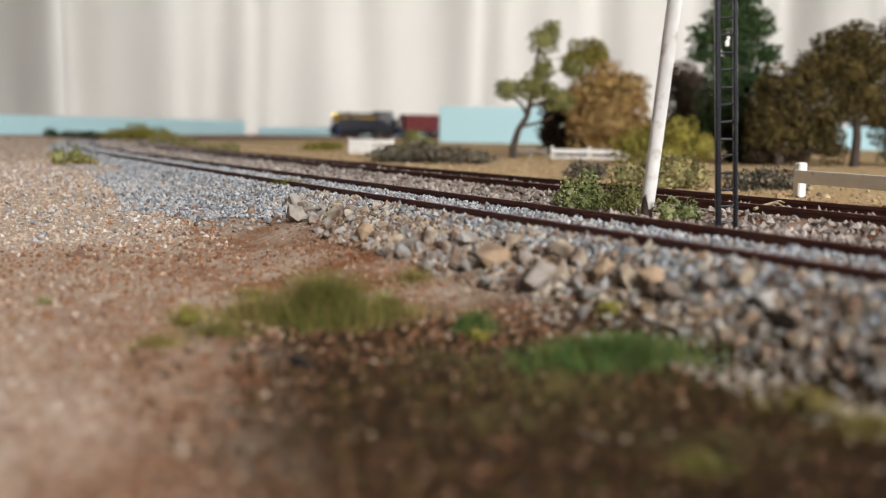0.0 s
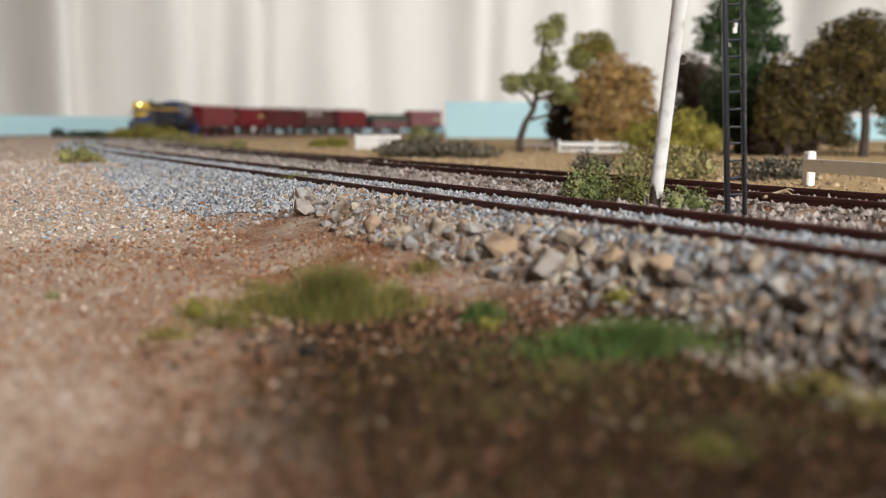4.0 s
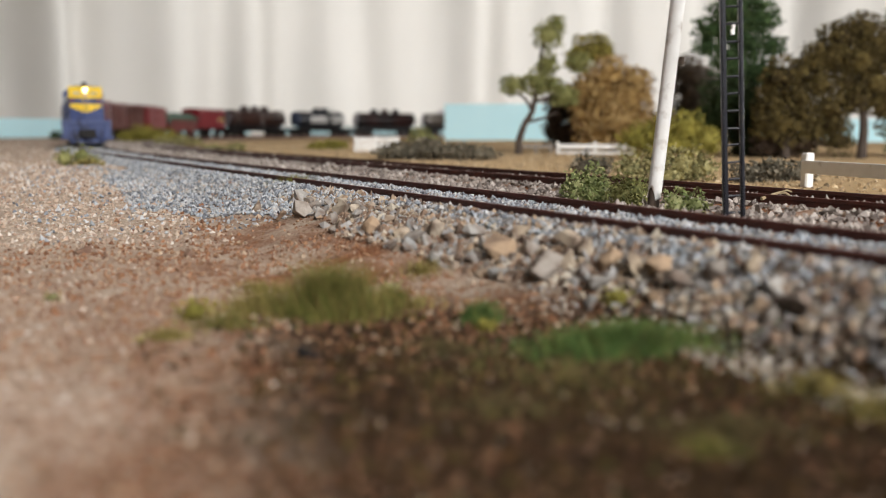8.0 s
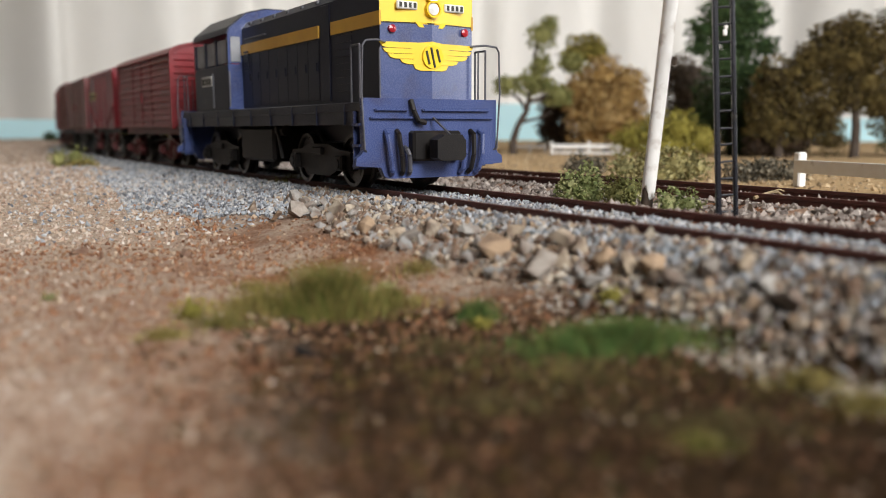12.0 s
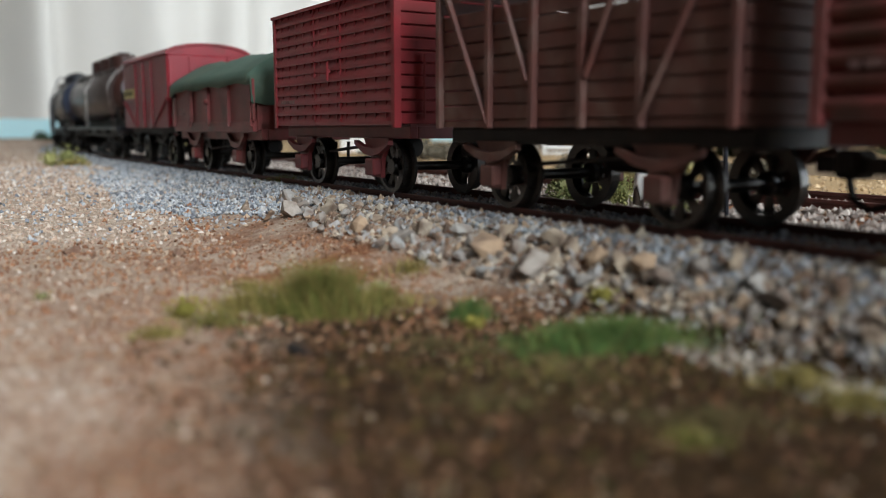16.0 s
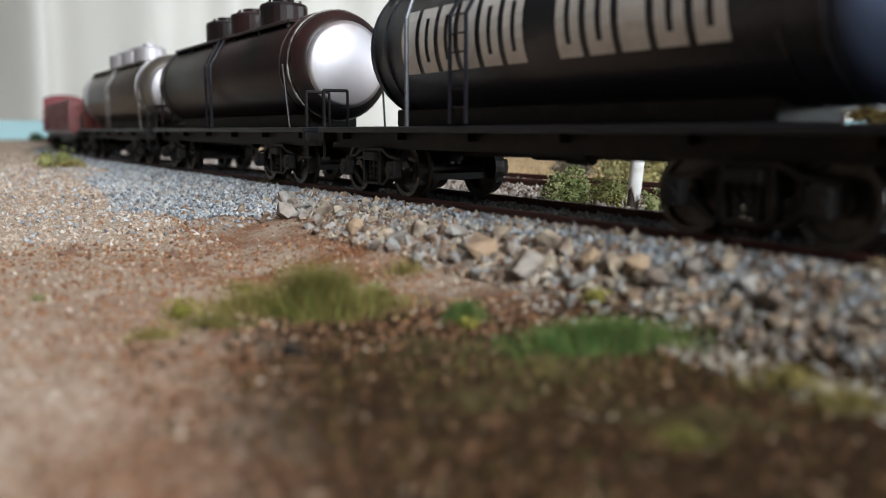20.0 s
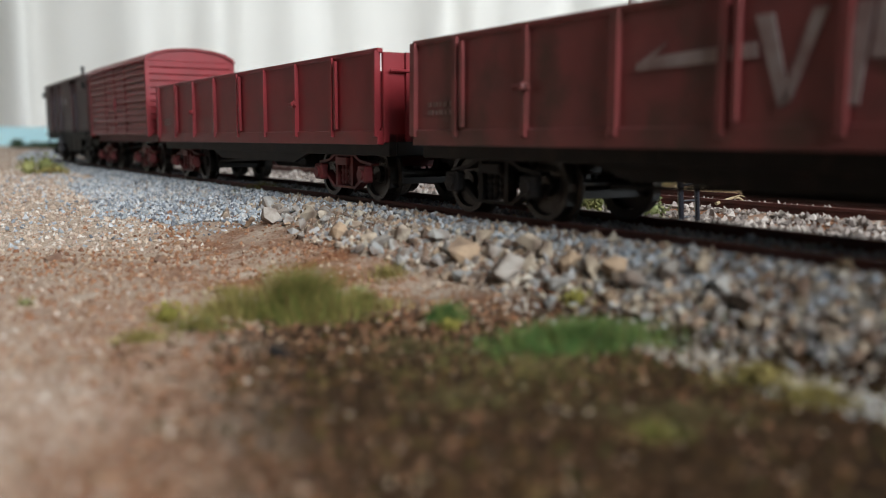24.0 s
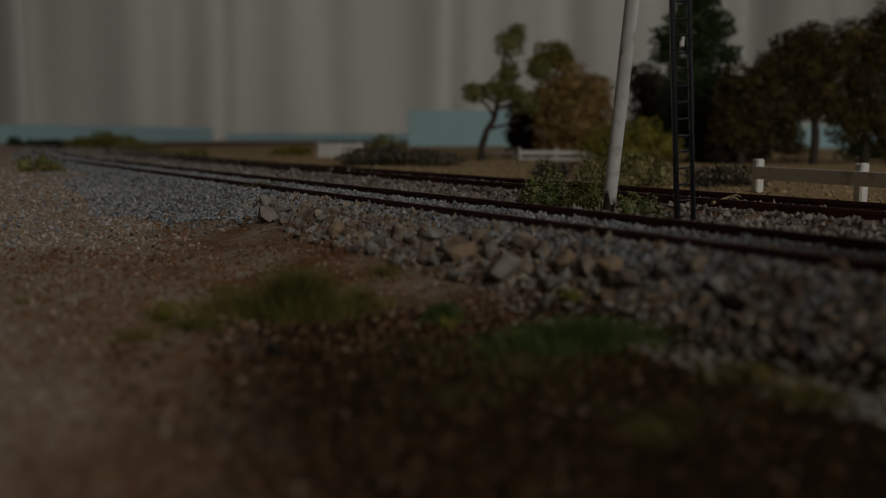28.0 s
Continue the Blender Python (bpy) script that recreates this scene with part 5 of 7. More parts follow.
def brake_van(front, rear):
    half = (rear - front) / 2 - 21
    root, L, mid = vehicle("brake_van", "dark brown guard's brake van with recessed doors", "brake van", front, rear, half)
    w, h, floor, eave = 15.2, L / 2, 15.2, 38.6
    bm = BM()
    box(bm, -h + 0.5, h - 0.5, -w + 2.6, w - 2.6, floor, eave)
    part("body_core", bm, M_BROWN, root)
    doors = ((-39.4, 12.6, 7.4, 10.2, 11.6, 19.7), (-16.0, 7.8, 2.5, 6.3, 11.6, 19.7), (19.0, 13.0, 2.6, 4.2, 4.5, 9.5))
    for s in (-1, 1):
        edges = [-h + 0.4]
        for x, d, pa, pb, za, zb in doors:
            edges += [x, x + d]
        edges.append(h - 0.4)
        for a, b in zip(edges[0::2], edges[1::2]):
            bm = BM()
            box(bm, a, b, *sorted((s * (w - 2.6), s * w)), floor, eave, 0.15)
            part("side_panel", bm, M_BROWN, root)
        for x, d, pa, pb, za, zb in doors:
            bm = BM()
            box(bm, x + 0.3, x + d - 0.3, *sorted((s * (w - 2.5), s * (w - 2.0))), floor + 0.6, eave - 1)
            door = part("door", bm, M_BROWN, root)
            for k in (x + 0.2, x + d - 0.2):
                bm = BM()
                box(bm, k - 0.35, k + 0.35, *sorted((s * (w - 0.2), s * (w + 0.35))), floor + 0.4, eave - 0.8)
                part("door_post", bm, M_BROWN, root)
            bm = BM()
            box(bm, x + pa, x + pb, *sorted((s * (w - 2.1), s * (w - 1.85))), floor + za, floor + zb)
            part("window_pane", bm, M_PANE, door, "pale window pane")
            bm = BM()
            rod(bm, (x + d + 0.8, s * (w + 0.5), floor + 0.5), (x + d + 0.8, s * (w + 0.5), floor + 17), 0.26, seg=6)
            for z in (floor + 1.5, floor + 16):
                rod(bm, (x + d + 0.8, s * (w - 0.1), z), (x + d + 0.8, s * (w + 0.5), z), 0.2, seg=6)
            part("hand_rail", bm, M_STEEL, door)
        bm = BM()
        box(bm, 1.9, 6.2, *sorted((s * w, s * (w + 0.3))), floor + 12.4, floor + 16.4, 0.1)
        lookout = part("lookout_frame", bm, M_BROWN, root)
        bm = BM()
        box(bm, 2.6, 5.5, *sorted((s * (w + 0.3), s * (w + 0.4))), floor + 13.0, floor + 15.8)
        part("lookout_pane", bm, M_PANE, lookout, "small square pane")
        small_print(root, -6.0, s * (w + 0.02), floor + 19, 6, 1)
        bm = BM()
        box(bm, -h + 2, h - 2, *sorted((s * (w - 1.2), s * (w + 1.2))), floor - 1.6, floor - 0.8)
        part("running_board", bm, M_UNDER, root)
        for k in (-13.0,):
            bm = BM()
            for q in (k - 4.0, k + 4.0):
                rod(bm, (q, s * (w + 0.6), floor - 9), (q, s * (w + 0.6), floor - 0.8), 0.4, seg=6)
            for z in (floor - 8.6, floor - 4.8):
                box(bm, k - 4.0, k + 4.0, *sorted((s * (w - 0.4), s * (w + 1.3))), z - 0.25, z + 0.25)
            part("step_ladder", bm, M_STEEL, root)
        for k in (-h + 1.2, h - 4):
            bm = BM()
            box(bm, k, k + 1.8, *sorted((s * w, s * (w + 1.6))), eave - 5, eave - 2.4, 0.2)
            part("marker_lamp", bm, M_UNDER, root)
    for s in (-1, 1):
        bm = BM()
        prism(bm, [((w - 0.2) * math.cos(a), eave + 3.4 * math.sin(a)) for a in np.linspace(0, math.pi, 10)], *sorted((s * (h - 1.2), s * (h - 0.4))))
        box(bm, *sorted((s * (h - 0.5), s * h)), -w + 0.3, w - 0.3, floor, eave, 0.15)
        part("end_wall", bm, M_BROWN, root)
        coupler(root, s * h, s)
        bm = BM()
        for y in (-w + 1, w - 1):
            rod(bm, (s * (h + 1.0), y, floor - 6.5), (s * (h + 1.0), y, floor), 0.4, seg=6)
        rod(bm, (s * (h + 1.0), -w + 1, floor - 6.5), (s * (h + 1.0), w - 1, floor - 6.5), 0.4, seg=6)
        part("end_step", bm, M_UNDER, root)
    bm = BM()
    prism(bm, arc_roof(w, eave, 3.8, 0.6), -h - 0.6, h + 0.6)
    part("roof", bm, M_BROWN, root)
    bm = BM()
    rod(bm, (6, -7, eave + 2), (6, -7, eave + 7.4), 0.7, seg=10)
    rod(bm, (6, -7, eave + 7.0), (6, -7, eave + 8.0), 1.3, 0.4, seg=10)
    part("chimney", bm, M_UNDER, root)
    bm = BM()
    for k in (-30, -8, 30):
        rod(bm, (k, 0, eave + 3), (k, 0, eave + 5.2), 1.4, seg=10)
    part("roof_vent", bm, M_BROWN, root)
    underframe(root, L, w - 0.8, floor - 3.6, floor - 0.4, M_UNDER)
    for s in (-1, 1):
        for a, b in ((-16, -4), (-3, 9), (10, 22)):
            bm = BM()
            box(bm, a, b, *sorted((s * (w - 3), s * (w - 9))), floor - 9.4, floor - 3.0, 0.4)
            part("battery_box", bm, M_UNDER, root)
        bm = BM()
        box(bm, -h + 4, h - 4, *sorted((s * (w - 5), s * (w - 6.5))), floor - 6.4, floor - 3.4)
        part("frame_girder", bm, M_UNDER, root)
    for k in (half, -half):
        bogie(root, k, mid, half, 20, "cast", M_UNDER)
    return root


def locomotive(front, rear):
    half = 37.0
    root, L, mid = vehicle("diesel_locomotive", "blue and gold diesel hood locomotive with lit headlight", "locomotive", front, rear, half)
    h, w = L / 2, 15.6
    # footplate
    bm = BM()
    box(bm, -h + 1, h - 1, -w, w, 16.2, 18.2, 0.2)
    for s in (-1, 1):
        box(bm, -h + 3, h - 3, *sorted((s * (w - 1.4), s * (w - 0.2))), 13.6, 16.2)
        for k in np.linspace(-h + 10, h - 10, 9):
            box(bm, k - 0.4, k + 0.4, *sorted((s * (w - 0.2), s * (w + 0.2))), 13.6, 17.8)
    box(bm, -h + 4, h - 4, -6, 6, 9.8, 16.2)
    part("footplate", bm, M_SHADEBLUE, root)
    # hood with chamfered nose
    x0, x1, hw, top = -19.5, h - 1.6, 10.8, 42.6
    bm = BM()
    out = [(x0, -hw), (x1 - 0.6, -hw), (x1 + 0.3, -hw * 0.5), (x1 + 1.2, 0), (x1 + 0.3, hw * 0.5), (x1 - 0.6, hw), (x0, hw)]
    lo = [bm.verts.new((x, y, 18.2)) for x, y in out]
    hi = [bm.verts.new((x, y, top - 1.8)) for x, y in out]
    up = [bm.verts.new((x - (0.5 if x > 0 else 0), y * 0.86, top)) for x, y in out]
    for a, b in ((lo, hi), (hi, up)):
        for i in range(7):
            bm.faces.new((a[i], a[(i + 1) % 7], b[(i + 1) % 7], b[i]))
    bm.faces.new(up)
    bm.faces.new(lo[::-1])
    bmesh.ops.recalc_face_normals(bm, faces=bm.faces)
    part("hood", bm, M_SHADEBLUE, root, "long hood in dark blue with its side shade in the colour")
    # side doors, louvres, stripe
    for s in (-1, 1):
        y = s * hw
        for k in np.arange(x0 + 2, x1 - 32, 6.6):
            bm = BM()
            box(bm, k, k + 6.45, *sorted((y, y + s * 0.14)), 19.4, 33.2, 0.05)
            door = part("hood_door", bm, M_SHADEBLUE, root)
            bm = BM()
            rod(bm, (k + 5.4, y + s * 0.25, 26), (k + 5.4, y + s * 0.25, 28), 0.16, seg=6)
            part("handle", bm, M_SHADEBLUE, door)
        bm = BM()
        for i in range(9):
            box(bm, x1 - 22, x1 - 14, *sorted((y, y + s * 0.15)), 21 + i * 1.5, 22.2 + i * 1.5)
        part("radiator_grille", bm, M_SHADEBLUE, root)
        bm = BM()
        for i in range(7):
            box(bm, x0 + 3.2, x0 + 6.8, *sorted((y + s * 0.3, y + s * 0.65)), 29 + i * 0.8, 29.45 + i * 0.8)
        part("door_louvre", bm, M_SHADEBLUE, root)
        for a, b in ((x0 + 0.4, x1 - 31), (x1 - 24, x1 - 0.4)):
            bm = BM()
            box(bm, a, b, *sorted((y, y + s * 0.45)), 33.5, 36.3)
            part("gold_stripe", bm, M_STRIPE, root, "gold stripe along the hood")
        bm = BM()
        box(bm, x1 - 30, x1 - 25, *sorted((y, y + s * 0.3)), 19, 40.4, 0.1)
        part("intake_panel", bm, M_SHADEBLUE, root)
    for k, d in ((x0 + 18, 5), (x0 + 36, 7), (x1 - 24, 9)):
        bm = BM()
        box(bm, k, k + d, -5, 5, top, top + 0.8, 0.2)
        part("roof_hatch", bm, M_SHADEBLUE, root)
    bm = BM()
    lathe(bm, [(top - 0.4, 2.3), (top + 0.6, 2.3), (top + 0.7, 1.7), (top + 4.0, 1.7), (top + 4.2, 1.5), (top + 4.2, 1.1), (top + 1.0, 1.0)], "z", 18)
    bmesh.ops.translate(bm, verts=bm.verts, vec=(x1 - 28.5, 0, 0))
    part("exhaust_stack", bm, M_SHADEBLUE, root)
    for s in (-1, 1):
        for k in np.arange(x0 + 6, x1 - 4, 9.3):
            bm = BM()
            bmesh.ops.create_icosphere(bm, subdivisions=2, radius=0.62, matrix=Matrix.Translation((k, s * hw * 0.93, top - 0.9)))
            part("lifting_eye", bm, M_STEEL, root)
        bm = BM()
        rod(bm, (x0 + 4, s * (hw + 0.5), 37.6), (x0 + 20, s * (hw + 0.5), 37.6), 0.2, seg=6)
        for k in (x0 + 4, x0 + 12, x0 + 20):
            rod(bm, (k, s * (hw - 0.1), 37.6), (k, s * (hw + 0.5), 37.6), 0.18, seg=6)
        part("grab_rail", bm, M_STEEL, root)
    # nose: three faces, each with its bands
    def nose(z0, z1, out_by, inset=0.0):
        bm = BM()
        o = out_by
        pts = [(x1 - 0.6 + o * 0.3, -hw - o), (x1 + 1.2 + o, 0), (x1 - 0.6 + o * 0.3, hw + o)]
        a = [bm.verts.new((x, y, z0)) for x, y in pts]
        b = [bm.verts.new((x, y, z1)) for x, y in pts]
        c = [bm.verts.new((x - 1.2, y * 0.96, z0)) for x, y in pts]
        d = [bm.verts.new((x - 1.2, y * 0.96, z1)) for x, y in pts]
        for i in range(2):
            bm.faces.new((a[i], a[i + 1], b[i + 1], b[i]))
            bm.faces.new((b[i], b[i + 1], d[i + 1], d[i]))
            bm.faces.new((a[i], c[i], c[i + 1], a[i + 1]))
        bmesh.ops.recalc_face_normals(bm, faces=bm.faces)
        return bm
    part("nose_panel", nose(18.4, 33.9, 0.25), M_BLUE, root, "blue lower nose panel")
    part("nose_band", nose(34.2, top - 0.3, 0.3), M_YELLOW, root, "bright yellow upper nose band")
    # winged badge in stepped feathers, following the prow
    def on_prow(outline, lift):
        bm = BM()
        f = [bm.verts.new((x1 + 1.5 + lift - 0.155 * abs(y), y, z)) for y, z in outline]
        b = [bm.verts.new((x1 + 1.3 - 0.155 * abs(y), y, z)) for y, z in outline]
        bm.faces.new(f)
        for i in range(len(f)):
            j = (i + 1) % len(f)
            bm.faces.new((f[i], b[i], b[j], f[j]))
        bmesh.ops.recalc_face_normals(bm, faces=bm.faces)
        return bm
    emblem = None
    for s in (-1, 1):
        for wide, za, zb, lift in ((11.3, 29.05, 30.2, 0.10), (10.7, 27.95, 28.95, 0.12), (9.6, 26.9, 27.85, 0.14), (7.0, 25.85, 26.8, 0.16), (4.2, 24.6, 25.75, 0.18)):
            o = on_prow([(0, za), (s * (wide - 1.6), za), (s * (wide - 0.5), za + 0.3), (s * wide, zb), (0, zb)], lift)
            if emblem is None:
                emblem = part("winged_emblem", o, M_YELLOW, root, "yellow winged emblem")
            else:
                part("feather", o, M_YELLOW, emblem)
        part("wing_root", on_prow([(0, 24.8), (s * 3.9, 25.4), (s * 4.6, 30.0), (0, 30.5)], 0.09), M_YELLOW, emblem)
    bm = BM()
    lathe(bm, [(x1 + 1.2, 2.4), (x1 + 1.9, 2.4), (x1 + 1.9, 0.2)], "x", 24)
    bmesh.ops.translate(bm, verts=bm.verts, vec=(0, 0, 27.4))
    part("badge_disc", bm, M_YELLOW, emblem)
    # dark strokes of the badge, as plain shapes
    for ya, za, yb, zb in ((-1.6, 28.6, -0.9, 25.9), (-0.5, 29.3, 0.4, 25.3), (0.9, 29.0, 1.6, 26.4)):
        bm = BM()
        rod(bm, (x1 + 1.9, ya, za), (x1 + 1.9, yb, zb), 0.28, seg=6)
        part("badge_stroke", bm, M_LETTERDARK, emblem)
    part("band_dip", on_prow([(-3.8, 34.4), (-2.8, 33.3), (2.8, 33.3), (3.8, 34.4)], 0.1), M_YELLOW, root)
    bm = BM()
    lathe(bm, [(x1 + 0.8, 1.75), (x1 + 2.4, 1.75), (x1 + 2.4, 1.45), (x1 + 1.9, 1.4)], "x", 16)
    bmesh.ops.translate(bm, verts=bm.verts, vec=(0, 0, 36.9))
    part("lower_headlight", bm.copy(), M_YELLOW, root, "unlit lower headlight in a yellow rim")
    bmesh.ops.translate(bm, verts=bm.verts, vec=(0, 0, 2.9))
    lamp = part("headlight", bm, M_YELLOW, root)
    bm = BM()
    lathe(bm, [(x1 + 1.8, 1.35), (x1 + 2.2, 1.2), (x1 + 2.4, 0.3)], "x", 16)
    bmesh.ops.translate(bm, verts=bm.verts, vec=(0, 0, 36.9))
    part("lower_lens", bm, M_LENS, root, "clear headlight lens")
    bm = BM()
    lathe(bm, [(x1 + 1.8, 1.4), (x1 + 2.3, 1.25), (x1 + 2.45, 0.3)], "x", 16)
    bmesh.ops.translate(bm, verts=bm.verts, vec=(0, 0, 39.8))
    part("lens", bm, M_LAMP, lamp, "glowing warm headlight lens")
    for y in (-5.6, 5.6):
        bm = BM()
        box(bm, x1 + 0.5, x1 + 1.25, y - 2.4, y + 2.4, 36.7, 38.3, 0.2)
        num = part("number_box", bm, M_LENS, root, "small white number box with plain bars")
        bm = BM()
        for k in (-1.6, -0.5, 0.6, 1.7):
            box(bm, x1 + 1.25, x1 + 1.32, y + k - 0.3, y + k + 0.3, 37.0, 38.0)
        part("number_bars", bm, M_LETTERDARK, num)
        bm = BM()
        lathe(bm, [(x1 - 0.6, 0.8), (x1 + 0.6, 0.8), (x1 + 0.8, 0.2)], "x", 12)
        bmesh.ops.translate(bm, verts=bm.verts, vec=(0, y * 1.55, 32.8))
        part("marker_light", bm, M_REDLENS, root, "red marker light")
    # cab
    cx0, cx1, cw = -52.5, -19.5, 15.0
    bm = BM()
    box(bm, cx0, cx1, -cw, cw, 18.2, 31.0, 0.2)
    part("cab_lower", bm, M_SHADEBLUE, root)
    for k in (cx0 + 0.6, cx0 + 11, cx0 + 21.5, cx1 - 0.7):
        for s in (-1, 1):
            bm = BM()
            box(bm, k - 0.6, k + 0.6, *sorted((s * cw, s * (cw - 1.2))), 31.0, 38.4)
            part("cab_pillar", bm, M_SHADEBLUE, root)
    for k in (cx0 + 0.6, cx1 - 0.6):
        for y in (-8, 0, 8):
            bm = BM()
            box(bm, k - 0.6, k + 0.6, y - 0.7, y + 0.7, 31, 41)
            part("cab_pillar", bm, M_BLUE, root)
    bm = BM()
    prism(bm, [(cw + 0.3, 39.4), (cw - 0.3, 41.2), (cw * 0.62, 45.6), (cw * 0.25, 47.0), (-cw * 0.25, 47.0), (-cw * 0.62, 45.6), (-cw + 0.3, 41.2), (-cw - 0.3, 39.4)], cx0 - 0.5, cx1 + 0.05)
    part("cab_roof", bm, M_SHADEBLUE, root)
    bm = BM()
    prism(bm, [(cw, 31.2), (cw, 39.4), (cw - 0.6, 40.9), (cw * 0.62, 45.2), (cw * 0.25, 46.6), (-cw * 0.25, 46.6), (-cw * 0.62, 45.2), (-cw + 0.6, 40.9), (-cw, 39.4), (-cw, 31.2)], cx1 + 0.05, cx1 + 0.55)
    part("cab_front_sheet", bm, M_BLUE, root, "blue cab front under the arched roof")
    bm = BM()
    box(bm, cx1, cx1 + 0.4, -cw, cw, 18.4, 31, 0.1)
    part("cab_front", bm, M_BLUE, root, "blue cab front sheet")
    for s in (-1, 1):
        bm = BM()
        box(bm, cx1 + 0.5, cx1 + 0.85, *sorted((s * (hw + 0.6), s * (cw - 0.7))), 31.6, 38.6, 0.2)
        part("front_window", bm, M_PANE, root, "cab front window with its reflection put into a pale colour")
    for s in (-1, 1):
        for a, b in ((cx0 + 1.4, cx0 + 10.2), (cx0 + 11.8, cx0 + 20.7), (cx0 + 22.3, cx1 - 1.5)):
            bm = BM()
            box(bm, a, b, *sorted((s * (cw - 0.5), s * (cw - 0.9))), 31.4, 38.0)
            part("cab_window", bm, M_PANE, root)
        bm = BM()
        box(bm, cx0 + 8, cx0 + 18, *sorted((s * cw, s * (cw + 0.3))), 25.4, 28.4, 0.1)
        plateob = part("number_plate", bm, M_LENS, root, "pale plate with plain bars")
        bm = BM()
        for k in range(5):
            box(bm, cx0 + 8.8 + k * 1.8, cx0 + 10.0 + k * 1.8, *sorted((s * (cw + 0.3), s * (cw + 0.4))), 25.9, 27.9)
        part("plate_bars", bm, M_LETTERDARK, plateob)
        bm = BM()
        for k in (cx0 + 20.6, cx1 + 3):
            rod(bm, (k, s * (cw + 0.6), 19), (k, s * (cw + 0.6), 29), 0.3, seg=6)
        part("cab_handrail", bm, M_STEEL, root)
    # rear low hood
    bm = BM()
    box(bm, -h + 2.2, cx0, -10.5, 10.5, 18.2, 33.5, 0.5)
    part("short_hood", bm, M_SHADEBLUE, root)
    # ends
    for s in (-1, 1):
        bm = BM()
        xa, xb = sorted((s * h, s * (h - 1.6)))
        prism(bm, [(-w - 0.4, 18.9), (w + 0.4, 18.9), (w + 0.4, 8.6), (w + 1.0, 7.6), (w + 2.0, 7.0), (w + 2.2, 5.4), (w - 3.4, 5.0), (w - 4.2, 3.2), (w - 5.2, 2.7), (-w + 5.2, 2.7), (-w + 4.2, 3.2), (-w + 3.4, 5.0), (-w - 2.2, 5.4), (-w - 2.0, 7.0), (-w - 1.0, 7.6), (-w - 0.4, 8.6)], xa, xb)
        pilot = part("pilot", bm, M_BLUE, root, "blue end beam with pilot")
        for y in (-w + 0.8, w - 0.8):
            bm = BM()
            for z in (5.0, 9.2, 13.4):
                box(bm, *sorted((s * (h - 4.6), s * (h - 1.4))), y - 1.6, y + 1.6, z, z + 0.5)
            box(bm, *sorted((s * (h - 4.6), s * (h - 4.2))), y - 1.4, y + 1.4, 4.6, 16.4)
            part("corner_steps", bm, M_BLUE, pilot)
        for y in (-w + 0.4, w - 0.4):
            bm = BM()
            e = y + math.copysign(1.1, y)
            bend = [(s * (h - 1.5), math.copysign(hw - 0.6, y), 30.1), (s * (h + 0.2), y * 0.86, 30.3), (s * (h + 0.5), e * 0.96, 30.0), (s * (h + 0.5), e, 29.0), (s * (h + 0.5), e * 1.02, 20.0), (s * (h + 0.4), e * 0.98, 8.6), (s * (h - 0.2), e * 0.94, 8.2)]
            for a, b in zip(bend, bend[1:]):
                rod(bm, a, b, 0.22, seg=6)
            rod(bm, (s * (h - 0.8), y * 0.78, 18.6), (s * (h - 0.8), y * 0.78, 29.0), 0.2, seg=6)
            rod(bm, (s * (h - 7), y, 18), (s * (h - 7), y, 29.5), 0.24, seg=6)
            rod(bm, (s * (h - 7), y, 29.5), (s * (h - 3), y, 29.5), 0.24, seg=6)
            rod(bm, (s * (h - 3), y, 29.5), (s * (h - 3), y, 6), 0.24, seg=6)
            part("end_handrail", bm, M_STEEL, root)
        for y, m in ((-11.2, M_BLUE), (-8.6, M_UNDER), (-6.8, M_STEEL), (7.0, M_BLUE), (9.2, M_UNDER), (11.4, M_BLUE)):
            bm = BM()
            a = Vector((s * (h + 0.1), y, 12.4 if abs(y) > 8 else 9.0))
            for q in ((s * (h + 1.4), y * 1.02, 11.6 if abs(y) > 8 else 8.6), (s * (h + 2.0), y * 0.98, 7.4), (s * (h + 1.6), y * 0.93, 4.4), (s * (h + 0.6), y * 0.90, 3.6)):
                rod(bm, a, q, 0.52, seg=7)
                a = Vector(q)
            part("air_hose", bm, m, root, "hanging air hose")
        for y0, y1, z in ((-13.5, -6.5, 16.6), (-2.5, 13.5, 16.6), (-14.5, 14.5, 15.0)):
            bm = BM()
            rod(bm, (s * (h + 0.7), y0, z), (s * (h + 0.7), y1, z), 0.28, seg=6)
            for k in (y0, y1):
                rod(bm, (s * h, k, z), (s * (h + 0.7), k, z), 0.28, seg=6)
            part("uncoupling_bar", bm, M_BLUE, root)
        bm = BM()
        a = Vector((s * (h + 0.3), -5.4, 18.6))
        for q in ((s * (h + 1.2), -5.2, 16.4), (s * (h + 1.4), -4.2, 14.4), (s * (h + 1.0), -2.4, 14.0)):
            rod(bm, a, q, 0.55, seg=7)
            a = Vector(q)
        part("jumper_cable", bm, M_UNDER, root)
        bm = BM()
        box(bm, *sorted((s * (h - 1.8), s * (h + 2.2))), -5.8, 5.8, 6.2, 12.4, 0.5)
        part("coupler_pocket", bm, M_UNDER, root, "big black coupler pocket box")
        bm = BM()
        box(bm, *sorted((s * (h + 2.0), s * (h + 5.0))), -1.6, 1.6, 7.8, 10.8, 0.4)
        prism(bm, [(-3.4, 7.0), (-2.2, 6.4), (2.6, 6.4), (3.4, 7.2), (3.4, 10.4), (2.4, 11.6), (-1.6, 11.6), (-3.4, 10.6)], *sorted((s * (h + 4.4), s * (h + 7.6))))
        part("coupler", bm, M_UNDER, root, "black knuckle coupler")
        bm = BM()
        rod(bm, (s * (h + 1.2), -0.6, 15.0), (s * (h + 5.6), 0.8, 11.6), 0.25, seg=6)
        part("lift_chain", bm, M_STEEL, root)
    # underneath
    bm = BM()
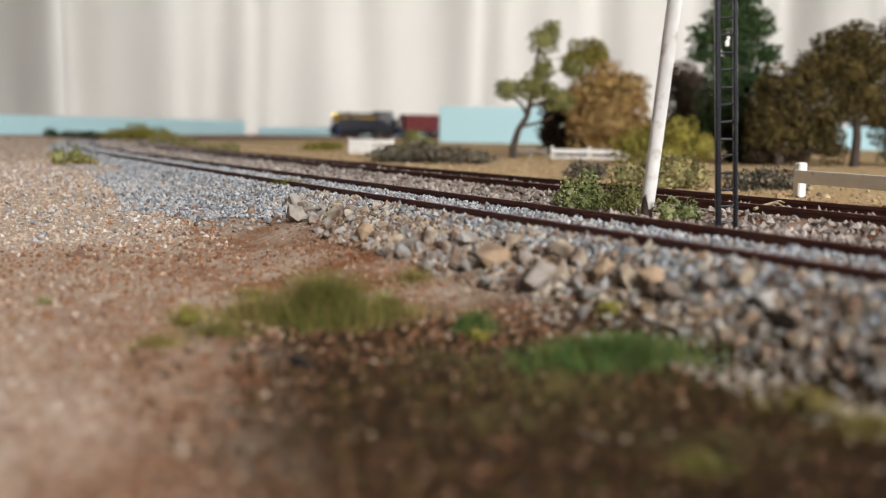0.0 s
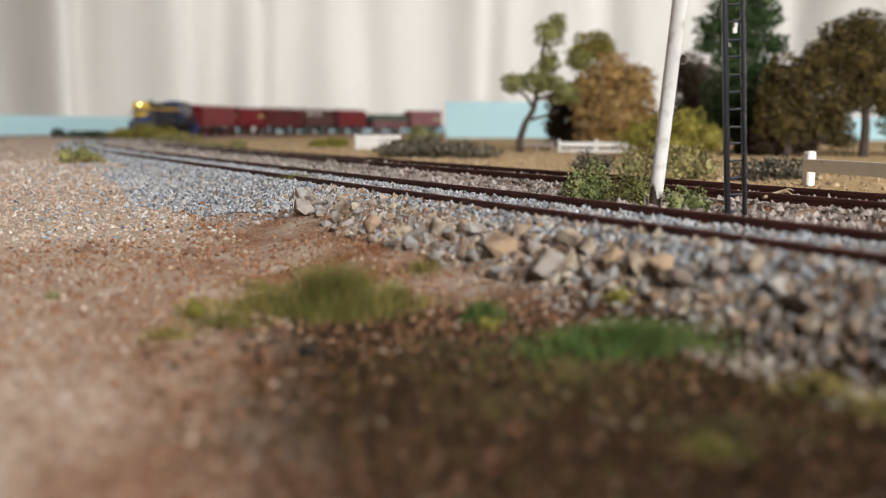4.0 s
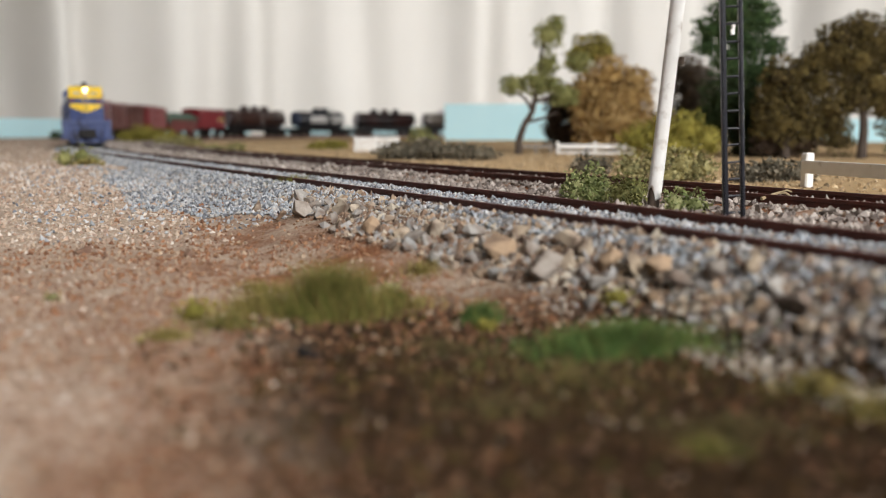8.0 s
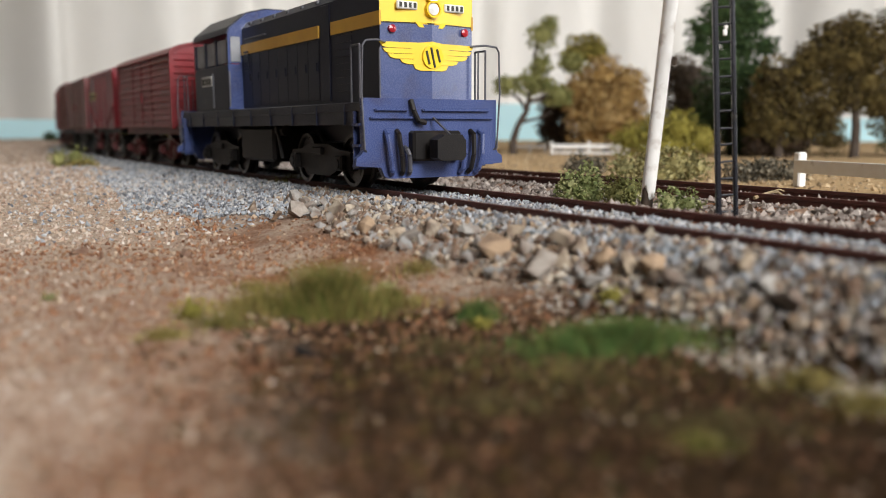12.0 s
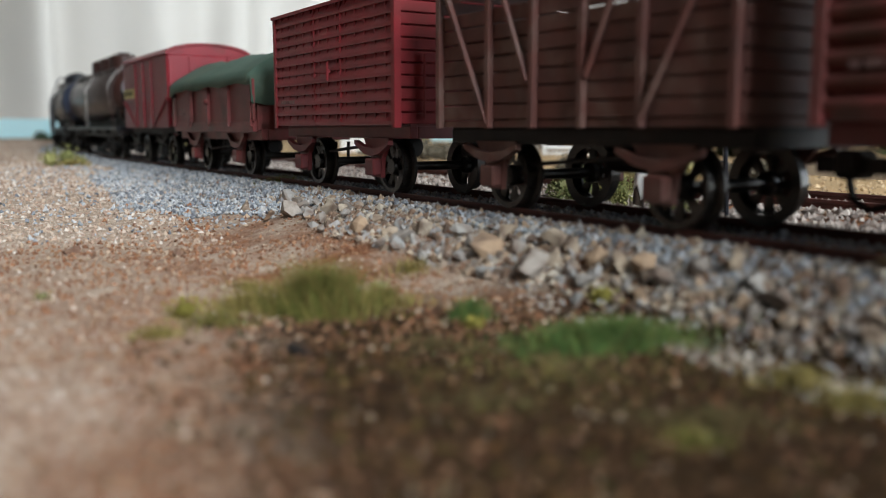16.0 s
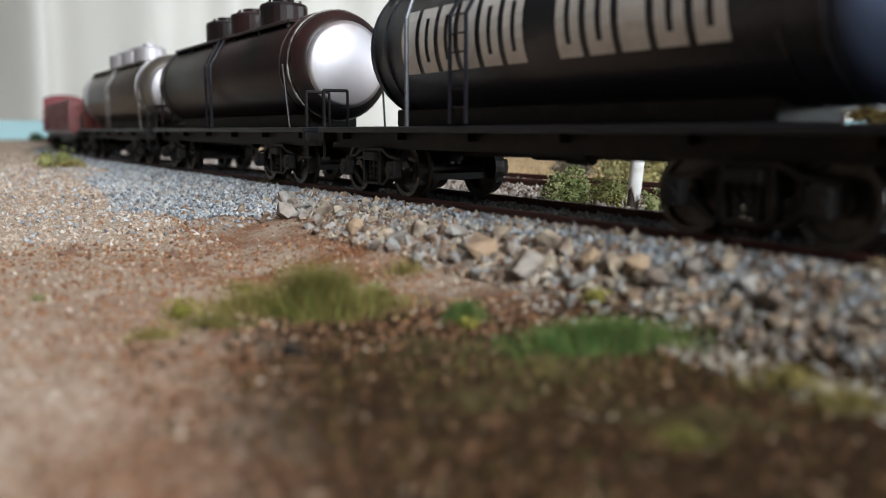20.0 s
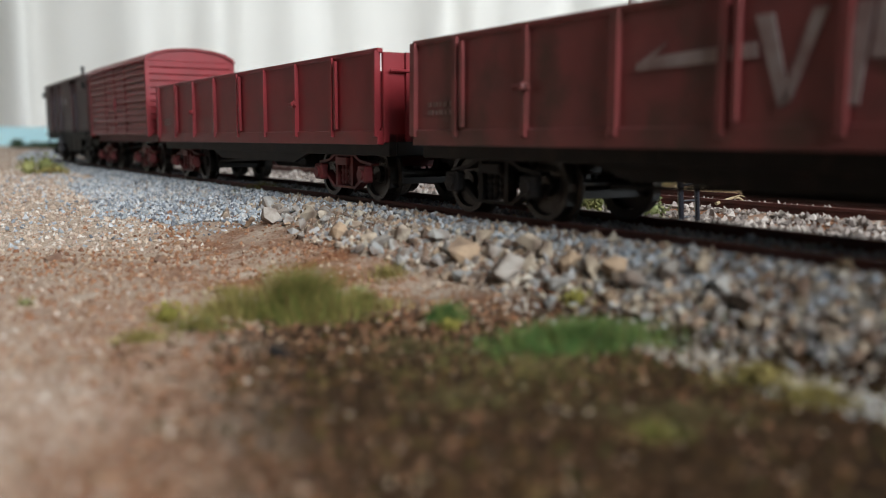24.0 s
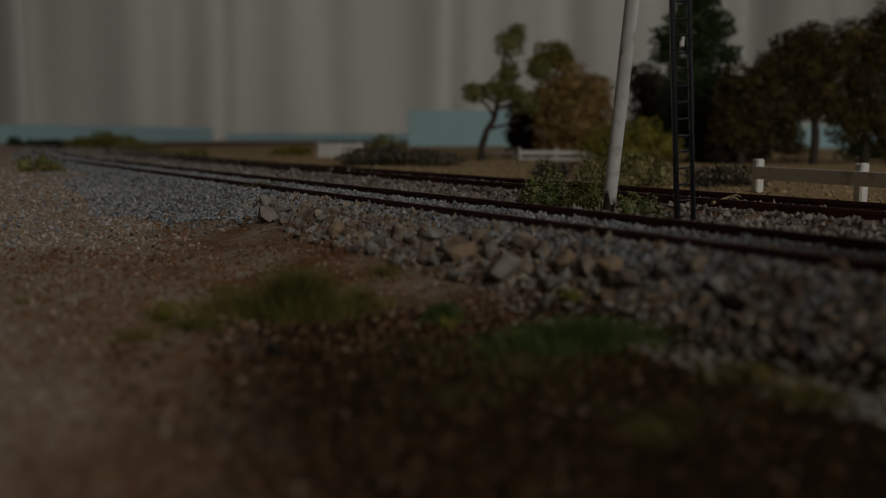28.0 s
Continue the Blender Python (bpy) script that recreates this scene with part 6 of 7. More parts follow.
    box(bm, -13, 12, -w + 1.6, w - 1.6, 4.4, 13.4, 0.8)
    part("fuel_tank", bm, M_UNDER, root)
    bm = BM()
    for s in (-1, 1):
        rod(bm, (-17, s * (w - 3.4), 12.4), (17, s * (w - 3.4), 12.4), 1.3, seg=10)
        rod(bm, (13.5, s * (w - 2), 14), (16.5, s * (w - 2.4), 5.5), 0.5, seg=6)
    part("air_reservoir", bm, M_UNDER, root)
    for k in (half, -half):
        bogie(root, k, mid, half, 26.0, "cast", M_UNDER, 5.9)
    return root


locomotive(2, 138)
louvre_van(151, 238, "arc", True, "dark red bogie louvre van with arched roof", under=M_UNDERRED)
explosives_van(253, 313, "red explosives van with yellow warning signs, chalk-marked", 28.7, M_SIGNYELLOW, False)
louvre_van(323, 407, "gable", False, "long dull red louvre van with ridged roof", material=M_REDBROWN, spread=50, slats=11, lap=False)
stock_wagon(416, 479)
louvre_van(493, 553, "gable", False, "short red louvre van with close ribs", spread=36, under=M_UNDERRED)
open_wagon(570, 646, "faded red open wagon under a green tarpaulin", False, top=26.2, floor=12.0, tarp=True)
explosives_van(654, 721, "bright red explosives van with yellow signs and worn disc", 26.4, M_SIGNCREAM, True)
tank_wagon(742, 884, "brown three-dome tank wagon with peeling end", M_TANKBROWN, M_PEEL, M_TANKBROWN, ladder_x=-3.2, bands=[(-61, False), (-51.3, True), (50.4, True), (53.6, True), (61, False)])
tank_wagon(900, 1035, "glossy black tank wagon with large pale painted name", M_TANKBLACK, M_SHEENEND, M_SHEENEND, 2, False, True, M_BLACK, inset=18.5, off=6.0, ladder_x=-11.0)
tank_wagon(1043, 1180, "sooty dark brown three-dome tank wagon with silver end", M_TANKSOOT, M_SILVER, M_TANKSOOT, ladder=M_BLACK)
tank_wagon(1191, 1328, "grey-brown three-dome tank wagon with bright silver end and domes", M_TANKGREY, M_SILVER, M_SILVER, ladder_x=3.0)
open_wagon(1345, 1492, "dark red bogie open wagon with faded white arrow emblem", True, material=M_REDBROWN, arrows=True)
open_wagon(1504, 1652, "red bogie open wagon with plain end", True, material=M_RED)
louvre_van(1664, 1755, "arc", True, "red bogie louvre van with arched roof", under=M_UNDERRED)
brake_van(1760.5, 1875.5)


# ---- loose stone and grit: real little pieces, joined because nobody could count them ----
OCTA = np.array([(1, 0, 0), (-1, 0, 0), (0, 1, 0), (0, -1, 0), (0, 0, 1), (0, 0, -1)], float)
OCTA_F = np.array([(0, 2, 4), (2, 1, 4), (1, 3, 4), (3, 0, 4), (2, 0, 5), (1, 2, 5), (3, 1, 5), (0, 3, 5)])


def scatter_stones(name, x, y, z, r, material, label, rng, parent=None):
    n = len(x)
    sh = OCTA[None] * rng.uniform(0.65, 1.25, (n, 6, 1)) + rng.normal(0, 0.22, (n, 6, 3))
    sh = sh * (r[:, None, None] * rng.uniform(0.7, 1.2, (n, 1, 3)))
    a = rng.uniform(0, 6.28, n)
    c, s = np.cos(a)[:, None], np.sin(a)[:, None]
    px, py = sh[..., 0] * c - sh[..., 1] * s, sh[..., 0] * s + sh[..., 1] * c
    b = rng.normal(0, 0.5, n)
    c, s = np.cos(b)[:, None], np.sin(b)[:, None]
    py, pz = py * c - sh[..., 2] * s, py * s + sh[..., 2] * c
    v = np.stack([px + x[:, None], py + y[:, None], pz + z[:, None]], -1).reshape(-1, 3)
    f = (OCTA_F[None] + (np.arange(n) * 6)[:, None, None]).reshape(-1, 3)
    me = bpy.data.meshes.new(name)
    me.from_pydata(v, [], f.tolist())
    me.materials.append(material)
    ob = new(name, me)
    if parent is not None:
        ob.parent = parent
    return tagged(ob, label, name.replace("_", " "), kind="stuff")


def along_line(s, q):
    x = np.interp(s, LINE_S, LINE_P[:, 0])
    y = np.interp(s, LINE_S, LINE_P[:, 1])
    p = np.interp(s, LINE_S, LINE_PHI)
    return x + np.cos(p) * q, y + np.sin(p) * q


def build_ballast():
    rng = np.random.default_rng(21)
    # main track bed and its shoulder, finer and denser near the viewer
    n = 60000
    s = np.where(rng.random(n) < 0.74, rng.uniform(-0.26, 0.17, n), rng.uniform(-0.8, -0.2, n))
    wide = 0.0172 + 0.0268 * ease(-s, -0.03, 0.07) * (1 - ease(-s, 0.10, 0.24)) + 0.003 * np.sin(s * 70)
    q = np.where(rng.random(n) < 0.40, rng.uniform(-0.0145, 0.0145, n), -0.0105 - (wide - 0.008) * rng.random(n) ** 1.25)
    # strays that thin out over the earth beside the curve
    s = np.concatenate([s, rng.uniform(-0.24, 0.0, 2000)])
    q = np.concatenate([q, -0.030 - 0.045 * rng.random(2000) ** 2.4])
    x, y = along_line(s, q)
    keep = (np.abs(np.abs(q) - 0.00875) > 0.0009) & ~((s > -0.012) & (q < -0.0118) & (rng.random(len(s)) < 0.45 + 0.53 * ease(-q, 0.0145, 0.0185)))
    x, y, q, s = x[keep], y[keep], q[keep], s[keep]
    z = height(x, y)
    r = (0.00022 + 0.00046 * rng.random(len(x)) ** 1.6) * np.where(s < -0.3, 1.6, 1.0)
    bed = np.abs(q) < 0.0135
    z = np.where(bed, -0.00145 + rng.uniform(-0.0002, 0.00022, len(x)), z + r * rng.uniform(0.1, 1.1, len(x)))
    scatter_stones("ballast", x, y, z, r, M_BALLAST, "blue-grey crushed stone ballast along the main track", rng)
    # inner side and siding
    n = 30000
    s = np.where(rng.random(n) < 0.7, rng.uniform(-0.30, 0.10, n), rng.uniform(-0.9, -0.25, n))
    q = rng.uniform(0.0125, 0.0735, n)
    x, y = along_line(s, q)
    keep = (np.abs(np.abs(q - SIDING) - 0.00875) > 0.0009)
    x, y, q, s = x[keep], y[keep], q[keep], s[keep]
    r = (0.00025 + 0.0008 * rng.random(len(x)) ** 1.6) * np.where(s < -0.3, 1.5, 1.0)
    lump = np.clip(ripple(x, y, 31, 0.012) * 1.8, -0.3, 1)
    bed = np.abs(q - SIDING) < 0.0125
    z = np.where(bed, -0.0020 + rng.uniform(-0.0002, 0.0002, len(x)), height(x, y) + r * 0.3 + 0.0009 * lump)
    scatter_stones("old_ballast", x, y, z, r, M_BALLAST_OLD, "brown weathered stones between the two tracks", rng)


def build_rubble():
    rng = np.random.default_rng(23)
    n = 5200
    s = rng.uniform(-0.035, 0.16, n)
    foot = 0.031 - 0.010 * ease(s, 0.03, 0.11) - 0.006 * (1 - ease(s, -0.015, 0.02))
    q = -(0.0118 + (foot - 0.0110) * rng.random(n) ** 1.3)
    x, y = along_line(s, q)
    r = 0.00022 + 0.00075 * rng.random(n) ** 2.2
    scatter_stones("rubble", x, y, height(x, y) + r * 0.4, r, M_RUBBLE, "small broken tan and grey stones among the rocks", rng)


def build_fines():
    """Pale dusty chips that fill the slope between rocks and sleepers and spill past its foot."""
    rng = np.random.default_rng(28)
    n = 26000
    s = -0.03 + 0.20 * rng.random(n) ** 0.7
    foot = 0.0275 + 0.004 * ease(s, 0.05, 0.11) - 0.006 * (1 - ease(s, -0.015, 0.02))
    q = -(0.0116 + (foot - 0.0116) * rng.random(n) ** 1.7)
    x, y = along_line(s, q)
    keep = (ripple(x, y, 33, 0.014) + rng.normal(0, 0.3, n) > -0.15) | (q > -0.019)
    x, y = x[keep], y[keep]
    r = 0.00010 + 0.00026 * rng.random(len(x)) ** 2
    scatter_stones("stone_chips", x, y, height(x, y) + r * 0.5, r, M_CHIPS, "fine pale grey chips on the embankment slope", rng)


def build_sand():
    rng = np.random.default_rng(24)
    n = 14000
    s, q = rng.uniform(-0.75, 0.05, n), SIDING + 0.014 + 0.20 * rng.random(n) ** 1.6
    x, y = along_line(s, q)
    r = 0.0002 + 0.0007 * rng.random(n) ** 2
    scatter_stones("sand_grit", x, y, height(x, y) + r * 0.3, r, M_SAND, "coarse ochre sand and small stones", rng)


def build_grit():
    rng = np.random.default_rng(22)
    n = 110000
    d = 0.034 + 0.40 * rng.random(n) ** 1.8
    a = rng.uniform(-0.56, 0.54, n)
    x, y = d * np.sin(a), d * np.cos(a)
    q, s = nearest(x, y)
    keep = (q < -0.0165 - 0.010 * rng.random(n)) & ~((q > -0.042) & (s < 0.01) & (rng.random(n) < 0.7))
    x, y, q = x[keep], y[keep], q[keep]
    r = (0.00007 + 0.00026 * rng.random(len(x)) ** 2.6) * (0.38 + 2.1 * y / 0.25)
    z = height(x, y) + r * 0.25
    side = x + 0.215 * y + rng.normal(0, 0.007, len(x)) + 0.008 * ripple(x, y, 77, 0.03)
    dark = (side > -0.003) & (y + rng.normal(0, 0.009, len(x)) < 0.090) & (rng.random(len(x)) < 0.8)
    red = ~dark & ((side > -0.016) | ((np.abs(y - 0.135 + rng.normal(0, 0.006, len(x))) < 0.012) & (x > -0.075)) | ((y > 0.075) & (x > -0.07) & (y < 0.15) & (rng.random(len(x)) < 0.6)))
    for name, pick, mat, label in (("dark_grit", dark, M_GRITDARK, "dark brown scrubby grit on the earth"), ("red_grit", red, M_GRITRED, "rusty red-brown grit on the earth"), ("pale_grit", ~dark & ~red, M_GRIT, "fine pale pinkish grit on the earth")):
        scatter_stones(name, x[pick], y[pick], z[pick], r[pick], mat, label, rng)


def build_far_grit():
    """Coarser pale gravel over the open ground outside the curve."""
    rng = np.random.default_rng(27)
    n = 26000
    y = 0.24 + 0.95 * rng.random(n) ** 1.5
    x = -y * rng.uniform(0.05, 0.60, n)
    q, s = nearest(x, y)
    keep = q < -0.018
    x, y = x[keep], y[keep]
    r = (0.00016 + 0.0004 * rng.random(len(x)) ** 2) * (0.8 + 1.6 * y)
    scatter_stones("far_gravel", x, y, height(x, y) + r * 0.25, r, M_GRIT, "pale pinkish gravel outside the curve", rng)


def build_crumbs():
    """Coarse foam and earth crumbs that mottle the scrubby ground."""
    rng = np.random.default_rng(26)
    n = 9000
    x, y = rng.uniform(-0.045, 0.06, n), rng.uniform(0.036, 0.118, n)
    q, s = nearest(x, y)
    patch = ripple(x, y, 78, 0.016) + 0.6 * ripple(x, y, 79, 0.007)
    side = x + 0.215 * y
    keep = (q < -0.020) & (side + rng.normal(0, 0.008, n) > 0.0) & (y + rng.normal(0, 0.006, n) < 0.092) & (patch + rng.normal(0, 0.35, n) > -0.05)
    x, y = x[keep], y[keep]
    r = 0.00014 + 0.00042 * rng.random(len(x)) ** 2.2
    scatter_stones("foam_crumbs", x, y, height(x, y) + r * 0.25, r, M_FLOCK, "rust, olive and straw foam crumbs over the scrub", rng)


def rock_meshes(count, rng):
    out = []
    for _ in range(count):
        bm = BM()
        k = rng.uniform(0.62, 1.35, 3)
        for _ in range(11):
            v = rng.normal(0, 1, 3)
            v = v / np.linalg.norm(v) * rng.uniform(0.8, 1.15)
            bm.verts.new(v * k)
        bmesh.ops.convex_hull(bm, input=bm.verts)
        for v in [v for v in bm.verts if not v.link_faces]:
            bm.verts.remove(v)
        bmesh.ops.bevel(bm, geom=bm.edges[:], offset=0.035, segments=1, affect="EDGES")
        me = bpy.data.meshes.new("rock")
        for v in bm.verts:
            v.co *= 0.001
        bm.to_mesh(me)
        bm.free()
        me.materials.append(M_ROCK)
        out.append(me)
    return out


def build_rocks():
    rng = np.random.default_rng(5)
    shapes = rock_meshes(24, rng)
    # the larger rocks, in millimetres: place and radius
    large = ((-47.7, 207.0, 1.2), (-40.0, 184.8, 1.5), (-32.6, 170.7, 1.8), (-28.3, 169.7, 1.9), (-24.1, 165.4, 1.7), (-17.2, 165.9, 1.2), (-19.4, 150.0, 1.4), (-12.2, 145.7, 1.6),
             (-5.4, 142.4, 1.3), (-4.4, 132.4, 1.4), (-1.6, 134.2, 1.5), (-1.1, 127.8, 1.2), (5.8, 124.4, 1.2), (8.0, 119.0, 2.1), (12.3, 117.8, 1.4), (11.6, 125.3, 1.2), (13.0, 108.6, 1.8),
             (16.8, 115.3, 1.5), (18.9, 112.7, 1.2), (21.0, 107.2, 1.5), (23.3, 103.6, 1.4), (19.4, 102.9, 1.3), (25.6, 100.3, 1.2), (26.9, 96.1, 1.6), (30.2, 94.5, 1.8), (34.1, 92.6, 1.3),
             (34.9, 88.3, 1.5), (35.6, 84.1, 1.6), (17.7, 99.9, 1.0), (24.0, 95.7, 1.2), (32.8, 84.7, 1.1))
    spots = [(x * 0.001, y * 0.001, r * (1.0 if y > 138 else 1.2)) for x, y, r in large]
    tries = 0
    while len(spots) < 165 and tries < 12000:
        tries += 1
        s = rng.uniform(-0.034, 0.150)
        foot = 0.031 - 0.011 * float(ease(np.array(s), 0.03, 0.11)) - 0.007 * (1 - float(ease(np.array(s), -0.015, 0.02)))
        q = -(0.0166 + (foot - 0.0160) * rng.random() ** 0.62)
        r = 0.5 + 1.15 * rng.random() ** 1.5
        if q > -0.0185:
            r *= 0.6
        x, y = along_line(np.array([s]), np.array([q]))
        if any((x[0] - a) ** 2 + (y[0] - b) ** 2 < (0.00072 * (r + c)) ** 2 for a, b, c in spots):
            continue
        spots.append((x[0], y[0], r))
    for x, y, r in spots:
        z = float(height(np.array([x]), np.array([y]))[0])
        ob = new("rock", shapes[rng.integers(len(shapes))])
        ob.matrix_world = Matrix.LocRotScale((x, y, z + r * 0.00068), Euler(rng.uniform(0, 6.28, 3)), (r, r, r * 0.85))
        tagged(ob, "angular tan or grey rock on the embankment foot", "rock", "rocks along the embankment")
    # a few singles: a tall sharp one, flat stones in the red earth, a black cinder
    for x, y, r, lift, mat, label in ((-0.0198, 0.1641, 2.3, 1.1, None, "tall sharp grey-brown rock by the track"), (-0.042, 0.140, 2.2, 0.1, M_EARTHROCK, "flat brown stone in red earth"),
                                      (-0.055, 0.138, 1.6, 0.1, M_EARTHROCK, "flat brown stone in red earth"), (-0.060, 0.142, 1.9, 0.1, M_EARTHROCK, "flat brown stone in red earth"),
                                      (-0.013, 0.082, 1.45, 0.35, M_DARKROCK, "black cinder lying on brown earth"), (0.043, 0.063, 1.6, 0.5, None, "pale rounded rock beside the embankment"), (0.0461, 0.0833, 1.25, 1.5, M_SAND, "upright ochre stone on the embankment")):
        me = shapes[rng.integers(len(shapes))]
        if mat:
            me = me.copy()
            me.materials.clear()
            me.materials.append(mat)
        ob = new("rock", me)
        z = float(height(np.array([x]), np.array([y]))[0])
        ob.matrix_world = Matrix.LocRotScale((x, y, z + r * 0.0006 * lift), Euler(rng.uniform(0, 6.28, 3)), (r, r * 0.9, r * (0.55 if lift < 0.3 else 1.0)))
        tagged(ob, label, "rock")


# ---- grass and foliage ----
def tuft(x, y, wide, deep, count, tall, material, label, seed, lean=0.5, name="grass_tuft", turn=0.0):
    rng = np.random.default_rng(seed)
    count *= 3
    r, a = np.abs(rng.normal(0, 0.5, count)), rng.uniform(0, 6.28, count)
    lx, ly = r * np.cos(a) * wide, r * np.sin(a) * deep
    ca, sa = math.cos(turn), math.sin(turn)
    bx, by = x + (lx * ca - ly * sa) * 0.001, y + (lx * sa + ly * ca) * 0.001
    bz = height(bx, by)
    h = tall * rng.uniform(0.25, 1.0, count) * np.exp(-0.55 * r * r) * 0.001
    la = a + rng.normal(0, 1.2, count)
    ln = lean * rng.uniform(0.2, 1.7, count) * h
    wdt = rng.uniform(0.00003, 0.00006, count)
    wa = rng.uniform(0, 3.14, count)
    wx, wy = np.cos(wa) * wdt, np.sin(wa) * wdt
    mx, my, mz = bx + np.cos(la) * ln * 0.35, by + np.sin(la) * ln * 0.35, bz + h * 0.6
    tx, ty, tz = bx + np.cos(la) * ln, by + np.sin(la) * ln, bz + h
    v = np.stack([np.stack([bx - wx, by - wy, bz - 0.0003], -1), np.stack([bx + wx, by + wy, bz - 0.0003], -1), np.stack([mx + wx * 0.8, my + wy * 0.8, mz], -1), np.stack([mx - wx * 0.8, my - wy * 0.8, mz], -1), np.stack([tx, ty, tz], -1)], 1).reshape(-1, 3)
    origin = np.array([x, y, float(height(np.array([x]), np.array([y]))[0])])
    v = (v - origin).reshape(count, 5, 3)

    def blades(pick, title):
        n = int(pick.sum())
        k = np.arange(n) * 5
        me = bpy.data.meshes.new(title)
        me.from_pydata(v[pick].reshape(-1, 3), [], [(i, i + 1, i + 2, i + 3) for i in k] + [(i + 3, i + 2, i + 4) for i in k])
        me.materials.append(material)
        return new(title, me)

    if name == "flock":
        ob = blades(np.ones(count, bool), name)
        ob.location = origin
        return tagged(ob, label, "grass")
    root = thing(name, label, "grass", m=Matrix.Translation(origin))
    sector = ((a / 6.2832 * 4).astype(int) + (r > 0.45) * 4)
    for k in range(8):
        if (sector == k).any():
            blades(sector == k, "blade_clump").parent = root
    return root


def leaf_cloud(blobs, per, size, rng, inner=0.55):
    """Small three-sided flakes thickly set on lumpy ellipsoids; millimetres."""
    vs, fs = [], []
    base = 0
    for cx, cy, cz, rx, ry, rz in blobs:
        n = int(4.2 * per * (rx * ry + ry * rz + rx * rz) / 3)
        d = rng.normal(0, 1, (n, 3))
        d /= np.linalg.norm(d, axis=1)[:, None]
        k = rng.uniform(0, 6.28, 6)
        bump = 1 + 0.16 * np.sin(d[:, 0] * 5 + k[0]) * np.sin(d[:, 1] * 6 + k[1]) + 0.14 * np.sin(d[:, 2] * 7 + k[2]) + 0.10 * np.sin(d[:, 0] * 13 + k[3]) * np.sin(d[:, 2] * 12 + k[4])
        rad = bump * (inner + (1 - inner) * rng.random(n) ** 0.45)
        c = np.array([cx, cy, cz]) + d * rad[:, None] * np.array([rx, ry, rz])
        tri = rng.normal(0, 1, (n, 4, 3))
        tri /= np.linalg.norm(tri, axis=2)[..., None]
        tri *= size * rng.uniform(0.5, 1.25, (n, 1, 1))
        v = c[:, None] + tri
        vs.append(v.reshape(-1, 3))
        i = base + np.arange(n) * 4
        fs += np.concatenate([np.stack([i, i + 1, i + 2], -1), np.stack([i, i + 2, i + 3], -1)]).tolist()
        base += n * 4
    return np.concatenate(vs), fs


def core(bm, blobs, rng, shrink=0.55):
    for cx, cy, cz, rx, ry, rz in blobs:
        m = Matrix.Translation((cx, cy, cz)) @ Matrix.Diagonal((rx * shrink, ry * shrink, rz * shrink, 1))
        vs = bmesh.ops.create_icosphere(bm, subdivisions=2, radius=1, matrix=m)["verts"]
        for v in vs:
            v.co += Vector(rng.normal(0, 0.05, 3)) * min(rx, rz)


def foliage(name, parent, blobs, per, size, material, seed, label="", inner=0.55):
    rng = np.random.default_rng(seed)
    v, f = leaf_cloud(blobs, per, size, rng, inner)
    me = bpy.data.meshes.new(name)
    me.from_pydata(v * 0.001, [], f)
    me.materials.append(material)
    ob = new(name, me)
    ob.parent = parent
    if label:
        ob["label"] = label
    bm = BM()
    core(bm, blobs, rng)
    part("inner_foam", bm, material, ob)
    return ob


def ground_z(x, y):
    return float(height(np.array([x]), np.array([y]))[0])


def bush(x, y, blobs, material, label, seed, per=3.2, size=0.9, name="bush"):
    root = thing(name, label, "bush", m=pose(x, y, ground_z(x, y)))
    foliage("foliage", root, blobs, per, size, material, seed)
    return root


def limb(bm, pts, r0, r1):
    n = len(pts) - 1
    for i, (a, b) in enumerate(zip(pts, pts[1:])):
        rod(bm, a, b, r0 + (r1 - r0) * i / n, r0 + (r1 - r0) * (i + 1) / n, seg=8)


def tree(x, y, trunk, limbs, crowns, label, seed, name="tree"):
    """trunk and limbs: point lists with radii; crowns: (blobs, per, size, material)."""
    root = thing(name, label, "tree", m=pose(x, y, ground_z(x, y)))
    bm = BM()
    limb(bm, *trunk)
    part("trunk", bm, M_TRUNK, root)
    for l in limbs:
        bm = BM()
        limb(bm, *l)
        part("limb", bm, M_TRUNK, root)
    for i, (blobs, per, size, mat) in enumerate(crowns):
        foliage("crown", root, blobs, per, size, mat, seed + i)
    return root


def blob_crowd(rng, centre, spread, r, count):
    out = []
    for _ in range(count):
        d = rng.normal(0, 1, 3)
        d /= np.linalg.norm(d)
        k = rng.random() ** 0.4
        rr = r * rng.uniform(0.7, 1.25)
        out.append((*(np.array(centre) + d * k * np.array(spread)), rr, rr, rr * rng.uniform(0.8, 1.1)))
    return out


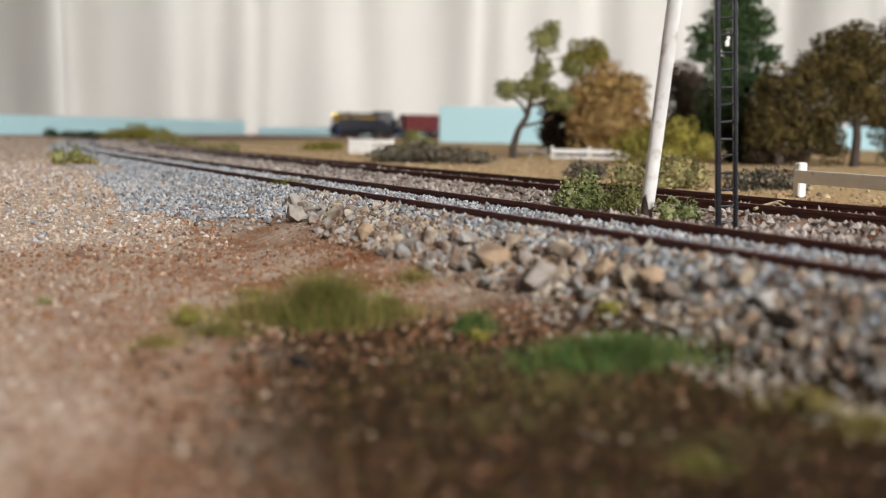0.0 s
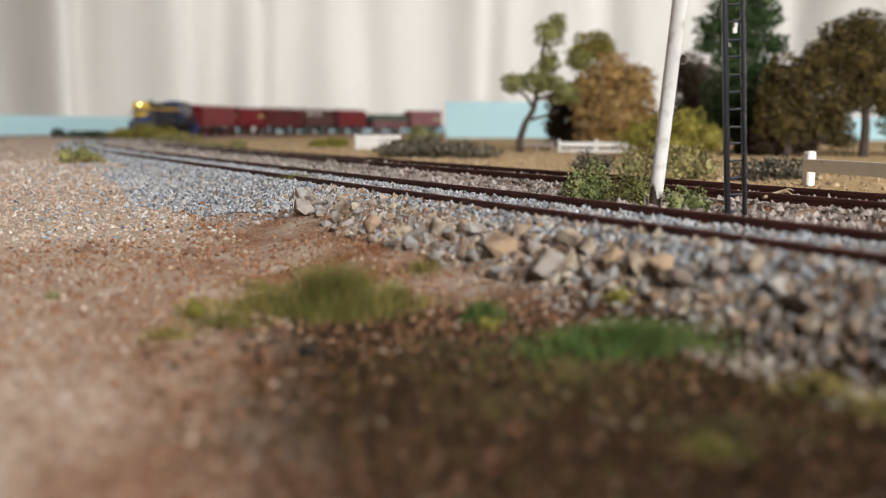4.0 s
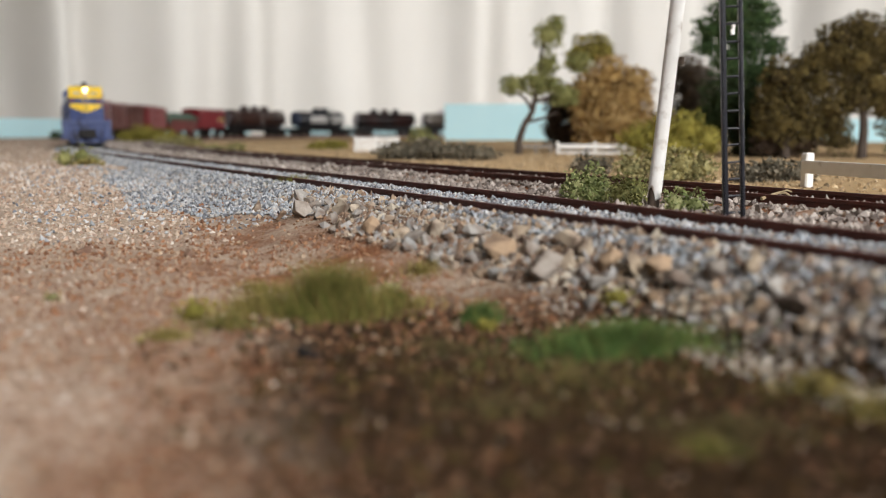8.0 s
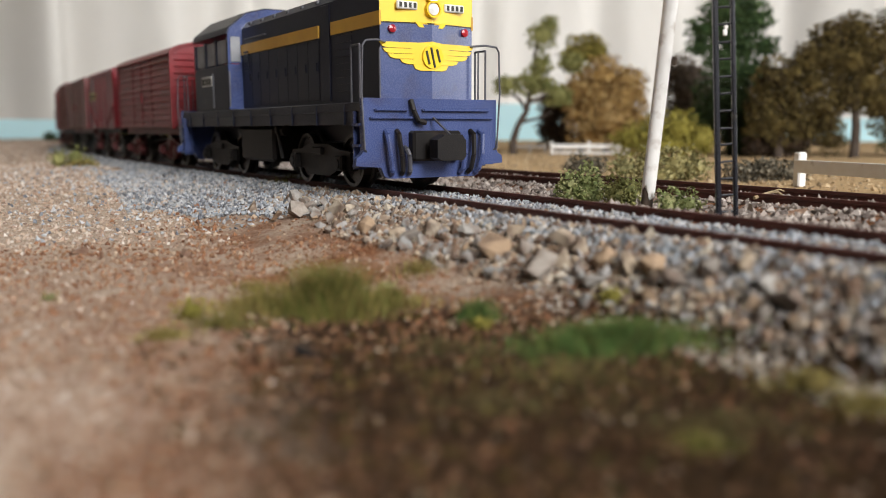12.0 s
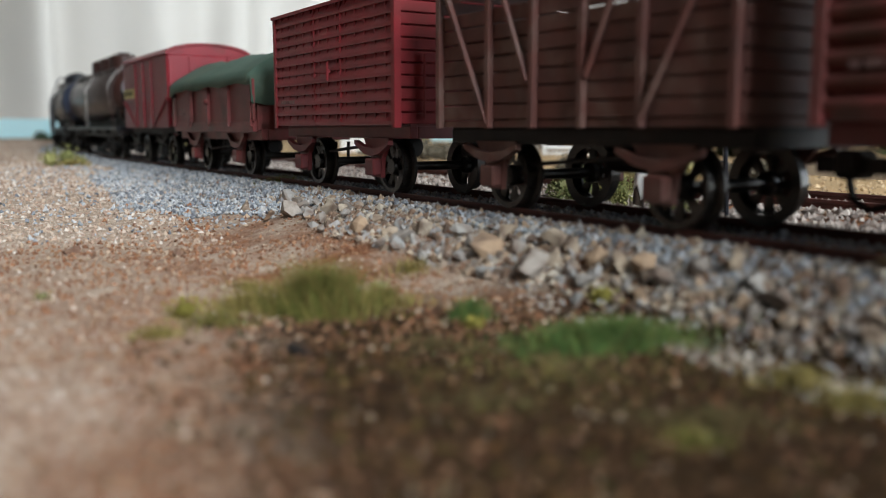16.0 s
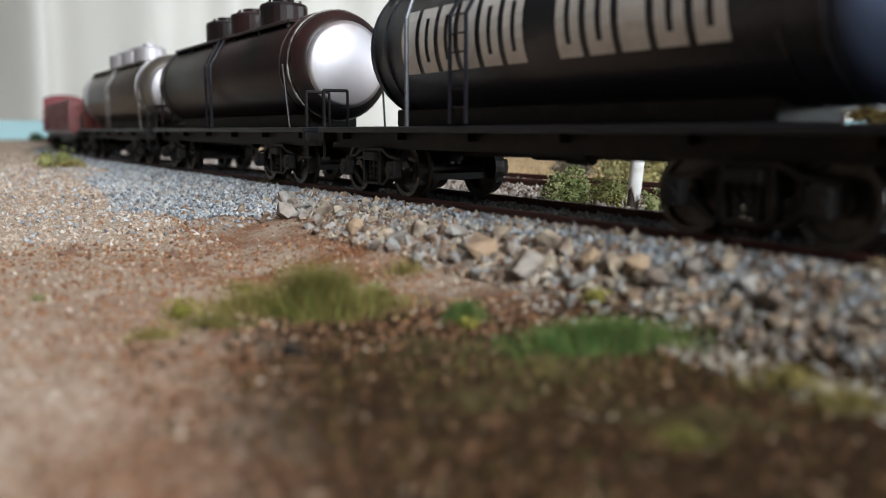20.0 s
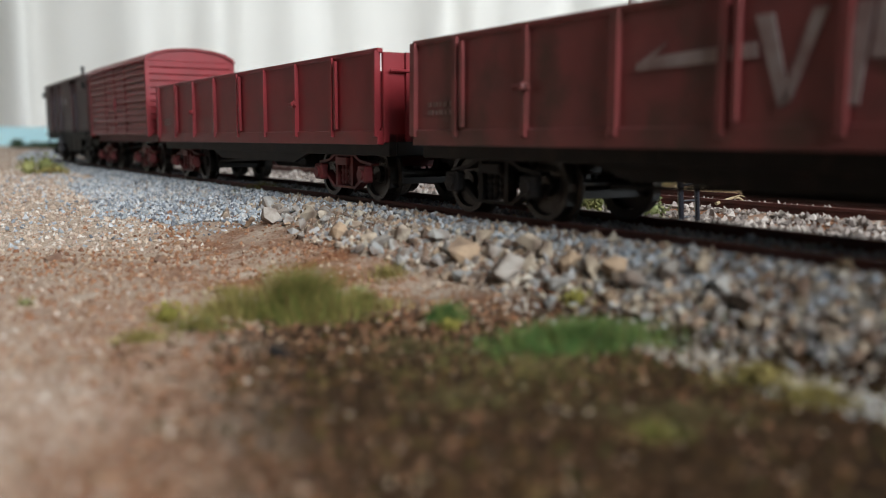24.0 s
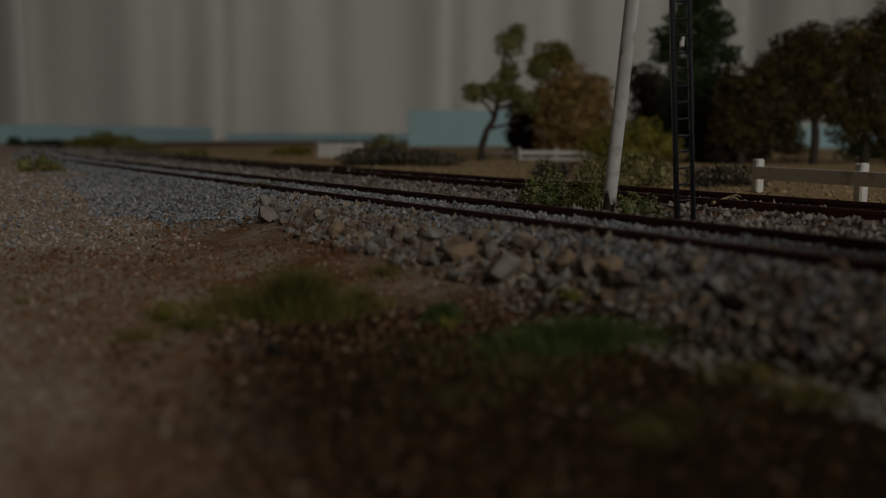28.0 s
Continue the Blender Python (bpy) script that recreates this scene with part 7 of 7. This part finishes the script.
def build_plants():
    # the near earth
    tuft(-0.0130, 0.099, 7.2, 4.8, 1000, 7.2, L_GRASS, "soft olive-green grass tuft on brown earth", 1)
    tuft(-0.022, 0.101, 6.0, 4.0, 320, 3.0, L_DRY, "thin dry grass beside the green tuft", 2)
    tuft(-0.006, 0.105, 3.5, 2.5, 170, 3.0, L_GRASS, "low green grass wisps", 3)
    tuft(0.0045, 0.0955, 2.8, 2.2, 220, 3.0, L_LUSH, "small bright green grass patch", 4)
    tuft(0.0178, 0.0835, 11.5, 5.0, 1300, 3.6, L_LUSH, "broad bright green grass mat at the embankment foot", 5, turn=0.1)
    tuft(0.0310, 0.0700, 5.0, 2.2, 160, 2.0, L_DRY, "straw-yellow grass at the embankment foot", 7)
    tuft(0.0210, 0.0600, 10.0, 4.0, 220, 1.6, L_SCRUB, "short brown scrub in the shade", 8)
    tuft(0.0180, 0.0560, 3.5, 2.0, 110, 1.6, L_GRASS, "small dark olive grass patch", 9)
    tuft(0.0050, 0.0650, 9.0, 5.0, 160, 1.3, L_SCRUB, "short brown scrub on bare earth", 10)
    tuft(-0.0290, 0.0880, 4.0, 2.2, 150, 1.6, L_DRY, "yellowish low grass on earth", 12)
    tuft(0.0000, 0.0830, 8.0, 4.5, 140, 1.3, L_SCRUB, "short brown scrub below the tuft", 13)
    tuft(-0.0385, 0.226, 8.0, 2.2, 160, 3.0, L_GRASS, "thin green weeds between the rails", 14)
    # thin mixed flock over the darker earth
    for k, (mat, label, cnt, tall) in enumerate(((L_SCRUB, "thin brown flock over the earth", 420, 1.3), (L_DRY, "thin straw-yellow flock over the earth", 120, 1.2), (L_GRASS, "thin olive flock over the earth", 110, 1.1))):
        ob = tuft(0.012, 0.074, 30, 22, cnt, tall, mat, label, 20 + k, 0.9, "flock")
        ob["kind"] = "stuff"
    for x, y, wd, dp, cnt, mat, seed in ((-0.024, 0.1125, 6, 3, 120, L_DRY, 30), (-0.003, 0.1190, 5, 3, 110, L_DRY, 31), (-0.006, 0.1040, 9, 4, 160, L_DRY, 32), (-0.024, 0.0930, 7, 3, 120, L_GRASS, 33), (0.034, 0.0640, 5, 3, 160, L_DRY, 34)):
        tuft(x, y, wd, dp, cnt, 2.2, mat, "thin yellowish grass wisps on the earth", seed, 0.8)
    for x, y, r, mat, seed in ((-0.0285, 0.0965, 2.3, L_YELLOW, 40), (0.0205, 0.0985, 2.1, L_YELLOW, 41), (0.0048, 0.0915, 1.4, L_YELLOW, 42), (0.0315, 0.0690, 2.2, L_DRY, 43), (-0.0070, 0.1130, 1.5, L_MUSTARD, 44), (-0.050, 0.108, 1.2, L_MUSTARD, 45)):
        bush(x, y, [(0, 0, r * 0.35, r, r, r * 0.7)], mat, "small crumb of yellowish foam scatter", seed, 10, 0.3, "foam_clump")
    # weeds at the left of the curve
    bush(-0.160, 0.372, [(-3, 0, 3.2, 5, 5, 5.4), (4, 1, 3.6, 5, 5, 6.0), (9, 0, 1.8, 4, 4, 3.4)], L_OLIVE, "low olive weeds beside the curve", 50, 1.5, 0.7)
    bush(-0.152, 0.366, [(2, 0, 1.4, 6, 4, 2.8)], L_DRY, "low straw-coloured weeds beside the curve", 51, 3, 0.7)
    # green bushes between the tracks, round the white post
    bush(0.0312, 0.1830, [(-2.5, 0, 3, 3.6, 3, 4.2), (1.5, 1, 3.4, 3.4, 3, 4.8), (0, -1.5, 2, 3, 2.6, 2.6)], L_GREEN, "fresh green foam bush between the tracks", 60, 9, 0.62)
    bush(0.0376, 0.1735, [(-1.5, 0, 3, 2.8, 2.6, 4.0), (1.8, 1, 3, 2.6, 2.4, 3.8)], L_OLIVE, "dull green foam bush by the white post", 61, 10, 0.55)
    bush(0.0447, 0.1590, [(-1.5, 0, 2, 2.6, 2.2, 3.0), (1.8, 0, 1.8, 2.8, 2.2, 2.6)], L_GREEN, "low green foam bush by the white post", 62, 10, 0.55)
    # beyond the siding
    bush(0.068, 0.262, [(-11, 0, 4, 6, 4, 4), (-3, 1, 5, 6, 5, 5.4), (5, 0, 5, 7, 5, 6), (11, 0, 4, 5, 4, 4.4), (0, -2, 2, 10, 3, 3)], L_MUSTARD, "speckled mustard-green bush beyond the siding", 63, 4, 0.75)
    bush(0.052, 0.300, [(-3, 0, 3, 5, 4, 4), (3, 0, 3, 5, 4, 3.5)], L_GREY, "low grey bush beyond the siding", 64, 5, 0.8)
    bush(0.100, 0.262, [(-7, 0, 2.5, 6, 4, 4), (1, 1, 3, 7, 5, 4.6), (8, 0, 2.4, 6, 4, 3.6)], L_GREY, "grey-brown low bush beside the road", 65, 5, 0.8)
    bush(0.1194, 0.450, [(-18, 0, 10, 11, 8, 9), (-6, 0, 13, 12, 9, 10), (7, 0, 15, 12, 9, 10), (19, 0, 10, 9, 7, 8), (0, -2, 7, 18, 6, 7)], L_YELLOW, "yellow-olive rounded bush before the trees", 66, 2.2, 1.1)
    bush(-0.006, 0.440, [(-18, 0, 4, 12, 8, 5), (-4, 3, 5, 13, 8, 6), (12, 0, 4, 13, 8, 5), (26, 2, 3, 10, 6, 4)], L_GREY, "long low dark grey-green bush", 67, 2.6, 1.1)
    bush(-0.012, 0.452, [(-10, 0, 4, 9, 6, 5), (4, 0, 5, 9, 6, 5.4)], L_DKBROWN, "dark brown twiggy bush", 68, 2.6, 1.1)
    bush(-0.020, 0.760, [(0, 0, 8, 11, 8, 9), (9, 0, 5, 9, 7, 6)], L_OLIVE, "olive bush by the far line", 69, 1.6, 1.4)
    bush(-0.085, 0.670, [(0, 0, 3, 12, 8, 5), (-12, 0, 2, 8, 6, 4)], L_YELLOW, "yellow-green low bush by the white fence", 70, 2, 1.3)
    bush(-0.340, 0.985, [(-24, 0, 5, 18, 12, 9), (0, 0, 8, 20, 12, 12), (24, 0, 6, 18, 12, 9)], L_YELLOW, "broad yellow-olive bush inside the curve", 71, 1.1, 1.8)
    bush(-0.245, 0.800, [(-12, 0, 3, 9, 7, 5), (4, 0, 4, 10, 7, 5), (16, 0, 3, 8, 6, 4)], L_MUSTARD, "straw-coloured weeds inside the curve", 72, 1.8, 1.4)
    bush(-0.150, 0.600, [(-10, 0, 2, 8, 6, 4), (6, 0, 3, 8, 6, 4)], L_MUSTARD, "straw-coloured weeds inside the curve", 73, 2, 1.3)
    bush(-0.480, 1.18, [(-20, 0, 3, 16, 10, 6), (6, 0, 4, 18, 10, 7)], L_DKGREEN, "dark low scrub at the landscape edge", 74, 1, 1.8)
    bush(-0.57, 1.28, [(0, 0, 4, 12, 10, 8)], L_DKGREEN, "dark low scrub at the landscape edge", 75, 1, 1.8)
    rng = np.random.default_rng(90)
    # small gum tree with separate leaf clumps
    tree(0.047, 0.537, ([(0, 0, -1), (0, 0, 8), (3, 0, 18), (8, 0, 26), (10, 0, 36)], 2.4, 1.5),
         [([(10, 0, 36), (13, 0, 48), (13, 0, 62), (16, 0, 72)], 1.4, 0.6), ([(8, 0, 27), (4, 1, 34), (-2, 0, 38)], 1.2, 0.5), ([(9, 0, 32), (20, 0, 36), (26, 0, 44)], 1.2, 0.5), ([(5, 0, 20), (14, 0, 22), (24, 0, 26)], 1.1, 0.5)],
         [([(17, 0, 72, 10, 8, 9), (22, 0, 79, 6, 5, 6)], 3, 0.9, L_OLIVE), ([(-4, 0, 42, 8, 7, 7), (10, 0, 44, 9, 7, 8), (17, 0, 54, 7, 6, 9), (20, 0, 42, 7, 6, 6)], 3, 1.1, L_OLIVE), ([(36, 0, 56, 8, 7, 6)], 3, 1.1, L_OLIVE), ([(28, 0, 36, 9, 7, 7)], 3, 1.1, L_OLIVE)],
         "small crooked gum tree with separate olive leaf clumps", 100, "gum_tree")
    tree(0.110, 0.560, ([(0, 0, -1), (0, 0, 20), (1, 0, 40)], 3.0, 1.6), [([(0, 0, 20), (10, 0, 34)], 1.4, 0.6), ([(0, 0, 20), (-10, 0, 36)], 1.4, 0.6)],
         [([(-10, 0, 30, 17, 15, 17), (8, -2, 34, 17, 15, 17), (-3, 0, 48, 15, 13, 14), (13, 2, 45, 12, 11, 12), (-17, 2, 39, 13, 12, 15), (-9, 0, 16, 18, 12, 13), (11, 0, 18, 15, 12, 13), (1, -3, 25, 22, 15, 18)], 1.9, 1.25, L_BROWN)],
         "rounded russet-brown foam tree", 110)
    tree(0.100, 0.600, ([(0, 0, -1), (0, 0, 30), (-2, 0, 56)], 2.6, 1.2), [([(0, 0, 30), (-8, 0, 46)], 1.2, 0.5)],
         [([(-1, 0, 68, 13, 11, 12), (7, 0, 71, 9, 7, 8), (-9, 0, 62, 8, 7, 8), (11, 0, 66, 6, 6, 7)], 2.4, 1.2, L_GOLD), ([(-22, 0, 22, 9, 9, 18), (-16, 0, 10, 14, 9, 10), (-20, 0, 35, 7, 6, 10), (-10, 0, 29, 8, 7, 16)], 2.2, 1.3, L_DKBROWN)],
         "olive-topped dark tree behind the russet one", 120)
    tree(0.173, 0.600, ([(0, 0, -1), (0, 0, 30), (1, 0, 50)], 3, 1.4), [([(0, 0, 26), (12, 0, 44)], 1.3, 0.5)],
         [([(0, 0, 43, 18, 16, 20), (-5, 0, 22, 14, 12, 14), (-6, 0, 54, 13, 11, 12), (7, 0, 28, 16, 14, 18)], 2.4, 1.1, L_DULLBROWN)], "dull grey-brown tree behind the white post", 130)
    tree(0.177, 0.520, ([(0, 0, -1), (0, 0, 50), (1, 0, 95), (1, 0, 125)], 3, 0.8), [([(0, 0, 40), (14, 0, 52)], 1.2, 0.4), ([(0, 0, 62), (-14, 0, 74)], 1.1, 0.4), ([(0, 0, 80), (13, 0, 90)], 1.0, 0.4)],
         [([(-5, 0, 85, 15, 12, 12), (10, 0, 80, 12, 11, 10), (-18, 0, 74, 11, 9, 8), (-1, 0, 67, 16, 11, 10), (17, 0, 64, 9, 7, 7), (-21, 0, 64, 8, 6, 6), (-4, 0, 53, 15, 11, 10), (11, 0, 49, 14, 9, 9), (1, 0, 98, 13, 12, 12), (-7, 0, 111, 11, 11, 12), (1, 0, 122, 8, 7, 10)], 2.2, 1.3, L_PINE),
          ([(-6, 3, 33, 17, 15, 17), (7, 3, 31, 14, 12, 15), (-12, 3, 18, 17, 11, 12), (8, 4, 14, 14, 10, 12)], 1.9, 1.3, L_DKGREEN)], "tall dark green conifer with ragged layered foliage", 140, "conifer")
    tree(0.186, 0.470, ([(0, 0, -1), (0, 0, 20), (-2, 0, 36)], 2.8, 1.4), [([(0, 0, 20), (-8, 0, 34)], 1.2, 0.5), ([(0, 0, 20), (8, 0, 34)], 1.2, 0.5)],
         [([(-4, 0, 43, 11, 10, 11), (-7, 2, 30, 11, 9, 12), (5, 0, 31, 11, 10, 13), (1, 0, 18, 14, 10, 11), (-10, 0, 18, 9, 8, 9), (8, 0, 46, 7, 6, 8), (10, 2, 20, 9, 8, 10)], 2.4, 1.15, L_DARKGOLD), ([(-6, 4, 8, 12, 7, 7), (9, 4, 8, 12, 7, 7)], 2.0, 1.2, L_DKBROWN)], "golden-brown foam tree beside the road", 150)
    tree(0.2276, 0.470, ([(0, 0, -1), (0.5, 0, 16), (-1, 0, 30), (-2, 0, 46)], 2.8, 1.5), [([(0, 0, 24), (-14, 0, 40)], 1.2, 0.5), ([(0, 0, 26), (8, 0, 42)], 1.2, 0.5)],
         [([(-14, 0, 64, 14, 10, 11), (-3, 0, 68, 12, 9, 10), (-20, 0, 54, 12, 10, 12), (-5, 0, 52, 15, 11, 12), (7, 0, 58, 12, 10, 12), (-25, 0, 40, 10, 9, 10), (-10, 0, 40, 11, 8, 9), (5, 0, 40, 12, 9, 10), (-29, 0, 51, 9, 8, 10), (-19, 0, 27, 11, 8, 10), (-6, 0, 31, 10, 8, 8), (9, 0, 30, 10, 8, 9), (-24, 4, 14, 9, 7, 9), (-15, 4, 19, 11, 7, 11), (-10, 5, 9, 9, 6, 8)], 2.8, 1.0, L_DARKGOLD)], "spreading golden-brown tree with a bare trunk", 160)
    tree(0.262, 0.480, ([(0, 0, -1), (0, 0, 20), (1, 0, 40)], 2.8, 1.4), [([(0, 0, 18), (-10, 0, 34)], 1.2, 0.5)],
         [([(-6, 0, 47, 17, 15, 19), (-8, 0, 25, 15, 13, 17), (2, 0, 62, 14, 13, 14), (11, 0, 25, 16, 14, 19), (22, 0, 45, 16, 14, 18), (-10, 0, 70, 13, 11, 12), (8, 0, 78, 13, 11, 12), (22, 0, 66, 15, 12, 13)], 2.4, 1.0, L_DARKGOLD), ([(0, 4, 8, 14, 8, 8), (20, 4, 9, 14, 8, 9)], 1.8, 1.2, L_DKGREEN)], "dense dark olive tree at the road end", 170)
    bush(0.190, 0.500, [(-14, 0, 4, 12, 8, 7), (4, 0, 5, 12, 8, 8)], L_DKGREEN, "dark undergrowth below the trees", 180, 1.2, 1.2)
    bush(0.222, 0.560, [(-14, 0, 2, 12, 8, 6), (8, 0, 2, 12, 8, 6)], L_DKGREEN, "dark undergrowth below the trees", 181, 1.2, 1.2)


# ---- posts, fences, signal ladder ----
def build_posts():
    x, y = 0.0396, 0.1625
    root = thing("white_post", "leaning white-painted round post with chipped foot", "post", m=pose(x, y, ground_z(x, y) - 0.001, 0, 5.0, 0))
    bm = BM()
    lathe(bm, [(5.0, 1.24), (5.2, 1.28), (8.5, 1.30), (30, 1.34), (64, 1.36), (64.4, 1.2)], "z", 20)
    for v in bm.verts:
        if v.co.z < 5.3:
            a = math.atan2(v.co.y, v.co.x)
            v.co.z += 1.3 * math.sin(a * 2 + 0.6) + 0.6 * math.sin(a * 5)
    part("shaft", bm, M_WHITE, root, "", True)
    bm = BM()
    lathe(bm, [(-2, 1.1), (4, 1.12), (9, 1.12)], "z", 16)
    part("foot", bm, M_POLEFOOT, root, "bare dark wooden foot")
    bm = BM()
    rod(bm, (1.3, -0.4, 29.6), (2.1, -0.6, 29.6), 0.35, seg=8)
    rod(bm, (1.9, -0.55, 29.0), (1.9, -0.55, 30.4), 0.5, seg=8)
    part("peg", bm, M_POLEFOOT, root, "small dark peg")
    # signal mast: two slender uprights with rungs between them
    x, y = 0.0512, 0.1500
    root = thing("signal_mast", "slender black ladder mast of two uprights with rungs", "signal mast", m=pose(x, y, ground_z(x, y) - 0.001, 0, -3.4, -4))
    for k, d in ((-1.5, 0.46), (1.45, 0.36)):
        bm = BM()
        box(bm, k - d, k + d, -0.45, 0.45, 0, 64, 0.07)
        box(bm, k - d * 0.35, k + d * 0.35, -0.62, -0.45, 0.5, 63.5)
        part("upright", bm, M_BLACK, root)
    bm = BM()
    rod(bm, (-1.3, 0, 0), (1.3, 0, 0), 0.21, seg=8)
    rung = part("rung", bm, M_BLACK, root)
    rung.matrix_basis = at(0, 0, 2.6)
    for i in range(1, 21):
        again(rung, root, at(0, 0, 2.6 + 2.93 * i + random.uniform(-0.15, 0.15), 0, random.uniform(-2.5, 2.5), 0))
    bm = BM()
    box(bm, -1.9, 1.8, -0.8, 0.8, 0, 0.8, 0.1)
    part("foot_plate", bm, M_BLACK, root)
    bm = BM()
    box(bm, -0.30, 0.42, -0.5, 0.0, 33.0, 34.0, 0.1)
    box(bm, -0.02, 0.52, -0.5, 0.0, 34.0, 34.7, 0.1)
    part("tag", bm, M_WHITE, root, "tiny chipped white tag")
    bm = BM()
    box(bm, 1.1, 1.75, -0.75, -0.3, 18.6, 19.5, 0.1)
    part("bolt_head", bm, M_WHEEL, root, "small worn metal bolt")


def rail_fence(x, y, heading, length, tall, thick, posts, boards, label, material=None, name="fence"):
    root = thing(name, label, "fence", m=pose(x, y, ground_z(x, y) - 0.0006, 0, 0, heading))
    material = material or M_WHITE
    for k in np.linspace(0, length, posts):
        bm = BM()
        box(bm, k - thick * 0.5, k + thick * 0.5, -thick * 0.5, thick * 0.5, 0, tall + 0.4, thick * 0.16)
        part("post", bm, material, root)
    for z, d in boards:
        bm = BM()
        box(bm, 0, length, -thick * 0.5 - 0.9, -thick * 0.5 + 0.1, z, z + d, 0.12)
        part("board", bm, material, root)
    return root


def build_fences():
    head = math.degrees(math.atan2(-0.855383, 0.517996))
    rail_fence(0.0985, 0.2330, head - 14, 110, 9.4, 2.6, 4, [(4.3, 3.5)], "white post-and-rail fence beside the sandy road")
    rail_fence(0.071, 0.536, -14, 46, 8.2, 1.8, 3, [(4.4, 2.6), (1.0, 1.6)], "low white rail fence before the russet tree")
    rail_fence(0.050, 0.560, -10, 20, 7.0, 1.8, 3, [(4.2, 2.2)], "grey weathered wooden fence by the gum tree", M_GREYBOARD)
    rail_fence(-0.061, 0.600, -6, 30, 11.0, 1.8, 3, [(7.4, 3.4), (3.8, 3.2), (0.4, 3.0)], "white boarded crossing fence inside the loop")
    # dry twig on the stones
    root = thing("twig", "pale dry twig lying on brown stones", "twig", m=pose(0.0660, 0.1690, ground_z(0.066, 0.169) + 0.0009, 0, 0, 20))
    bm = BM()
    limb(bm, [(-4, 0, 0), (-1.5, 0.6, 0.5), (0.5, 0.2, 1.1), (2.6, 0.8, 0.9), (4.2, 1.6, 0.3)], 0.35, 0.2)
    part("stem", bm, M_TWIG, root)
    bm = BM()
    limb(bm, [(0.5, 0.2, 1.1), (1.6, -0.6, 1.6), (2.6, -0.8, 1.2)], 0.22, 0.12)
    part("side_shoot", bm, M_TWIG, root)


build_ballast()
build_rubble()
build_sand()
build_grit()
build_far_grit()
build_fines()
build_crumbs()
build_rocks()
build_plants()
build_posts()
build_fences()


# ---- what moves: the train runs once through the scene at a steady pace ----
SPEED = 0.1265
DATUM = 12.0   # seconds at which the train's datum passes the fixed point


def vehicle_pose(behind, half, t):
    s = SPEED * (t - DATUM) - behind * 0.001
    a, b = line_at(s + half * 0.001), line_at(s - half * 0.001)
    return pose((a[0] + b[0]) / 2, (a[1] + b[1]) / 2, 0, 0, 0, math.degrees(math.atan2(a[1] - b[1], a[0] - b[0])))


def motions():
    for root, behind, half in TRAIN:
        walk(root, [(t, vehicle_pose(behind, half, t)) for t in np.arange(0, 28.01, 0.2)])
    for ob, x, behind, half in TURNERS:
        rows = []
        for t in np.arange(0, 28.01, 0.4):
            body = vehicle_pose(behind, half, t).to_euler().z
            p = line_at(SPEED * (t - DATUM) + (x - behind) * 0.001)[2] - math.pi / 2
            d = (p - body + math.pi) % (2 * math.pi) - math.pi
            rows.append((t, at(x, 0, 0, 0, 0, math.degrees(d))))
        walk(ob, rows)
    for ob, x, behind, radius in SPINNERS:
        near = [t for t in np.arange(0, 28.001, 1 / 30) if -0.30 < SPEED * (t - DATUM) - behind * 0.001 < 0.15]
        turn = math.degrees(SPEED / (radius * 0.001))
        rows = [(t, at(x, 0, radius, 0, turn * (t - near[0]), 0)) for t in near]
        if near[0] > 0:
            rows.insert(0, (0.0, at(x, 0, radius)))
        if near[-1] < 27.99:
            rows.append((28.0, rows[-1][1]))
        walk(ob, rows)


motions()
